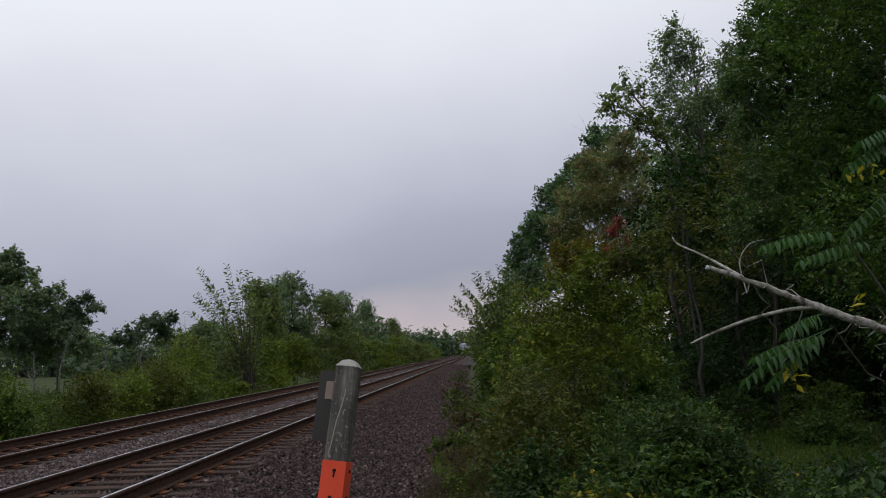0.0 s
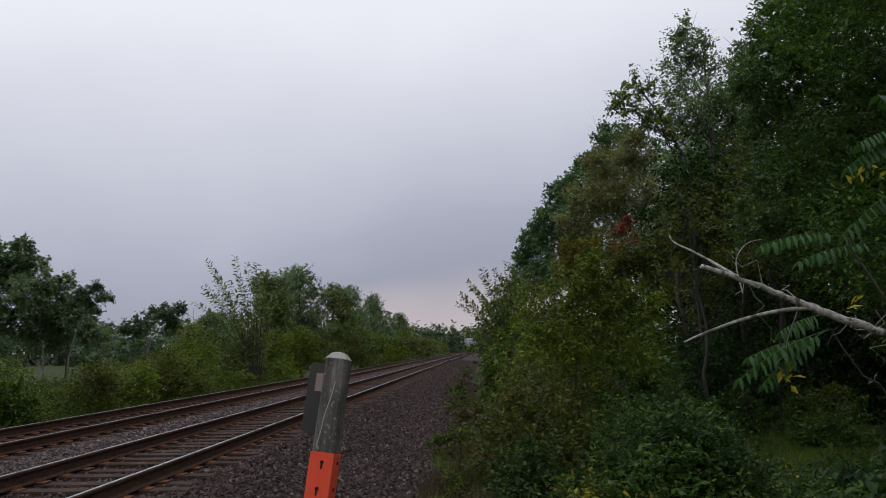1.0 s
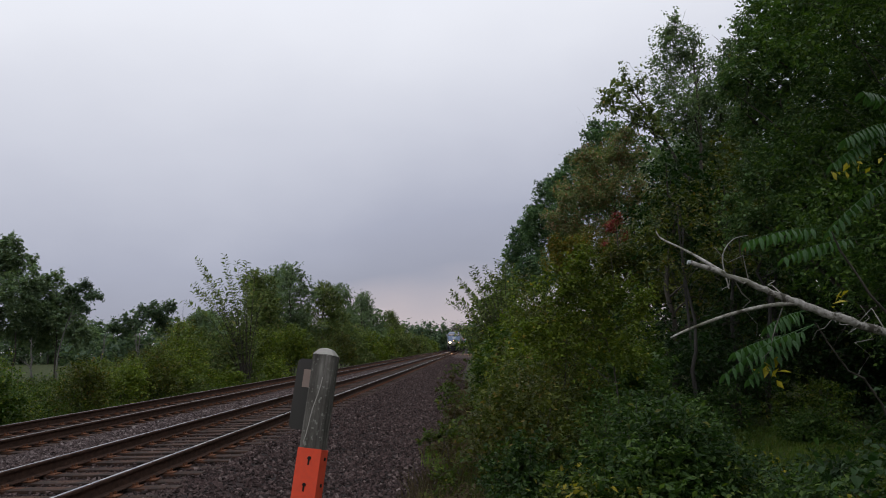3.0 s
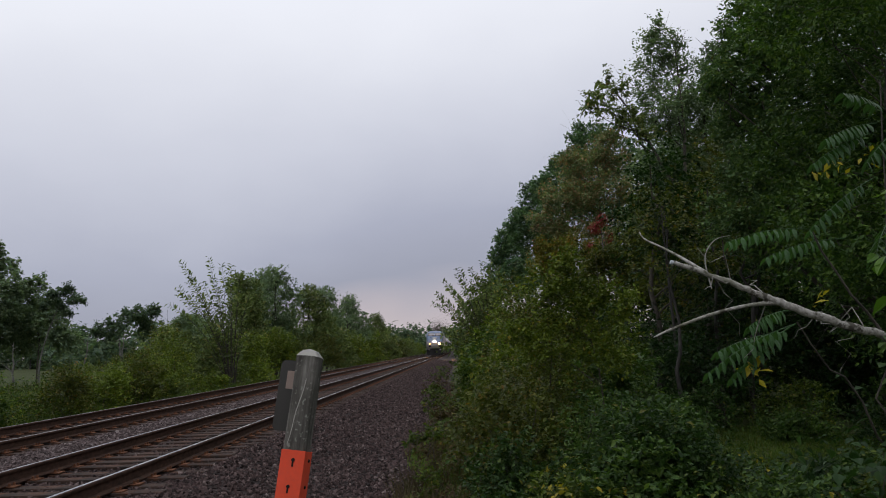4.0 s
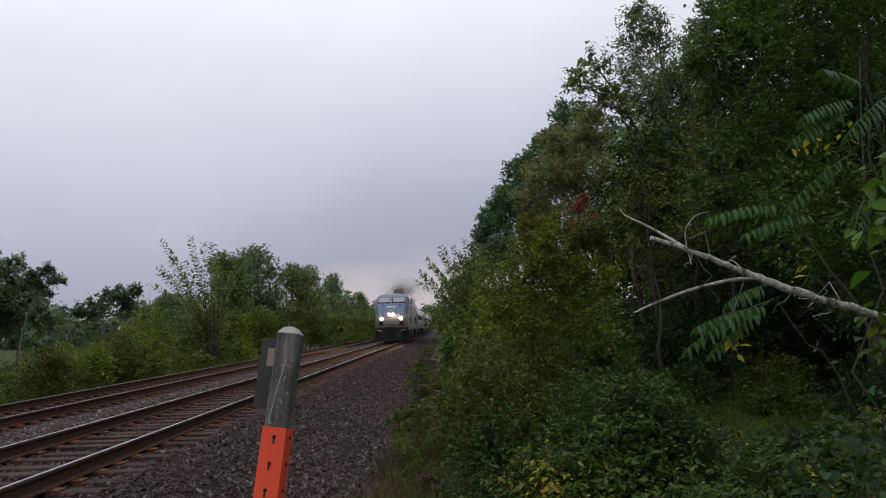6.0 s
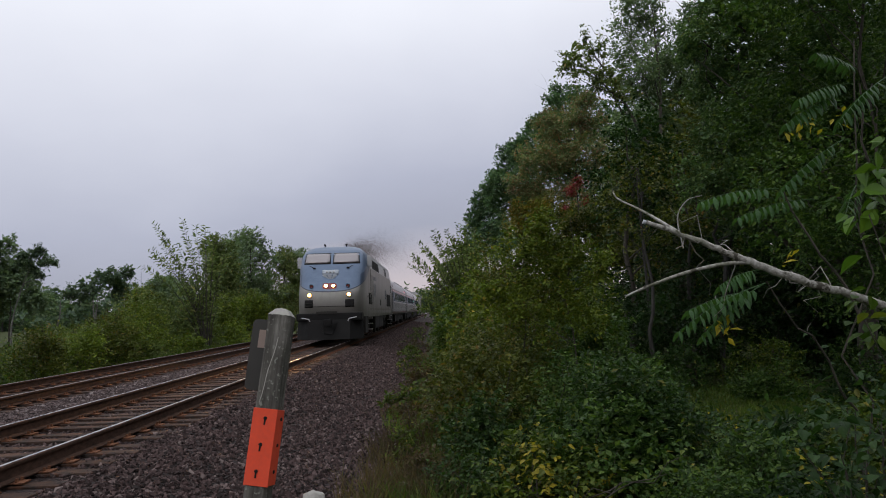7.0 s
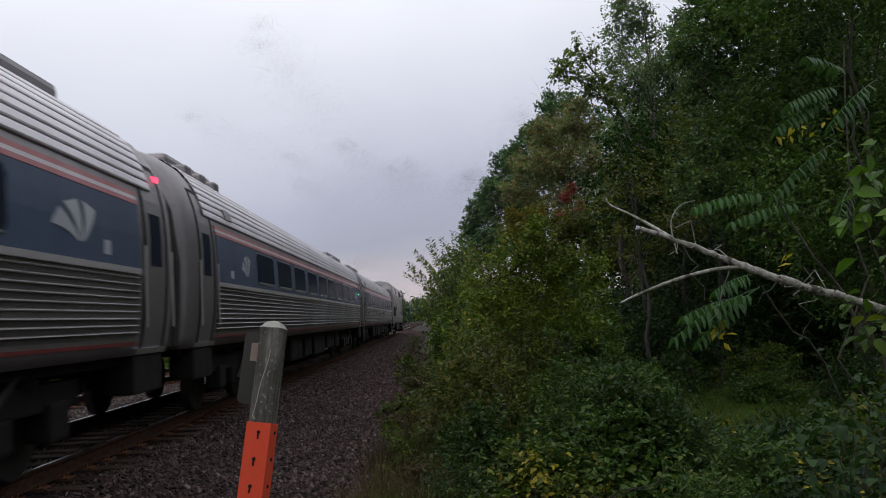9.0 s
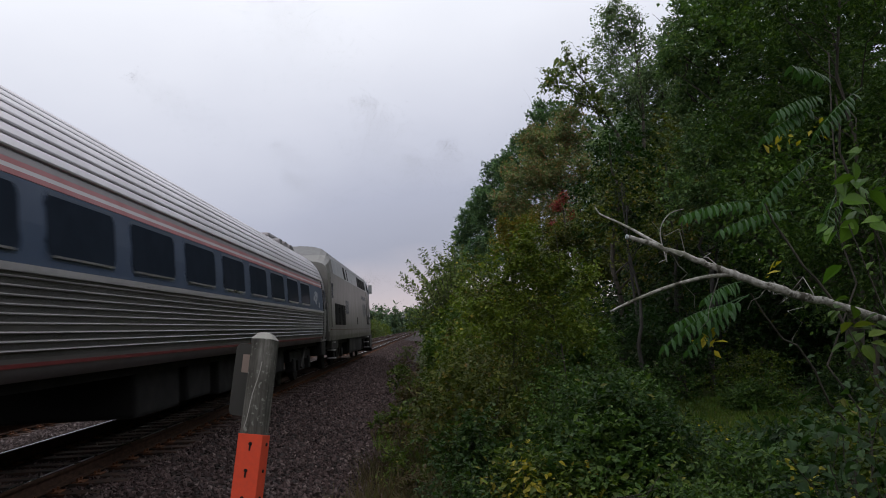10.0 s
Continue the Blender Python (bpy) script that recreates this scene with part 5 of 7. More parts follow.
VINE = [
    (-2.64, -0.46, 7.86, 0.47), (-2.92, -0.66, 7.18, 0.53), (-2.16, -0.08, 7.48, 0.78), (-3.07, -0.77, 6.49, 0.57), (-2.15, -0.24, 6.51, 0.89),
    (-1.65, -0.55, 7.49, 0.99), (-1.11, -1.13, 7.33, 0.95), (-0.27, -0.29, 6.51, 1.0), (-1.65, -1.17, 6.07, 0.95), (-2.79, -0.38, 5.73, 0.65),
    (-2.36, -1.01, 5.22, 0.84), (-1.57, -0.98, 4.98, 0.85), (-0.48, -0.43, 5.17, 0.94), (-2.61, 0.06, 4.84, 0.6), (-2.18, -0.84, 4.22, 0.74), (-3.2, -0.55, 4.0, 0.46),
    (-1.07, -0.12, 3.98, 0.78), (0.04, 0.39, 4.12, 0.86), (-1.72, -0.18, 8.56, 0.83), (-0.77, -0.48, 8.7, 0.93), (1.01, 0.65, 7.83, 1.13), (-0.18, -1.2, 5.27, 1.0),
    (-2.5, 0.06, 3.63, 0.54), (-1.84, -0.53, 3.32, 0.58)
]
VINE += [
    (-1.07, -0.77, 3.05, 0.69), (-0.25, -0.98, 3.5, 0.9)
]
tree("oak_tree", 101, 10.4, 60, 0.2, 17.5, 3.2, 42000, 0.17, OAK, "tall dark green oak behind the wood's edge", group=WOOD, twig=0.16, blobs=OAK_A, hollow=0.3, wide_leaf=0.7)
tree("oak_tree", 102, 8.0, 72, 0.2, 16.4, 2.9, 30000, 0.20, OAK, "dark green oak lower than its neighbour", group=WOOD, twig=0.18, blobs=OAK_B, hollow=0.3, wide_leaf=0.7)
tree("oak_tree", 103, 5.4, 88, 0.2, 14.0, 2.8, 26000, 0.24, OAK, "dark round-headed oak beside the line", group=WOOD, twig=0.22, blobs=OAK_C, hollow=0.3, wide_leaf=0.7)
tree("leaning_tree", 105, 7.9, 24.0, -0.3, 9.4, 2.0, 2800, 0.12, PALE_HAZE_GREEN, "slender tree leaning out over the shrubs, thin crown", group=WOOD, twig=0.16, blobs=LEAN, bare=14, trunk=0.13, hollow=0.2,
     line=[(-0.1, 0, -0.2), (-0.2, 0, 1.1), (-0.35, 0, 3.4), (-0.5, 0, 4.6), (-0.8, 0, 5.5), (-1.5, 0, 6.6), (-2.0, 0, 7.6), (-2.5, 0, 8.6), (-3.0, 0, 9.3)])
tree("slender_tree", 106, 7.4, 26.0, -0.3, 11.9, 1.9, 9000, 0.12, MIST_TINT, "slender tall tree with thin airy crown and bare twigs", group=WOOD, twig=0.18, blobs=UPRIGHT, bare=30, trunk=0.12, hollow=0.25)
tree("edge_tree", 121, 8.9, 28.0, -0.3, 11.0, 2.4, 36000, 0.11, MIST_TINT, "dense grey-green tree at the wood's edge", group=WOOD, twig=0.13, blobs=MID, bare=14, hollow=0.35)
tree("maple_tree", 107, 8.2, 46.0, -0.2, 12.4, 2.6, 42000, 0.15, RUSSET, "broad green maple turning brown", group=WOOD, twig=0.17, blobs=MAPLE, hollow=0.35)
tree("autumn_tree", 108, 4.9, 40.0, -0.3, 6.6, 1.7, 13000, 0.12, AUTUMN, "small tree turning yellow and brown", group=WOOD, twig=0.15, blobs=YELLOWING, hollow=0.3)
UNDERSTORY = [
    (-0.79, -0.65, 4.86, 1.02), (-1.56, 0.33, 4.64, 0.94), (0.51, 0.28, 4.67, 1.1), (1.06, -0.04, 3.69, 1.09), (-0.42, -0.58, 3.48, 1.07),
    (-1.15, 0.57, 3.24, 1.06), (1.55, 0.54, 5.36, 0.95), (-2.35, 0.02, 3.83, 0.94), (0.29, 0.01, 5.58, 0.88), (1.77, -0.51, 4.08, 1.02)
]
tree("understory_tree", 125, 6.6, 33.0, -0.3, 7.0, 2.0, 34000, 0.12, OLIVE, "bushy tree filling the gap under the maple", group=WOOD, twig=0.13, blobs=UNDERSTORY, hollow=0.35)
tree("edge_tree", 126, 9.6, 36.0, -0.3, 10.2, 2.6, 30000, 0.13, MIST_TINT, "grey-green tree behind the leaning one", group=WOOD, low=0.3, twig=0.16, k=30, spread=0.34, hollow=0.35)
tree("red_maple", 110, 6.6, 37.0, -0.3, 7.2, 0.9, 1300, 0.10, RED, "young maple with red leaves", group=WOOD, twig=0.13, blobs=RED_CROWN, hollow=0.1)
tree("big_tree", 111, 8.2, 15.3, -0.45, 9.0, 3.8, 120000, 0.085, DUSKY, "large dark tree hung with vines", group=WOOD, twig=0.11, blobs=VINE, trunk=0.2, hollow=0.4)
tree("sapling", 118, 1.85, 11.0, -0.5, 2.8, 0.95, 9500, 0.062, LIME, "bushy young tree with light green leaves", twig=0.07, trunk=0.016, blobs=SAPLING, hollow=0.2)
tree("oak_tree", 104, 15.0, 56, 0.2, 12.5, 4.0, 15000, 0.26, OAK, "tall oak deep in the wood", group=WOOD, low=0.2, twig=0.44)
tree("big_tree", 112, 13.0, 22, -0.4, 16.0, 4.2, 40000, 0.14, DARK, "large dark tree deep in the wood", group=WOOD, low=0.15, twig=0.24, k=26, trunk=0.22)
tree("big_tree", 113, 12.0, 33, -0.3, 12.0, 3.2, 24000, 0.15, DARK, "dark tree filling the wood's edge", group=WOOD, low=0.12, twig=0.26, k=22)
tree("big_tree", 120, 12.0, 18.5, -0.4, 15.0, 3.6, 55000, 0.12, DARK, "dark tree behind the vine-hung one", group=WOOD, low=0.12, twig=0.20, k=36, spread=0.42)
tree("big_tree", 122, 6.4, 11.6, -0.45, 9.0, 2.4, 46000, 0.08, DARK, "vine-covered tree over the undergrowth", group=WOOD, low=0.22, twig=0.14, k=30, spread=0.40, trunk=0.05)
# the wood's shade is put into the leaf colour of these two
tree("understory_tree", 114, 5.0, 20.5, -0.45, 6.4, 1.9, 9000, 0.13, DEEP_SHADED, "dim understory tree in the shade", group=WOOD, low=0.2, twig=0.22)
tree("understory_tree", 115, 9.0, 19, -0.45, 6.0, 2.6, 11000, 0.15, DEEP_SHADED, "dim understory tree beyond the lawn", group=WOOD, low=0.12, twig=0.26)
tree("understory_tree", 116, 7.4, 24, -0.45, 7.0, 2.2, 9000, 0.15, OLIVE, "thin understory tree in deep shade", group=WOOD, low=0.2, twig=0.26)
tree("roadside_sapling", 117, 1.0, 37, -0.45, 4.2, 1.9, 4200, 0.22, SHRUB, "bushy young tree beside the gravel", low=0.25, twig=0.25, k=14, spread=0.36)
tree("sapling", 119, 1.25, 11.6, -0.5, 2.1, 0.7, 5000, 0.06, OLIVE, "small sapling beside the gravel", low=0.3, twig=0.13, k=12, spread=0.36, trunk=0.013)


def thicket():
    """The low bushes between the gravel and the trees."""
    rng = random.Random(5)
    rows = [  # x, y, radius, height
        (0.55, 10.2, 0.85, 1.45), (1.5, 9.7, 0.8, 1.25), (2.5, 10.4, 0.8, 1.2), (0.0, 12.6, 0.8, 1.5), (1.0, 13.5, 1.0, 1.9), (2.4, 13.0, 1.0, 1.9),
        (2.55, 12.2, 0.8, 1.2), (-0.1, 16.0, 0.9, 1.7), (1.2, 17.0, 1.2, 2.4), (2.9, 17.5, 1.3, 2.6), (0.0, 20.0, 1.0, 2.1), (1.8, 21.0, 1.4, 3.0), (-0.1, 25.0, 1.1, 2.4),
        (1.9, 26.0, 1.6, 3.6), (3.9, 25.5, 1.6, 3.4), (-0.2, 30.0, 1.2, 2.6), (2.3, 32.0, 1.7, 4.4), (4.6, 33.0, 1.7, 4.4), (-0.6, 43.0, 1.2, 2.4), (2.0, 46.0, 1.8, 4.2), (-0.9, 55.0, 1.2, 2.2),
        (1.5, 62.0, 2.0, 4.0), (-1.0, 72.0, 1.6, 2.8), (0.8, 84.0, 2.4, 4.4), (-0.8, 100.0, 2.2, 3.6), (0.0, 120.0, 2.6, 4.4), (-0.6, 145.0, 3.0, 4.6),
    ]
    for i, (x, y, r, h) in enumerate(rows):
        x = max(x, -0.75 + r * 1.1 if y < 12 else 0.1 - 0.0128 * y + r * (1.15 if y < 40 else 1.45))
        size = 0.07 if y < 15 else 0.10 if y < 24 else 0.15 if y < 50 else 0.3
        n = int(min(7000, 2600 * (r * h) / (size / 0.08) ** 1.5)) + 1200
        shrub(200 + i, x, y, level(x, y) - 0.03, r, h, n, size * (1.0, 0.8, 1.25)[i % 3], (SHRUB, OLIVE, GREEN, LIME, SHRUB)[i % 5] if y > 15 else (OLIVE, LIME, DARK, OLIVE)[i % 4] if x < 0.6 else OLIVE if x < 1.3 else DARK if x < 2.6 else GREEN,
              "dense leafy shrub at the edge of the gravel" if y < 24 else "tall roadside shrub farther down the line", group=UNDER, twig=0.10 if y < 24 else 0.2, blobs=11)
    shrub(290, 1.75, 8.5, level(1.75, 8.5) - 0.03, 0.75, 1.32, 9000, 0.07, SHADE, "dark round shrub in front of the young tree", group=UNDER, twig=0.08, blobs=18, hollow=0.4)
    low = [(0.3, 7.9, 0.5, 0.55), (1.0, 7.6, 0.6, 0.6), (1.6, 7.9, 0.65, 0.85), (2.2, 8.4, 0.7, 1.05), (0.5, 8.8, 0.6, 0.8), (1.3, 8.7, 0.6, 0.85), (2.9, 9.2, 0.7, 0.5),
           (2.9, 7.4, 0.7, 0.6), (3.6, 8.4, 0.7, 0.6), (3.5, 10.2, 0.7, 0.35), (4.4, 9.4, 0.8, 0.5), (4.3, 7.6, 0.8, 0.85), (2.3, 6.6, 0.6, 0.5), (3.2, 6.2, 0.7, 0.7), (5.4, 8.8, 0.9, 0.9),
           (5.4, 10.6, 0.8, 0.45), (6.4, 10.6, 1.0, 0.9), (5.9, 14.6, 0.8, 0.7), (7.2, 13.0, 1.0, 0.9), (3.6, 15.2, 0.8, 0.9), (4.8, 16.6, 0.9, 0.9), (6.6, 16.6, 1.0, 1.1), (8.3, 15.2, 1.2, 1.2)]
    for i, (x, y, r, h) in enumerate(low):
        turned = (260, YELLOW, "yellow") if i in (1, 13, 9, 5) else None
        # the dark greens put part of the shade into the leaves
        shrub(300 + i, x, y, level(x, y) - 0.03, r, h, 3400, (0.05, 0.065, 0.08)[i % 3] if y < 10 else 0.075, (SHADE, SHRUB, DARK, DEEP_SHADED, SHADE)[i % 5], "low leafy undergrowth with broad leaves", "undergrowth", 8,
              group="undergrowth", twig=0.10, blobs=10, extra=turned)


thicket()


def deep_brush():
    """Bushes under the trees, with their shade put into the leaf colour."""
    rng = random.Random(15)
    for i in range(16):
        x, y = 5.2 + (i % 8) * 1.35 + rng.uniform(-0.4, 0.4), 19.0 + (i // 8) * 5 + rng.uniform(-1.2, 1.2)
        shrub(700 + i, x, y, level(x, y) - 0.05, 1.3, rng.uniform(1.7, 3.0), 4200, 0.10, DEEP_SHADED, "shaded bush under the trees", group="bushes under the trees", twig=0.16, blobs=11)


deep_brush()
for i, (x, y, top) in enumerate(((4.6, 17.0, 4.6), (5.7, 18.2, 5.2), (6.5, 18.6, 5.4), (5.2, 19.4, 5.0), (7.4, 20.0, 6.0))):
    tree("slim_tree", 130 + i, x, y, -0.5, top, 1.1, 900, 0.10, OLIVE, "slim bare-stemmed tree in the shade", group="slim trees in the wood", low=0.62, twig=0.16, k=8, trunk=0.055 + 0.012 * (i % 3), bark=SLIM_BARK, lean=(0.25 * (i % 3 - 1), 0))

# ---- left of the line ----
LEFT = "bushes beyond the far track"
FIELD_A = [
    (-0.62, -0.06, 11.26, 1.35), (0.16, 0.34, 10.31, 1.15), (-1.97, 0.65, 9.94, 2.1), (1.58, -0.42, 9.71, 0.62), (1.05, -1.91, 7.75, 2.02), (-3.21, -0.61, 11.31, 2.57),
    (-2.15, -1.32, 7.91, 3.05), (-1.35, 1.51, 5.62, 2.66), (1.48, 0.26, 8.34, 0.73)
]
FIELD_B = [
    (-0.26, -0.44, 8.63, 0.96), (-1.81, 0.67, 7.04, 1.95), (-0.02, 0.63, 6.48, 1.84), (-1.64, 1.4, 4.6, 2.18), (-1.45, -1.26, 5.52, 2.1), (1.74, -0.81, 4.93, 1.59),
    (2.79, -0.92, 3.94, 1.37)
]
UMBRELLA = [
    (0.43, -0.45, 7.53, 0.6), (1.01, 0.23, 7.91, 0.61), (1.77, 0.14, 7.14, 0.5), (0.44, 0.5, 6.66, 0.61), (2.46, -0.13, 7.24, 0.3), (-0.15, -0.21, 7.11, 0.45),
    (1.17, 0.18, 6.07, 0.4)
]
FAR_ROUND = [
    (-4.97, 0.99, 7.13, 1.15), (-2.95, -0.91, 7.43, 0.98), (-1.82, 0.44, 7.76, 1.0), (-5.23, -0.82, 5.94, 1.26), (-3.15, 1.42, 5.91, 1.58), (-6.69, -1.15, 5.36, 1.26)
]


def left_side():
    rng = random.Random(9)
    rows = [(-13.6, 37, 1.6, 4.0), (-14.8, 42, 2.2, 4.5), (-16.6, 46, 2.2, 4.6), (-13.4, 45, 1.6, 3.4), (-14.0, 52, 2.0, 4.6), (-13.4, 58, 2.0, 4.2), (-13.6, 66, 2.2, 4.6), (-13.2, 75, 2.2, 4.2),
            (-13.4, 86, 2.6, 5.2), (-13.0, 98, 2.6, 4.6), (-13.2, 112, 3.0, 5.2), (-13.0, 128, 3.2, 5.4), (-12.8, 146, 3.4, 5.0), (-12.6, 168, 3.6, 5.2), (-12.4, 195, 4.0, 5.2),
            (-13.0, 31, 1.2, 1.9), (-13.2, 26.5, 1.1, 1.7), (-14.6, 30, 1.4, 2.2), (-15.4, 35, 1.6, 2.6), (-17.0, 38, 1.8, 2.8), (-16.4, 30, 1.3, 1.7), (-17.5, 33.5, 1.4, 1.9), (-18.5, 42, 2.0, 3.0),
            (-14.4, 23.5, 1.3, 2.6), (-15.4, 25.0, 1.4, 3.0), (-13.4, 22.5, 1.0, 1.7), (-19.0, 37, 1.4, 1.5), (-20.0, 47, 1.8, 2.6), (-12.4, 34.5, 0.9, 1.3), (-12.4, 40, 1.0, 1.4), (-12.2, 49, 1.0, 1.4), (-22.0, 55, 2.2, 3.0),
            (-12.0, 24.5, 0.8, 2.0), (-12.1, 27.5, 0.9, 1.9), (-12.6, 20.2, 1.0, 2.1), (-13.0, 17.6, 1.2, 2.5), (-14.6, 20.0, 1.4, 3.0), (-12.2, 30.5, 0.9, 2.4), (-13.4, 34, 1.3, 3.4)]
    for i, (x, y, r, h) in enumerate(rows):
        size = 0.10 if y < 40 else 0.15 if y < 80 else 0.28
        n = int(min(9000, 900 + 1100 * r * h / (size / 0.15) ** 1.7))
        shrub(400 + i, x, y, level(x, y) - 0.05, r, h, n, size, (LIME, PALE_HAZE_GREEN, OLIVE, PALE_HAZE_GREEN, LIME)[i % 5] if y > 34 else (SHRUB, GREEN, OLIVE, LIME, GREEN)[i % 5], "rounded green bush beyond the far track" if y < 80 else "distant bush along the line", group=LEFT, twig=0.14 if y < 80 else 0.26, blobs=16, hollow=0.35)
    for i, (x, y, top, r) in enumerate(((-16.6, 61, 7.3, 2.6), (-15.2, 66, 8.0, 2.8), (-17.5, 72, 8.6, 3.2), (-14.8, 78, 7.6, 2.8), (-15.4, 92, 8.6, 3.4), (-19, 56, 3.9, 2.2), (-14.0, 134, 7.2, 2.4), (-15.0, 106, 8.4, 3.4), (-21, 64, 4.3, 2.4), (-24, 72, 4.4, 2.6), (-28, 80, 4.8, 2.8))):
        tree("roadside_tree", 450 + i, x, y, -1.3, top, r, 17000, 0.2, MIST_TINT if i % 3 else PALE_HAZE_GREEN, "green tree standing above the bushes", group="trees beyond the far track", low=0.2, twig=0.2, k=34, spread=0.3, bare=8 if i in (2, 4) else 0, hollow=0.35)
    for seed, x, y, top, masses, n, mat, bark, label in (
            (470, -38.5, 66, 11.0, FIELD_A, 26000, MIST_TINT, BARK, "tall dark tree at the edge of the marshy field"), (471, -36.0, 68, 8.4, FIELD_B, 20000, MIST_TINT, BARK, "rounded dark tree beside the marshy field"),
            (472, -32.9, 64, 7.6, UMBRELLA, 3600, HAZE_TINT, GREY_BARK, "thin flat-topped tree with a pale bent trunk"), (473, -33.0, 90, 7.0, FAR_ROUND, 9000, HAZE_TINT, BARK, "low round tree far across the field")):
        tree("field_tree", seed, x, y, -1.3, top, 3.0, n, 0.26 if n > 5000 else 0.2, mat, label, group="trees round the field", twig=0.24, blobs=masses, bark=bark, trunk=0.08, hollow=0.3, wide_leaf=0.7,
             line=[(-0.8, 0, -0.1), (-0.8, 0, 2.2), (-0.4, 0, 4.0), (0.2, 0, 5.8), (0.9, 0, 7.3)] if bark is GREY_BARK else None)


left_side()


def far_woods(name, seed, spots, label, material=None, leaf=0.9, each=60):
    rng = np.random.default_rng(seed)
    B, P = [], []
    for x, y, top, r in spots:
        for _ in range(5):
            s = r * rng.uniform(0.45, 0.75)
            B.append((x + rng.normal(0, r * 0.5), y + rng.normal(0, r * 0.5), top - s * 0.8 - rng.random() * top * 0.9, s, s, s))
        P.append([(x, y, -1.4, 0.2), (x, y, top * 0.8, 0.06)])
    thing = new(name)
    tagged(thing, label, "woodland", kind="stuff")
    V, F = tubes(P, 5)
    tagged(quick_mesh("trunks", V, F, SLIM_BARK, thing), kind="stuff")
    tagged(crown_mesh("crowns", rng, B, each * len(B), leaf, material or HAZE_TINT, thing, leaf), kind="stuff")


rng0 = random.Random(77)
# these woods carry the distance haze in their leaf colour
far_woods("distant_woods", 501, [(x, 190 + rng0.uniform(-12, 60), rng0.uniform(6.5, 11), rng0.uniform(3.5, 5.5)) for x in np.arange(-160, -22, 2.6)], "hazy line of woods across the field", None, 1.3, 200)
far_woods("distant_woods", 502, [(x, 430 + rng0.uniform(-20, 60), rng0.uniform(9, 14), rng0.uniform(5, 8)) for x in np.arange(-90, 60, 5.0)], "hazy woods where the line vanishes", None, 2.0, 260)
# out of view: trees added to block sky light on train and gravel
far_woods("unseen_side_woods", 504, [(rng0.uniform(5.5, 20), rng0.uniform(-70, 4), rng0.uniform(9, 15), rng0.uniform(2.5, 3.6)) for _ in range(70)], "unseen wood added beside the line to hold back sky light", DARK, 0.45, 150)
far_woods("inner_woods", 503, [(rng0.uniform(13, 34), rng0.uniform(12, 70), rng0.uniform(9, 15), rng0.uniform(2.5, 4)) for _ in range(70)], "deep shaded wood behind the edge trees", DARK, 0.45, 200)


# ---- marker post ----
def post_material():
    m = Nodes("weathered_post_wood")
    grain = m.noise(16.0, 6.0, 0.7, stretch=(2.2, 2.2, 0.16))
    blot = m.noise(7.0, 5.0, 0.6)
    col = m.ramp(grain, [(0.30, (0.032, 0.030, 0.027)), (0.5, (0.088, 0.083, 0.076)), (0.72, (0.185, 0.178, 0.165))])
    col = m.mix(1.0, col, m.ramp(blot, [(0.3, (0.55, 0.54, 0.5)), (0.7, (1.2, 1.2, 1.18))]), "MULTIPLY")
    lichen = m.noise(55.0, 4.0, 0.6)
    col = m.mix(m.ramp(lichen, [(0.60, (0, 0, 0)), (0.66, (0.65, 0.65, 0.65))]), col, (0.21, 0.215, 0.19))
    m.surface(col, 0.92, normal=m.bump(grain, 0.9, 0.006))
    return m.dull(0.2)


POST = post_material()
POST_TOP = plain_material("bleached_end_grain", (0.27, 0.26, 0.235), 0.9, 0.0, 0.6, 12.0, 0.8)
ORANGE = plain_material("faded_orange_sheet", (0.60, 0.048, 0.010), 0.75, 0.0, 0.5, 7.0, 0.3)
PLATE_GREY = plain_material("dull_grey_plate", (0.036, 0.034, 0.031), 0.7, 0.0, 0.5, 7.0, 0.4)
LABEL_PALE = plain_material("faded_label", (0.20, 0.145, 0.12), 0.7, 0.0, 0.5, 20.0, 0.3)


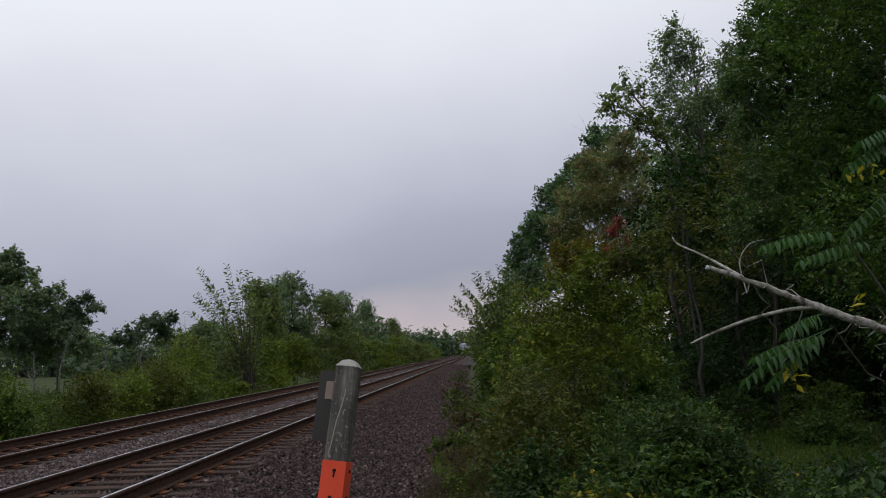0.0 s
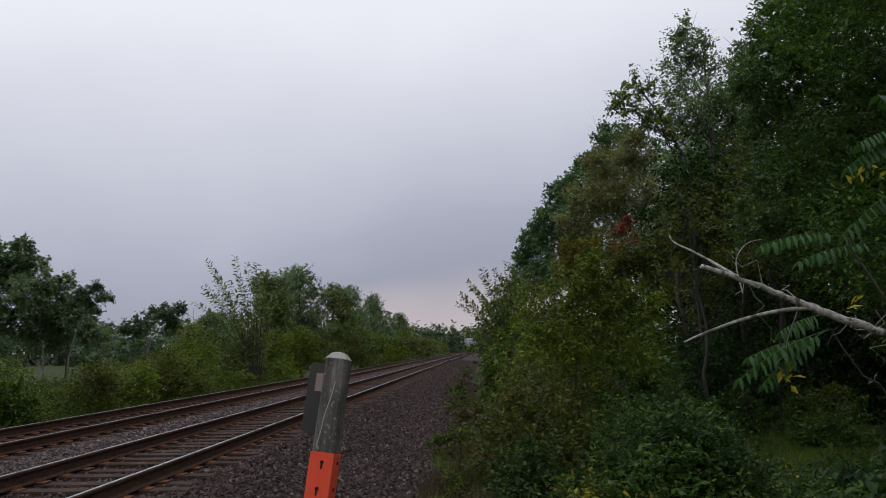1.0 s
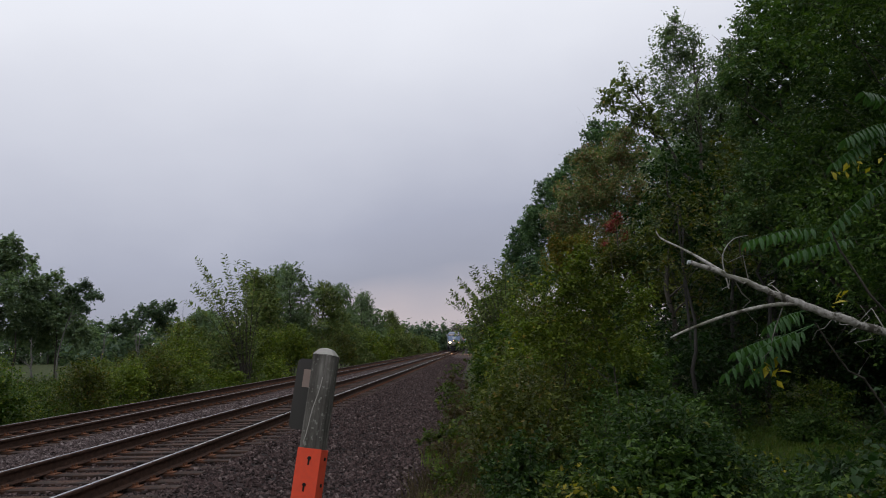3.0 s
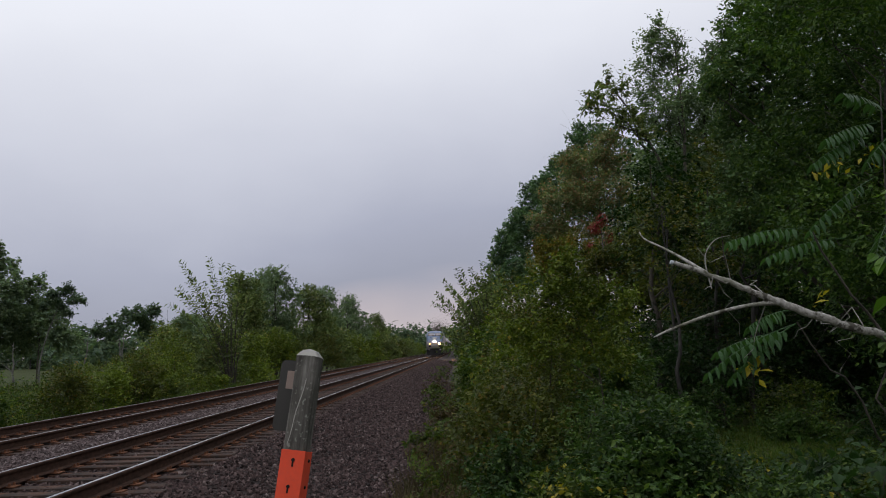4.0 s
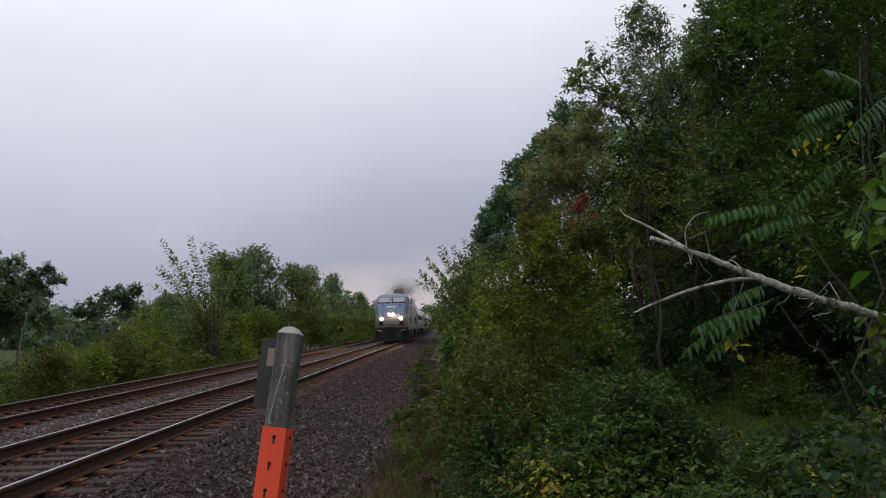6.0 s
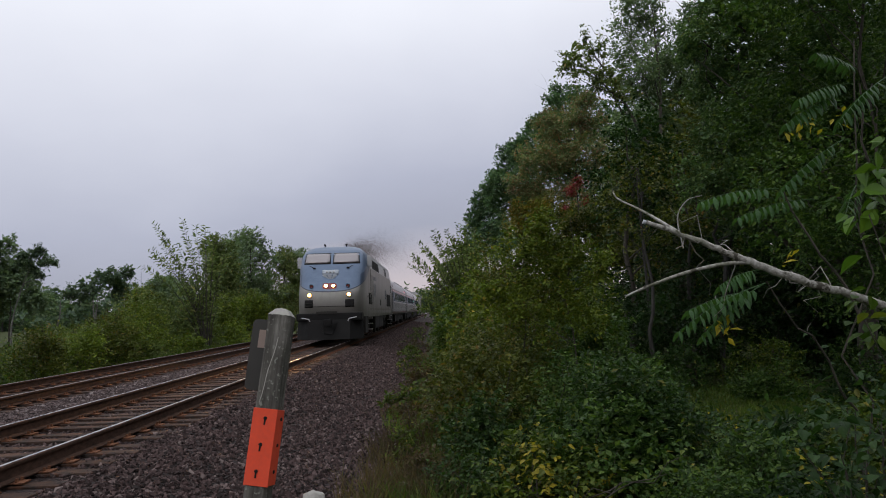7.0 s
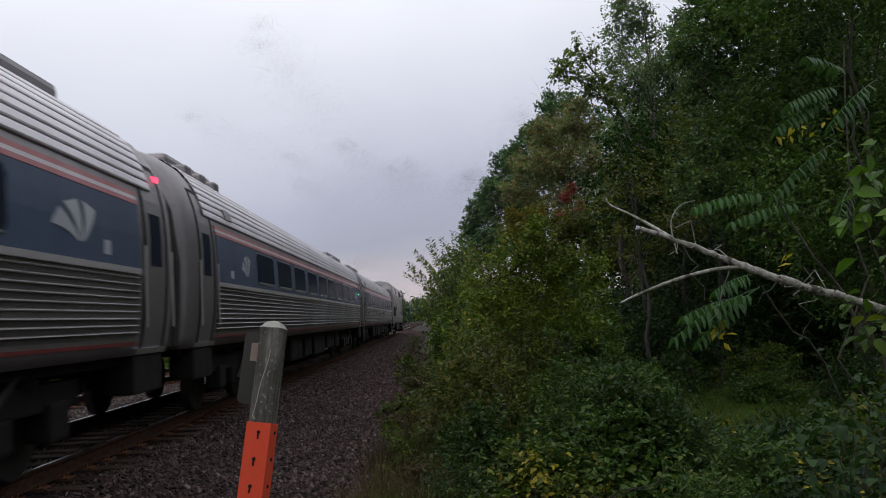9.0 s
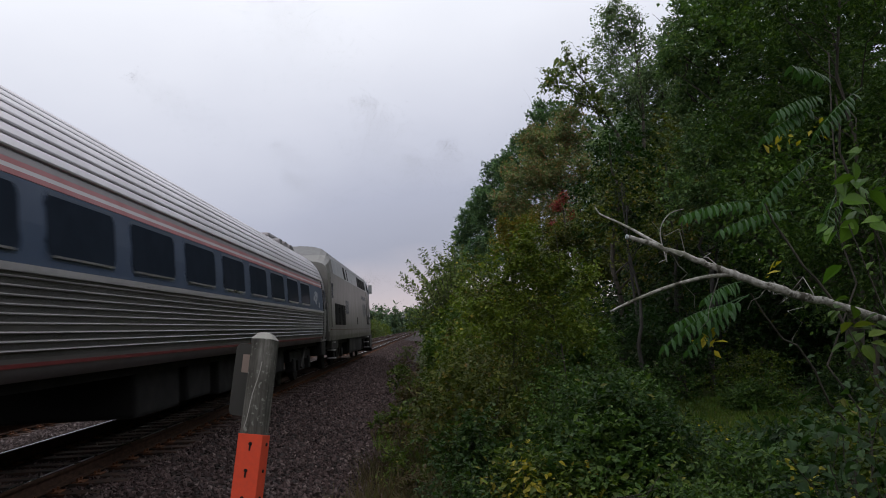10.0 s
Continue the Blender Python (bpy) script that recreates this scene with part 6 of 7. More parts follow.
def marker_post():
    thing = new("marker_post")
    lean = Matrix.Translation((-0.918, 3.34, -0.47)) @ Euler((-math.atan2(0.23, 1.80), math.atan2(0.228, 1.80), 0)).to_matrix().to_4x4() @ Euler((0, 0, radians(-7))).to_matrix().to_4x4()
    thing.matrix_world = lean
    tagged(thing, "leaning weathered timber marker post with an orange band", "marker post")
    w, H = 0.049, 1.80
    bm = bmesh.new()
    rng = random.Random(3)
    rings = []
    for i in range(19):
        z = -0.1 + (H + 0.1) * i / 18
        c = 0.010
        pts = [(-w + c, -w), (w - c, -w), (w, -w + c), (w, w - c), (w - c, w), (-w + c, w), (-w, w - c), (-w, -w + c)]
        rings.append([bm.verts.new((x + rng.uniform(-.0012, .0012), y + rng.uniform(-.0012, .0012), z)) for x, y in pts])
    for a, b in zip(rings, rings[1:]):
        for i in range(8):
            bm.faces.new((a[i], a[(i + 1) % 8], b[(i + 1) % 8], b[i]))
    bm.faces.new(rings[0][::-1])
    part("shaft", bm, POST, thing)
    bm = bmesh.new()
    base = [bm.verts.new((x * 1.0, y * 1.0, H - 0.002)) for x, y in ((-w, -w), (w, -w), (w, w), (-w, w))]
    mid = [bm.verts.new((x * 0.55, y * 0.55, H + 0.026)) for x, y in ((-w, -w), (w, -w), (w, w), (-w, w))]
    tip = bm.verts.new((-0.004, 0.003, H + 0.034))
    for i in range(4):
        j = (i + 1) % 4
        bm.faces.new((base[i], base[j], mid[j], mid[i]))
        bm.faces.new((mid[i], mid[j], tip))
    bm.faces.new(base[::-1])
    part("top", bm, POST_TOP, thing, "bleached pyramid-cut top")
    # band folded round two faces
    z0, z1 = 1.075, 1.395
    bm = bmesh.new()
    box(bm, -w - 0.002, w + 0.006, -w - 0.006, -w + 0.002, z0, z1, 0.0015)
    box(bm, w - 0.002, w + 0.006, -w + 0.002, w, z0 + 0.004, z1 - 0.002, 0.0015)
    band = part("orange_band", bm, ORANGE, thing, "orange sheet band, scuffed")
    for z, x in ((1.355, 0.006), (1.245, 0.0), (1.135, -0.002)):
        bm = bmesh.new()
        rod(bm, (x, -w - 0.003, z), (x, -w - 0.0115, z), 0.0085, 0.007, 10)
        box(bm, x - 0.004, x + 0.003, -w - 0.0085, -w - 0.004, z - 0.028, z - 0.004)
        part("bolt", bm, BLACK, band, "rusty bolt with a run of rust")
        bm = bmesh.new()
        rod(bm, (w + 0.004, x, z), (w + 0.011, x, z), 0.008, 0.007, 10)
        part("bolt", bm, BLACK, band)
    # crack down the front
    bm = bmesh.new()
    prev = None
    for i in range(9):
        v = i / 8
        x = 0.012 - 0.045 * v + 0.0025 * math.sin(v * 9)
        r = [bm.verts.new((x + d, -w - 0.0012, 1.70 - 0.28 * v)) for d in (-0.0018, 0.0018)]
        if prev:
            bm.faces.new((prev[0], prev[1], r[1], r[0]))
        prev = r
    part("split", bm, POST_TOP, thing, "pale split in the wood")
    # small plate fixed behind, rounded corners
    bm = bmesh.new()
    pts = []
    for cx, cz, a0 in ((0.055, 0.115, 0), (-0.055, 0.115, 90), (-0.055, -0.155, 180), (0.055, -0.155, 270)):
        for k in range(5):
            a = radians(a0 + k * 22.5)
            pts.append((cx + 0.022 * math.cos(a), cz + 0.022 * math.sin(a)))
    f = [[bm.verts.new((x - 0.068, y, z + 1.645)) for x, z in pts] for y in (w + 0.004, w + 0.022)]
    n = len(pts)
    bm.faces.new(f[0][::-1])
    bm.faces.new(f[1])
    for i in range(n):
        bm.faces.new((f[0][i], f[0][(i + 1) % n], f[1][(i + 1) % n], f[1][i]))
    bmesh.ops.recalc_face_normals(bm, faces=bm.faces)
    plate = part("plate", bm, PLATE_GREY, thing, "grey plate with rounded corners")
    bm = bmesh.new()
    box(bm, -0.110, -0.076, w + 0.001, w + 0.005, 1.655, 1.735)
    part("label_patch", bm, LABEL_PALE, plate, "small faded label")
    return thing


marker_post()


# ---- fallen birch limb and fronds ----
def birch_limb():
    rng = np.random.default_rng(44)
    thing = tagged(new("fallen_birch"), "fallen pale birch limb lying across the undergrowth", "fallen tree")
    main = smooth_path([(1.115, 4.27, 1.745, 0.011), (1.27, 4.27, 1.69, 0.014), (1.48, 4.27, 1.60, 0.017), (1.66, 4.27, 1.52, 0.021), (1.95, 4.29, 1.41, 0.022), (2.28, 4.34, 1.31, 0.022),
                        (2.9, 4.5, 1.12, 0.024), (3.9, 4.9, 0.75, 0.032), (5.2, 5.4, 0.15, 0.042), (6.3, 5.8, -0.50, 0.05)], 60)
    main[:, :3] += rng.normal(0, 0.003, (60, 3))
    main[:, 3] *= 1 + 0.06 * rng.normal(0, 1, 60)
    V, F = tubes([main], 12)
    quick_mesh("trunk", V, F, BIRCH, thing, smooth=True)
    bm = bmesh.new()
    rod(bm, (1.108, 4.27, 1.748), (1.122, 4.27, 1.743), 0.012, 0.012, 12)
    part("broken_end", bm, LOGO_WHITE, thing, "pale broken end")
    side = smooth_path([(0.98, 4.20, 1.35, 0.004), (1.08, 4.22, 1.39, 0.007), (1.29, 4.24, 1.46, 0.009), (1.5, 4.25, 1.505, 0.010), (1.68, 4.27, 1.515, 0.013)], 24)
    V, F = tubes([side], 8)
    quick_mesh("side_branch", V, F, BIRCH, thing, smooth=True)
    tip = smooth_path([(1.05, 4.72, 1.99, 0.003), (1.07, 4.68, 1.93, 0.005), (1.14, 4.55, 1.86, 0.006), (1.20, 4.42, 1.79, 0.008), (1.30, 4.28, 1.685, 0.010)], 20)
    V, F = tubes([tip], 6)
    quick_mesh("side_branch", V, F, BIRCH, thing, smooth=True)
    P = []
    for i in range(10):
        j = rng.integers(8, 44)
        a = main[j, :3]
        e = a + np.array([rng.normal(-0.05, 0.12), rng.normal(0.1, 0.15), rng.uniform(-0.35, 0.25)])
        P.append(bend(rng, a, e, 0.004, 0.0012, 6, 0.12))
    # arching dead twig
    P.append(smooth_path([(1.42, 4.6, 1.62, 0.004), (1.40, 4.62, 1.80, 0.004), (1.46, 4.62, 1.90, 0.003), (1.56, 4.65, 1.93, 0.002)], 14))
    V, F = tubes(P, 5)
    tagged(quick_mesh("dead_twig", V, F, PALE_BARK, thing, "thin bare dead twigs", True), kind="stuff")


birch_limb()


def frond(rng, a, b, parent, pairs=11, size=0.085, material=None, sag=0.05, joined=None):
    """A feathered leaf: a thin stalk with paired hanging leaflets. joined: lists that collect its verts and faces instead."""
    a, b = np.asarray(a, float), np.asarray(b, float)
    L = np.linalg.norm(b - a)
    s = np.linspace(0, 1, 12)[:, None]
    line = a + (b - a) * s + np.array([0, 0, 1.0]) * (np.sin(s * np.pi) * sag * L)
    stalk_v, stalk_f = tubes([np.hstack([line, (0.004 - 0.003 * s) * size / 0.085])], 5)
    stalk_f = np.concatenate([stalk_f[:, [0, 1, 2]], stalk_f[:, [0, 2, 3]]])
    stalk = None
    if joined is None:
        stalk = quick_mesh("frond", stalk_v, stalk_f, material or FROND, parent)
    else:
        joined.append((stalk_v, stalk_f))
    d = (b - a) / L
    out = np.cross(d, [0, 0, 1.0])
    out /= np.linalg.norm(out)
    F = np.array([t for r in range(4) for k in range(2) for t in ((r * 3 + k, r * 3 + k + 1, r * 3 + k + 4), (r * 3 + k, r * 3 + k + 4, r * 3 + k + 3))])
    for i in range(pairs):
        f = 0.14 + 0.86 * (i + 0.5) / pairs
        c = np.array([np.interp(f, s[:, 0], line[:, k]) for k in range(3)])
        z = size * (0.75 + 0.5 * math.sin(f * 2.9)) * rng.uniform(0.85, 1.15)
        for q in (-1, 1):
            dirn = out * q * rng.uniform(0.35, 0.7) + d * rng.uniform(0.15, 0.4) + np.array([0, 0, -rng.uniform(0.6, 1.0)])
            dirn /= np.linalg.norm(dirn)
            wid = np.cross(dirn, out * q + rng.normal(0, 0.15, 3))
            wid /= np.linalg.norm(wid)
            nrm = np.cross(wid, dirn)
            row = []
            for v, h in ((0, 0.02), (0.25, 0.17), (0.55, 0.15), (0.8, 0.09), (1.0, 0.0)):
                m = c + dirn * z * v + nrm * z * 0.08 * math.sin(v * 3)
                row.append((m - wid * z * h, m + nrm * z * 0.03, m + wid * z * h))
            pts = np.array(row).reshape(-1, 3)
            if joined is None:
                quick_mesh("leaflet", pts, F, material or FROND, stalk)
            else:
                joined.append((pts, F))


def shooting_shrub(name, seed, root, tips, count, leaf, material, label, first=0.35, wide=0.45, thick=0.03):
    """A shrub whose long leafy shoots run from its root to the tips and beside them."""
    rng = np.random.default_rng(seed)
    thing = tagged(new(name), label, "shrub")
    thing.location = root
    for tip in tips:
        tip = np.array(tip) - root
        for k in range(count):
            end = tip if k == 0 else tip * rng.uniform(0.62, 0.97) + rng.normal(0, 0.08, 3) * np.linalg.norm(tip)
            a = np.array([rng.normal(0, 0.15), rng.normal(0, 0.2), 0.0])
            s = np.linspace(0, 1, 14)[:, None]
            bow = np.array([-0.10 * end[0], 0, 0.16 * abs(end[0]) + 0.2])
            line = a + (end - a) * s + bow * np.sin(s * np.pi)
            V, F = tubes([np.hstack([line, thick - thick * 0.85 * s])], 5)
            shoot = quick_mesh("shoot", V, F, BARK, thing, smooth=True)
            m = int(np.linalg.norm(end) * (1 - first) / leaf * 3.4)
            f = np.linspace(first, 1.0, m)
            at = np.stack([np.interp(f, s[:, 0], line[:, i]) for i in range(3)], 1)
            q = np.where(np.arange(m) % 2 == 0, 1.0, -1.0)[:, None]
            d = np.gradient(at, axis=0)
            d /= np.linalg.norm(d, axis=1)[:, None] + 1e-9
            side = np.cross(d, [0, 1.0, 0.2])
            V, F = leaves(rng, at + side * q * leaf * 0.45 + rng.normal(0, leaf * 0.12, (m, 3)), leaf, 0.15, wide, side * q * 1.3 + d * 0.8)
            tagged(quick_mesh("shoot_leaf", V, F, material, shoot), kind="stuff")


shooting_shrub("arching_shrub", 91, (-12.2, 42.5, -1.2), [(-14.8, 42, 6.27), (-13.28, 42, 6.42), (-12.55, 42, 6.09), (-14.92, 42, 4.92), (-13.88, 42, 4.13), (-11.6, 42, 5.39), (-11.0, 42, 4.6), (-14.34, 42, 5.65),
               (-12.97, 42, 5.3), (-12.06, 42, 6.0)], 3, 0.26, PALE_HAZE_GREEN, "shrub with long arching leafy shoots")
shooting_shrub("fanning_shrub", 92, (1.25, 33.0, -0.45), [(-0.99, 33, 3.57), (-0.7, 33, 4.07), (-0.15, 33, 4.35), (0.42, 33, 4.61), (0.94, 33, 4.82), (1.29, 33, 4.39), (-0.8, 33, 3.08), (0.11, 33, 3.92), (0.7, 33, 4.13),
               (1.63, 33, 4.1)], 5, 0.17, PALE_HAZE_GREEN, "young shrub with grey-green shoots fanning out beside the gravel", 0.3, 0.5, 0.02)


def heaven_sapling():
    rng = np.random.default_rng(12)
    thing = tagged(new("feathery_sapling"), "young tree with long feathery green fronds and yellow leaves", "young tree")
    stems = [bend(rng, (2.62, 5.1, -0.5), (2.62, 4.85, 2.9), 0.008, 0.004, 10, 0.02), bend(rng, (2.62, 5.1, 0.6), (1.95, 4.75, 1.42), 0.008, 0.004, 8, 0.03),
             bend(rng, (2.62, 5.0, 1.2), (2.15, 4.92, 2.0), 0.010, 0.005, 7, 0.03), bend(rng, (2.62, 4.9, 1.7), (2.5, 4.6, 2.56), 0.010, 0.005, 7, 0.03)]
    V, F = tubes(stems, 7)
    quick_mesh("trunk", V, F, BARK, thing, smooth=True)
    for a, b in (((2.12, 4.90, 1.99), (1.57, 4.75, 1.90)), ((1.86, 4.60, 1.40), (1.31, 4.45, 1.14)), ((1.92, 4.70, 1.41), (1.47, 4.55, 1.10)), ((1.85, 4.70, 1.36), (1.41, 4.55, 1.26)),
                 ((2.44, 4.60, 2.56), (2.06, 4.45, 2.43)), ((2.40, 4.60, 2.50), (1.98, 4.45, 2.29)), ((2.49, 4.80, 2.27), (2.01, 4.65, 1.93)), ((2.49, 4.30, 2.51), (2.12, 4.15, 2.22)),
                 ((2.48, 5.20, 1.96), (1.90, 5.05, 1.83)), ((2.01, 5.00, 1.50), (1.70, 4.85, 1.40)), ((2.6, 4.8, 2.7), (2.25, 4.6, 2.75)), ((2.6, 4.9, 2.0), (2.3, 4.5, 1.72))):
        frond(rng, a, b, thing)
    at = np.array([(2.36, 5.0, 2.40), (2.30, 5.0, 2.37), (1.60, 4.6, 1.17), (1.63, 4.58, 1.14), (2.5, 4.9, 2.42), (2.12, 4.8, 1.55)])
    at = np.repeat(at, 5, 0) + rng.normal(0, 0.03, (30, 3))
    for p in at:
        V, F = leaves(rng, p[None], 0.075, 0.3, 0.5)
        quick_mesh("yellow_leaf", V, F, YELLOW, thing)


heaven_sapling()


def broad_leaves(name, seed, spots, count, size, material, label, root, category="shrub"):
    """A near plant with large, bent, pointed leaves on stalks."""
    rng = np.random.default_rng(seed)
    thing = tagged(new(name), label, category)
    spots = np.asarray(spots, float)
    for s in spots:
        V, F = tubes([bend(rng, root, s[:3], 0.008, 0.003, 7, 0.05)], 5)
        quick_mesh("stem", V, F, BARK, thing, smooth=True)
    V, F, o = [], [], 0
    for s in spots:
        for _ in range(count):
            c = s[:3] + rng.normal(0, 1, 3) * s[3]
            d = rng.normal(0, 1, 3) * [1, 1, 0.5] + [-0.3, -0.5, -0.35]
            d /= np.linalg.norm(d)
            w = np.cross(d, rng.normal(0, 0.4, 3) + [0, 0, 1])
            w /= np.linalg.norm(w)
            n = np.cross(w, d)
            z = size * rng.uniform(0.6, 1.25)
            for v, h in ((0, 0.03), (0.18, 0.27), (0.42, 0.33), (0.7, 0.20), (1, 0)):
                m = c + d * z * v - n * z * 0.16 * v * v
                V += [m - w * z * h + n * z * 0.10 * h * 3, m, m + w * z * h + n * z * 0.10 * h * 3]
            for r in range(4):
                for k in range(2):
                    p = o + r * 3 + k
                    F += [(p, p + 1, p + 4), (p, p + 4, p + 3)]
            o += 15
    quick_mesh("foliage", np.array(V), np.array(F), material, thing)
    return thing


broad_leaves("leafy_vine", 61, [(2.20, 4.0, 1.98, 0.06), (2.28, 4.0, 1.88, 0.07), (2.15, 3.95, 1.72, 0.07), (2.3, 4.0, 1.7, 0.08)], 9, 0.12, BRIGHT, "vine with large bright green leaves", (2.9, 4.4, -0.5), "vine")
broad_leaves("leafy_vine", 62, [(2.12, 4.0, 1.20, 0.06), (2.28, 4.05, 1.18, 0.08), (2.42, 4.05, 1.27, 0.08), (2.5, 4.1, 1.40, 0.12), (2.55, 4.1, 1.15, 0.12)], 12, 0.09, GREEN, "vine with large green leaves over the limb", (2.8, 4.3, -0.5), "vine")
broad_leaves("tall_weed", 63, [(2.35, 4.6, 0.66, 0.14), (2.6, 4.7, 0.62, 0.16), (2.2, 4.5, 0.46, 0.13), (2.45, 4.5, 0.36, 0.15), (2.75, 4.6, 0.3, 0.2), (2.3, 4.6, 0.15, 0.15), (2.8, 4.8, 0.8, 0.18)], 34, 0.08, DEEP_SHADED, "tall weed with broad dark leaves", (2.5, 4.8, -0.5), "weed")
broad_leaves("tall_weed", 64, [(2.9, 5.8, 0.55, 0.18), (3.2, 6.0, 0.5, 0.2), (2.6, 5.9, 0.25, 0.18), (3.0, 5.6, 0.1, 0.2), (3.5, 6.2, 0.6, 0.2)], 40, 0.07, DEEP_SHADED, "tall weed with broad green leaves", (3.0, 6.0, -0.5), "weed")
broad_leaves("tall_weed", 65, [(0.80, 7.2, -0.03, 0.07), (0.88, 7.2, -0.12, 0.09), (0.76, 7.25, -0.18, 0.09), (0.9, 7.15, -0.24, 0.1)], 18, 0.07, YELLOW, "small plant turned yellow", (0.84, 7.2, -0.5), "weed")
broad_leaves("tall_weed", 66, [(0.35, 7.3, -0.22, 0.12), (0.6, 7.2, -0.25, 0.13), (1.2, 7.2, -0.2, 0.14), (1.55, 7.0, -0.18, 0.15), (1.9, 6.8, -0.1, 0.15), (2.1, 7.0, 0.0, 0.15)], 30, 0.065, SHRUB, "bramble patch with broad leaves", (1.1, 7.2, -0.5), "weed")


def blades(name, seed, spots, per, height, material, label, lean=0.35, wide=0.006):
    """Grass or dry stalks: narrow bent blades."""
    rng = np.random.default_rng(seed)
    pts = []
    for x, y, r in spots:
        q = np.sqrt(rng.random(per)) * r
        a = rng.uniform(0, 2 * np.pi, per)
        pts.append(np.stack([x + np.cos(a) * q, y + np.sin(a) * q], 1))
    p = np.concatenate(pts)
    z = np.array([level(x, y) for x, y in p])
    n = len(p)
    h = height * rng.uniform(0.4, 1.2, n)
    d = rng.normal(0, lean, (n, 2))
    w = rng.normal(0, 1, (n, 2))
    w /= np.linalg.norm(w, axis=1)[:, None]
    base = np.column_stack([p, z - 0.02])
    mid = base + np.column_stack([d * h[:, None] * 0.4, h * 0.6])
    top = base + np.column_stack([d * h[:, None], h])
    W = np.column_stack([w * wide, np.zeros(n)])
    V = np.stack([base - W, base + W, mid + W * 0.8, mid - W * 0.8, top], 1).reshape(-1, 3)
    i = np.arange(n)[:, None] * 5
    F = np.concatenate([i + [0, 1, 2], i + [0, 2, 3], i + [3, 2, 4]], 1).reshape(-1, 3)
    tagged(quick_mesh(name, V, F, material), label, "grass", kind="stuff")


rng1 = random.Random(31)
blades("dry_weeds", 71, [(rng1.uniform(-0.75, 0.25), rng1.uniform(6.5, 16), 0.30) for _ in range(46)], 70, 0.38, DRY, "dry brown weeds along the gravel's edge", 0.45, 0.004)
blades("verge_grass", 72, [(rng1.uniform(-0.6, 1.0), rng1.uniform(6.5, 30), 0.40) for _ in range(70)], 90, 0.28, GRASS, "green grass tufts along the gravel's edge", 0.45, 0.005)
blades("path_grass", 76, [(rng1.uniform(-0.7, 3.0), rng1.uniform(-7, 6), 0.6) for _ in range(60)], 90, 0.16, GRASS, "trodden grass beside the gravel", 0.5, 0.005)
blades("lawn_grass", 73, [(rng1.uniform(3.6, 7.0), rng1.uniform(11.5, 16.5), 0.7) for _ in range(60)], 330, 0.11, GRASS, "short grass in a clearing", 0.4, 0.006)
blades("far_verge_grass", 74, [(rng1.uniform(-14, -10.9), rng1.uniform(16, 60), 0.6) for _ in range(110)], 70, 0.45, GRASS, "rough grass beyond the far track", 0.4, 0.012)
blades("field_grass", 75, [(rng1.uniform(-36, -17), rng1.uniform(32, 66), 1.6) for _ in range(120)], 70, 0.8, MARSH, "tall pale grass of the marshy field", 0.4, 0.03)


def gravel_plants():
    """Small shrubs that creep onto the stones."""
    for i, (x, y, r, h) in enumerate(((-0.25, 8.2, 0.32, 0.42), (-0.45, 9.6, 0.34, 0.46), (-0.3, 11.0, 0.42, 0.70), (-0.55, 13.2, 0.45, 0.75), (-0.5, 17.5, 0.5, 0.9), (-0.7, 22.0, 0.6, 1.0), (-0.8, 28, 0.6, 1.0), (-0.9, 36, 0.8, 1.3))):
        shrub(600 + i, x, y, level(x, y) - 0.02, r, h, 900 if y < 12 else 700, 0.05 if y < 12 else 0.09, SHRUB if i % 2 else DRY, "straggling weed on the edge of the stones", "weed", 7, "weeds on the stones", 0.07, 7, category="weed")


gravel_plants()


def pale_stone(seed, x, y, r, label):
    rng = random.Random(seed)
    bm = bmesh.new()
    bmesh.ops.create_icosphere(bm, subdivisions=2, radius=r)
    for v in bm.verts:
        k = 1 + 0.22 * noise.noise(v.co * (1.4 / r) + Vector((seed, 0, 0)))
        v.co = Vector((v.co.x * k * 1.3, v.co.y * k, v.co.z * k * 0.75))
    o = part("stone", bm, POST_TOP, None)
    o.location = (x, y, level(x, y) + r * 0.35)
    tagged(o, label, "stone", "pale stones")


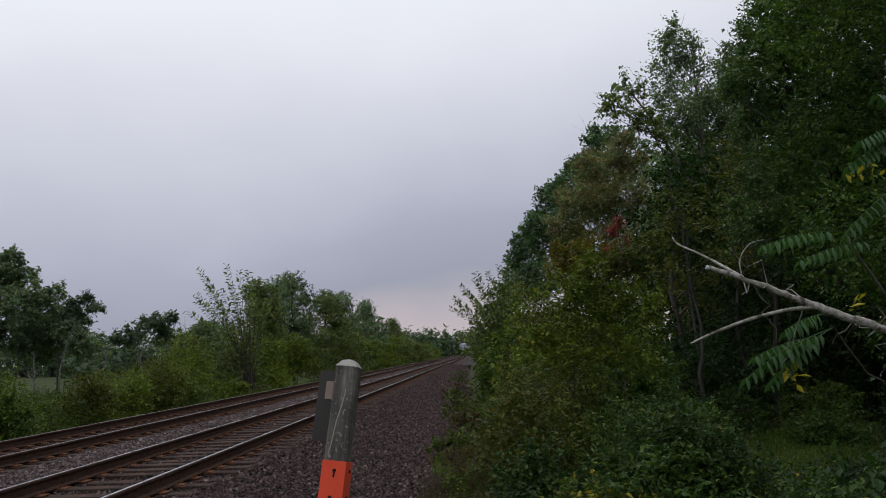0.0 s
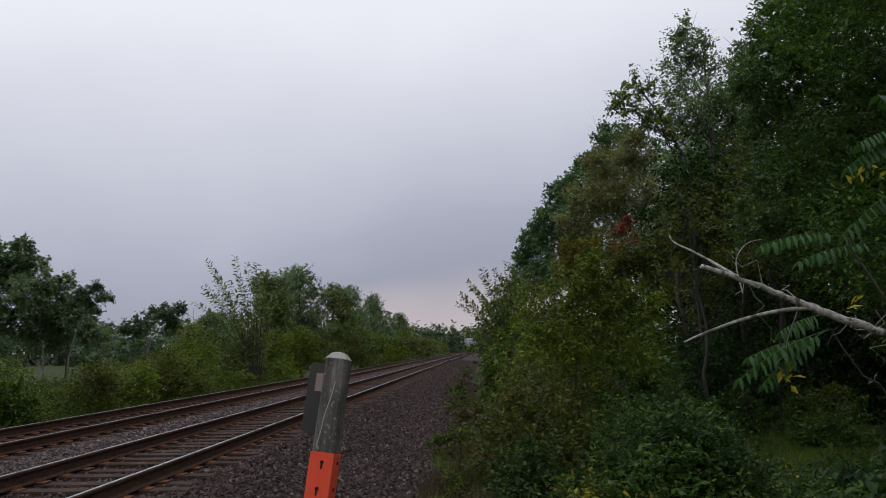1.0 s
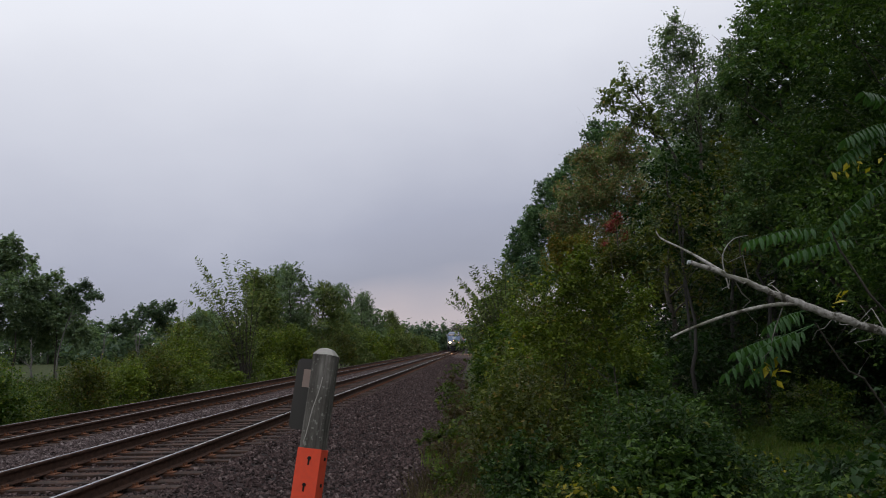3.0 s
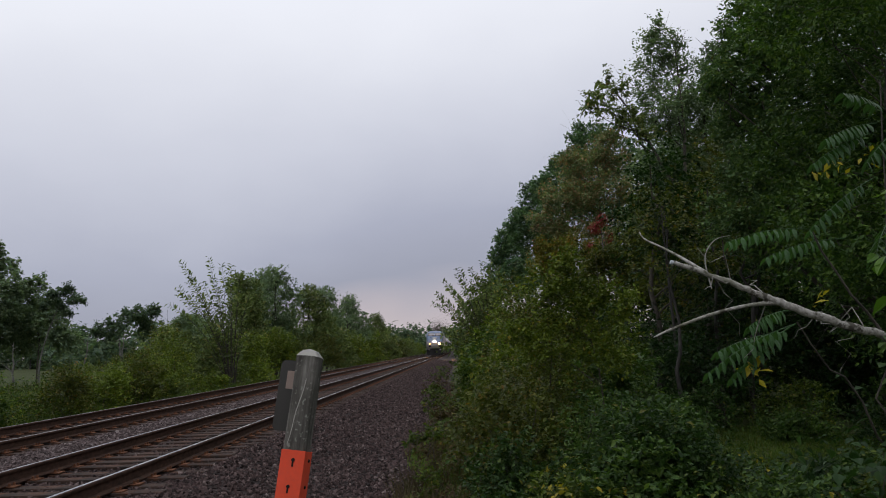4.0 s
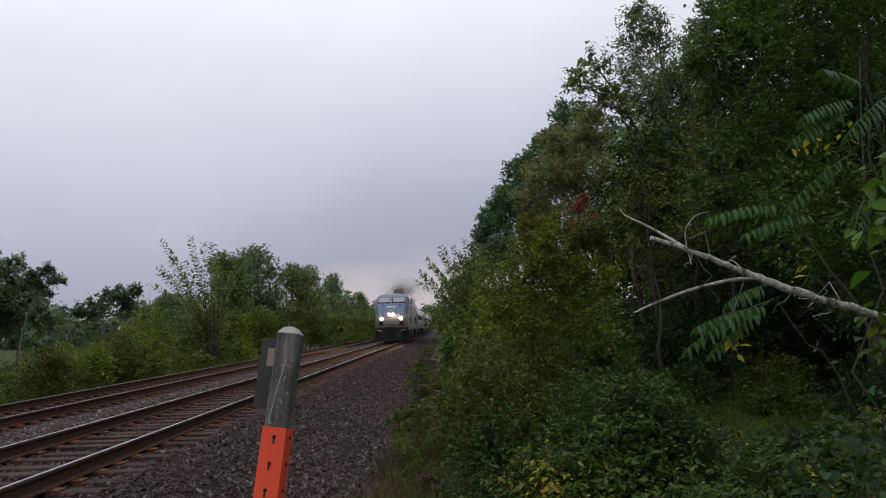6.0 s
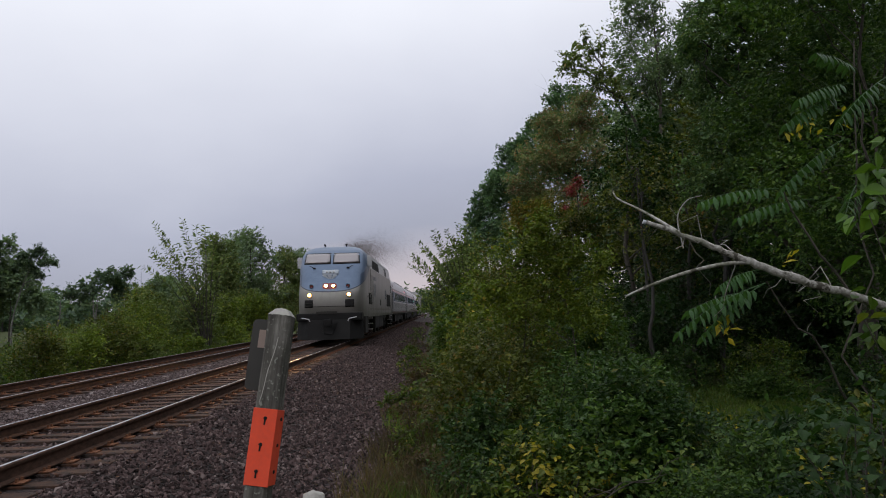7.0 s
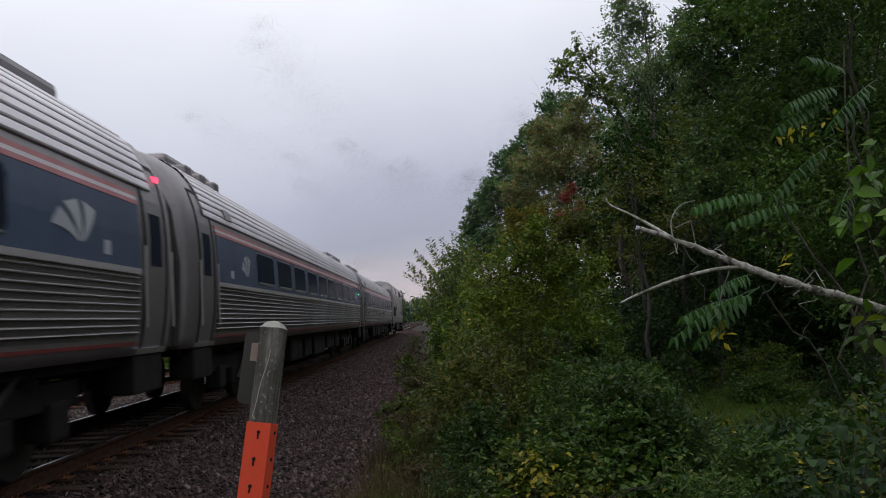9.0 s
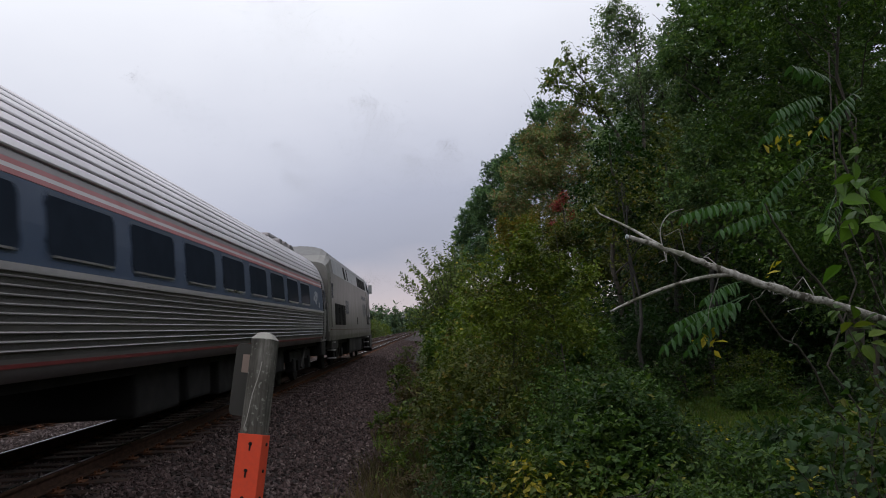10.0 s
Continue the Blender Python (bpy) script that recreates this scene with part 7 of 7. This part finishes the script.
pale_stone(1, -1.23, 7.75, 0.085, "pale rounded stone lying on the gravel")
pale_stone(2, -0.39, 8.4, 0.035, "small white stone among dry weeds")
pale_stone(3, -0.6, 10.8, 0.03, "small white stone on the gravel")


# ---- dead trunks ----
def snag(seed, x, y, top, r):
    rng = np.random.default_rng(seed)
    thing = tagged(new("dead_tree"), "bare pale dead trunk standing in the field", "dead tree", "dead trees in the field")
    z = level(x, y)
    P = [bend(rng, (x, y, z - 0.1), (x + rng.normal(0, 0.4), y, top), r, r * 0.2, 8, 0.015)]
    V, F = tubes(P, 6)
    quick_mesh("trunk", V, F, GREY_BARK, thing, smooth=True)
    B = []
    for _ in range(7):
        f = rng.uniform(0.5, 0.95)
        a = P[0][int(f * 7), :3]
        B.append(bend(rng, a, a + np.array([rng.normal(0, 0.8), rng.normal(0, 0.8), rng.uniform(0.2, 1.0)]), r * 0.3, r * 0.06, 5, 0.06))
    V, F = tubes(B, 5)
    quick_mesh("limb", V, F, GREY_BARK, thing, smooth=True)


for i, (x, y, top, r) in enumerate(((-50, 118, 4.8, 0.16), (-47, 122, 5.2, 0.14), (-53, 125, 4.6, 0.15), (-33.5, 60, 2.6, 0.10), (-17.0, 74, 8.6, 0.09), (-15.5, 80, 8.2, 0.08), (-56, 119, 4.9, 0.14), (-44, 120, 4.4, 0.13))):
    snag(800 + i, x, y, top, r)


def motions():
    for thing, behind, turned in VEH:
        rows = []
        for i in range(21):
            y = FRONT - SPEED * (i * 0.5 - 7.5) + behind
            rows.append((i * 0.5, pose(TRACK_X + 0.06, y, 0, 0, 0, 180 if turned else 0)))
        walk(thing, rows)
    # the smoke rides along, then hangs in the air and drifts
    rows = []
    for i in range(21):
        t = i * 0.5
        rows.append((t, pose(TRACK_X + 0.06, FRONT - SPEED * (min(t, 7.5) - 7.5) - 3.0 * max(0.0, t - 7.5), 0)))
    walk(smoke, rows)
    for wisp, way in WISPS:
        walk(wisp, [(i * 0.5, pose(*(way * max(0.0, i * 0.5 - 7.5)))) for i in range(21)])


motions()
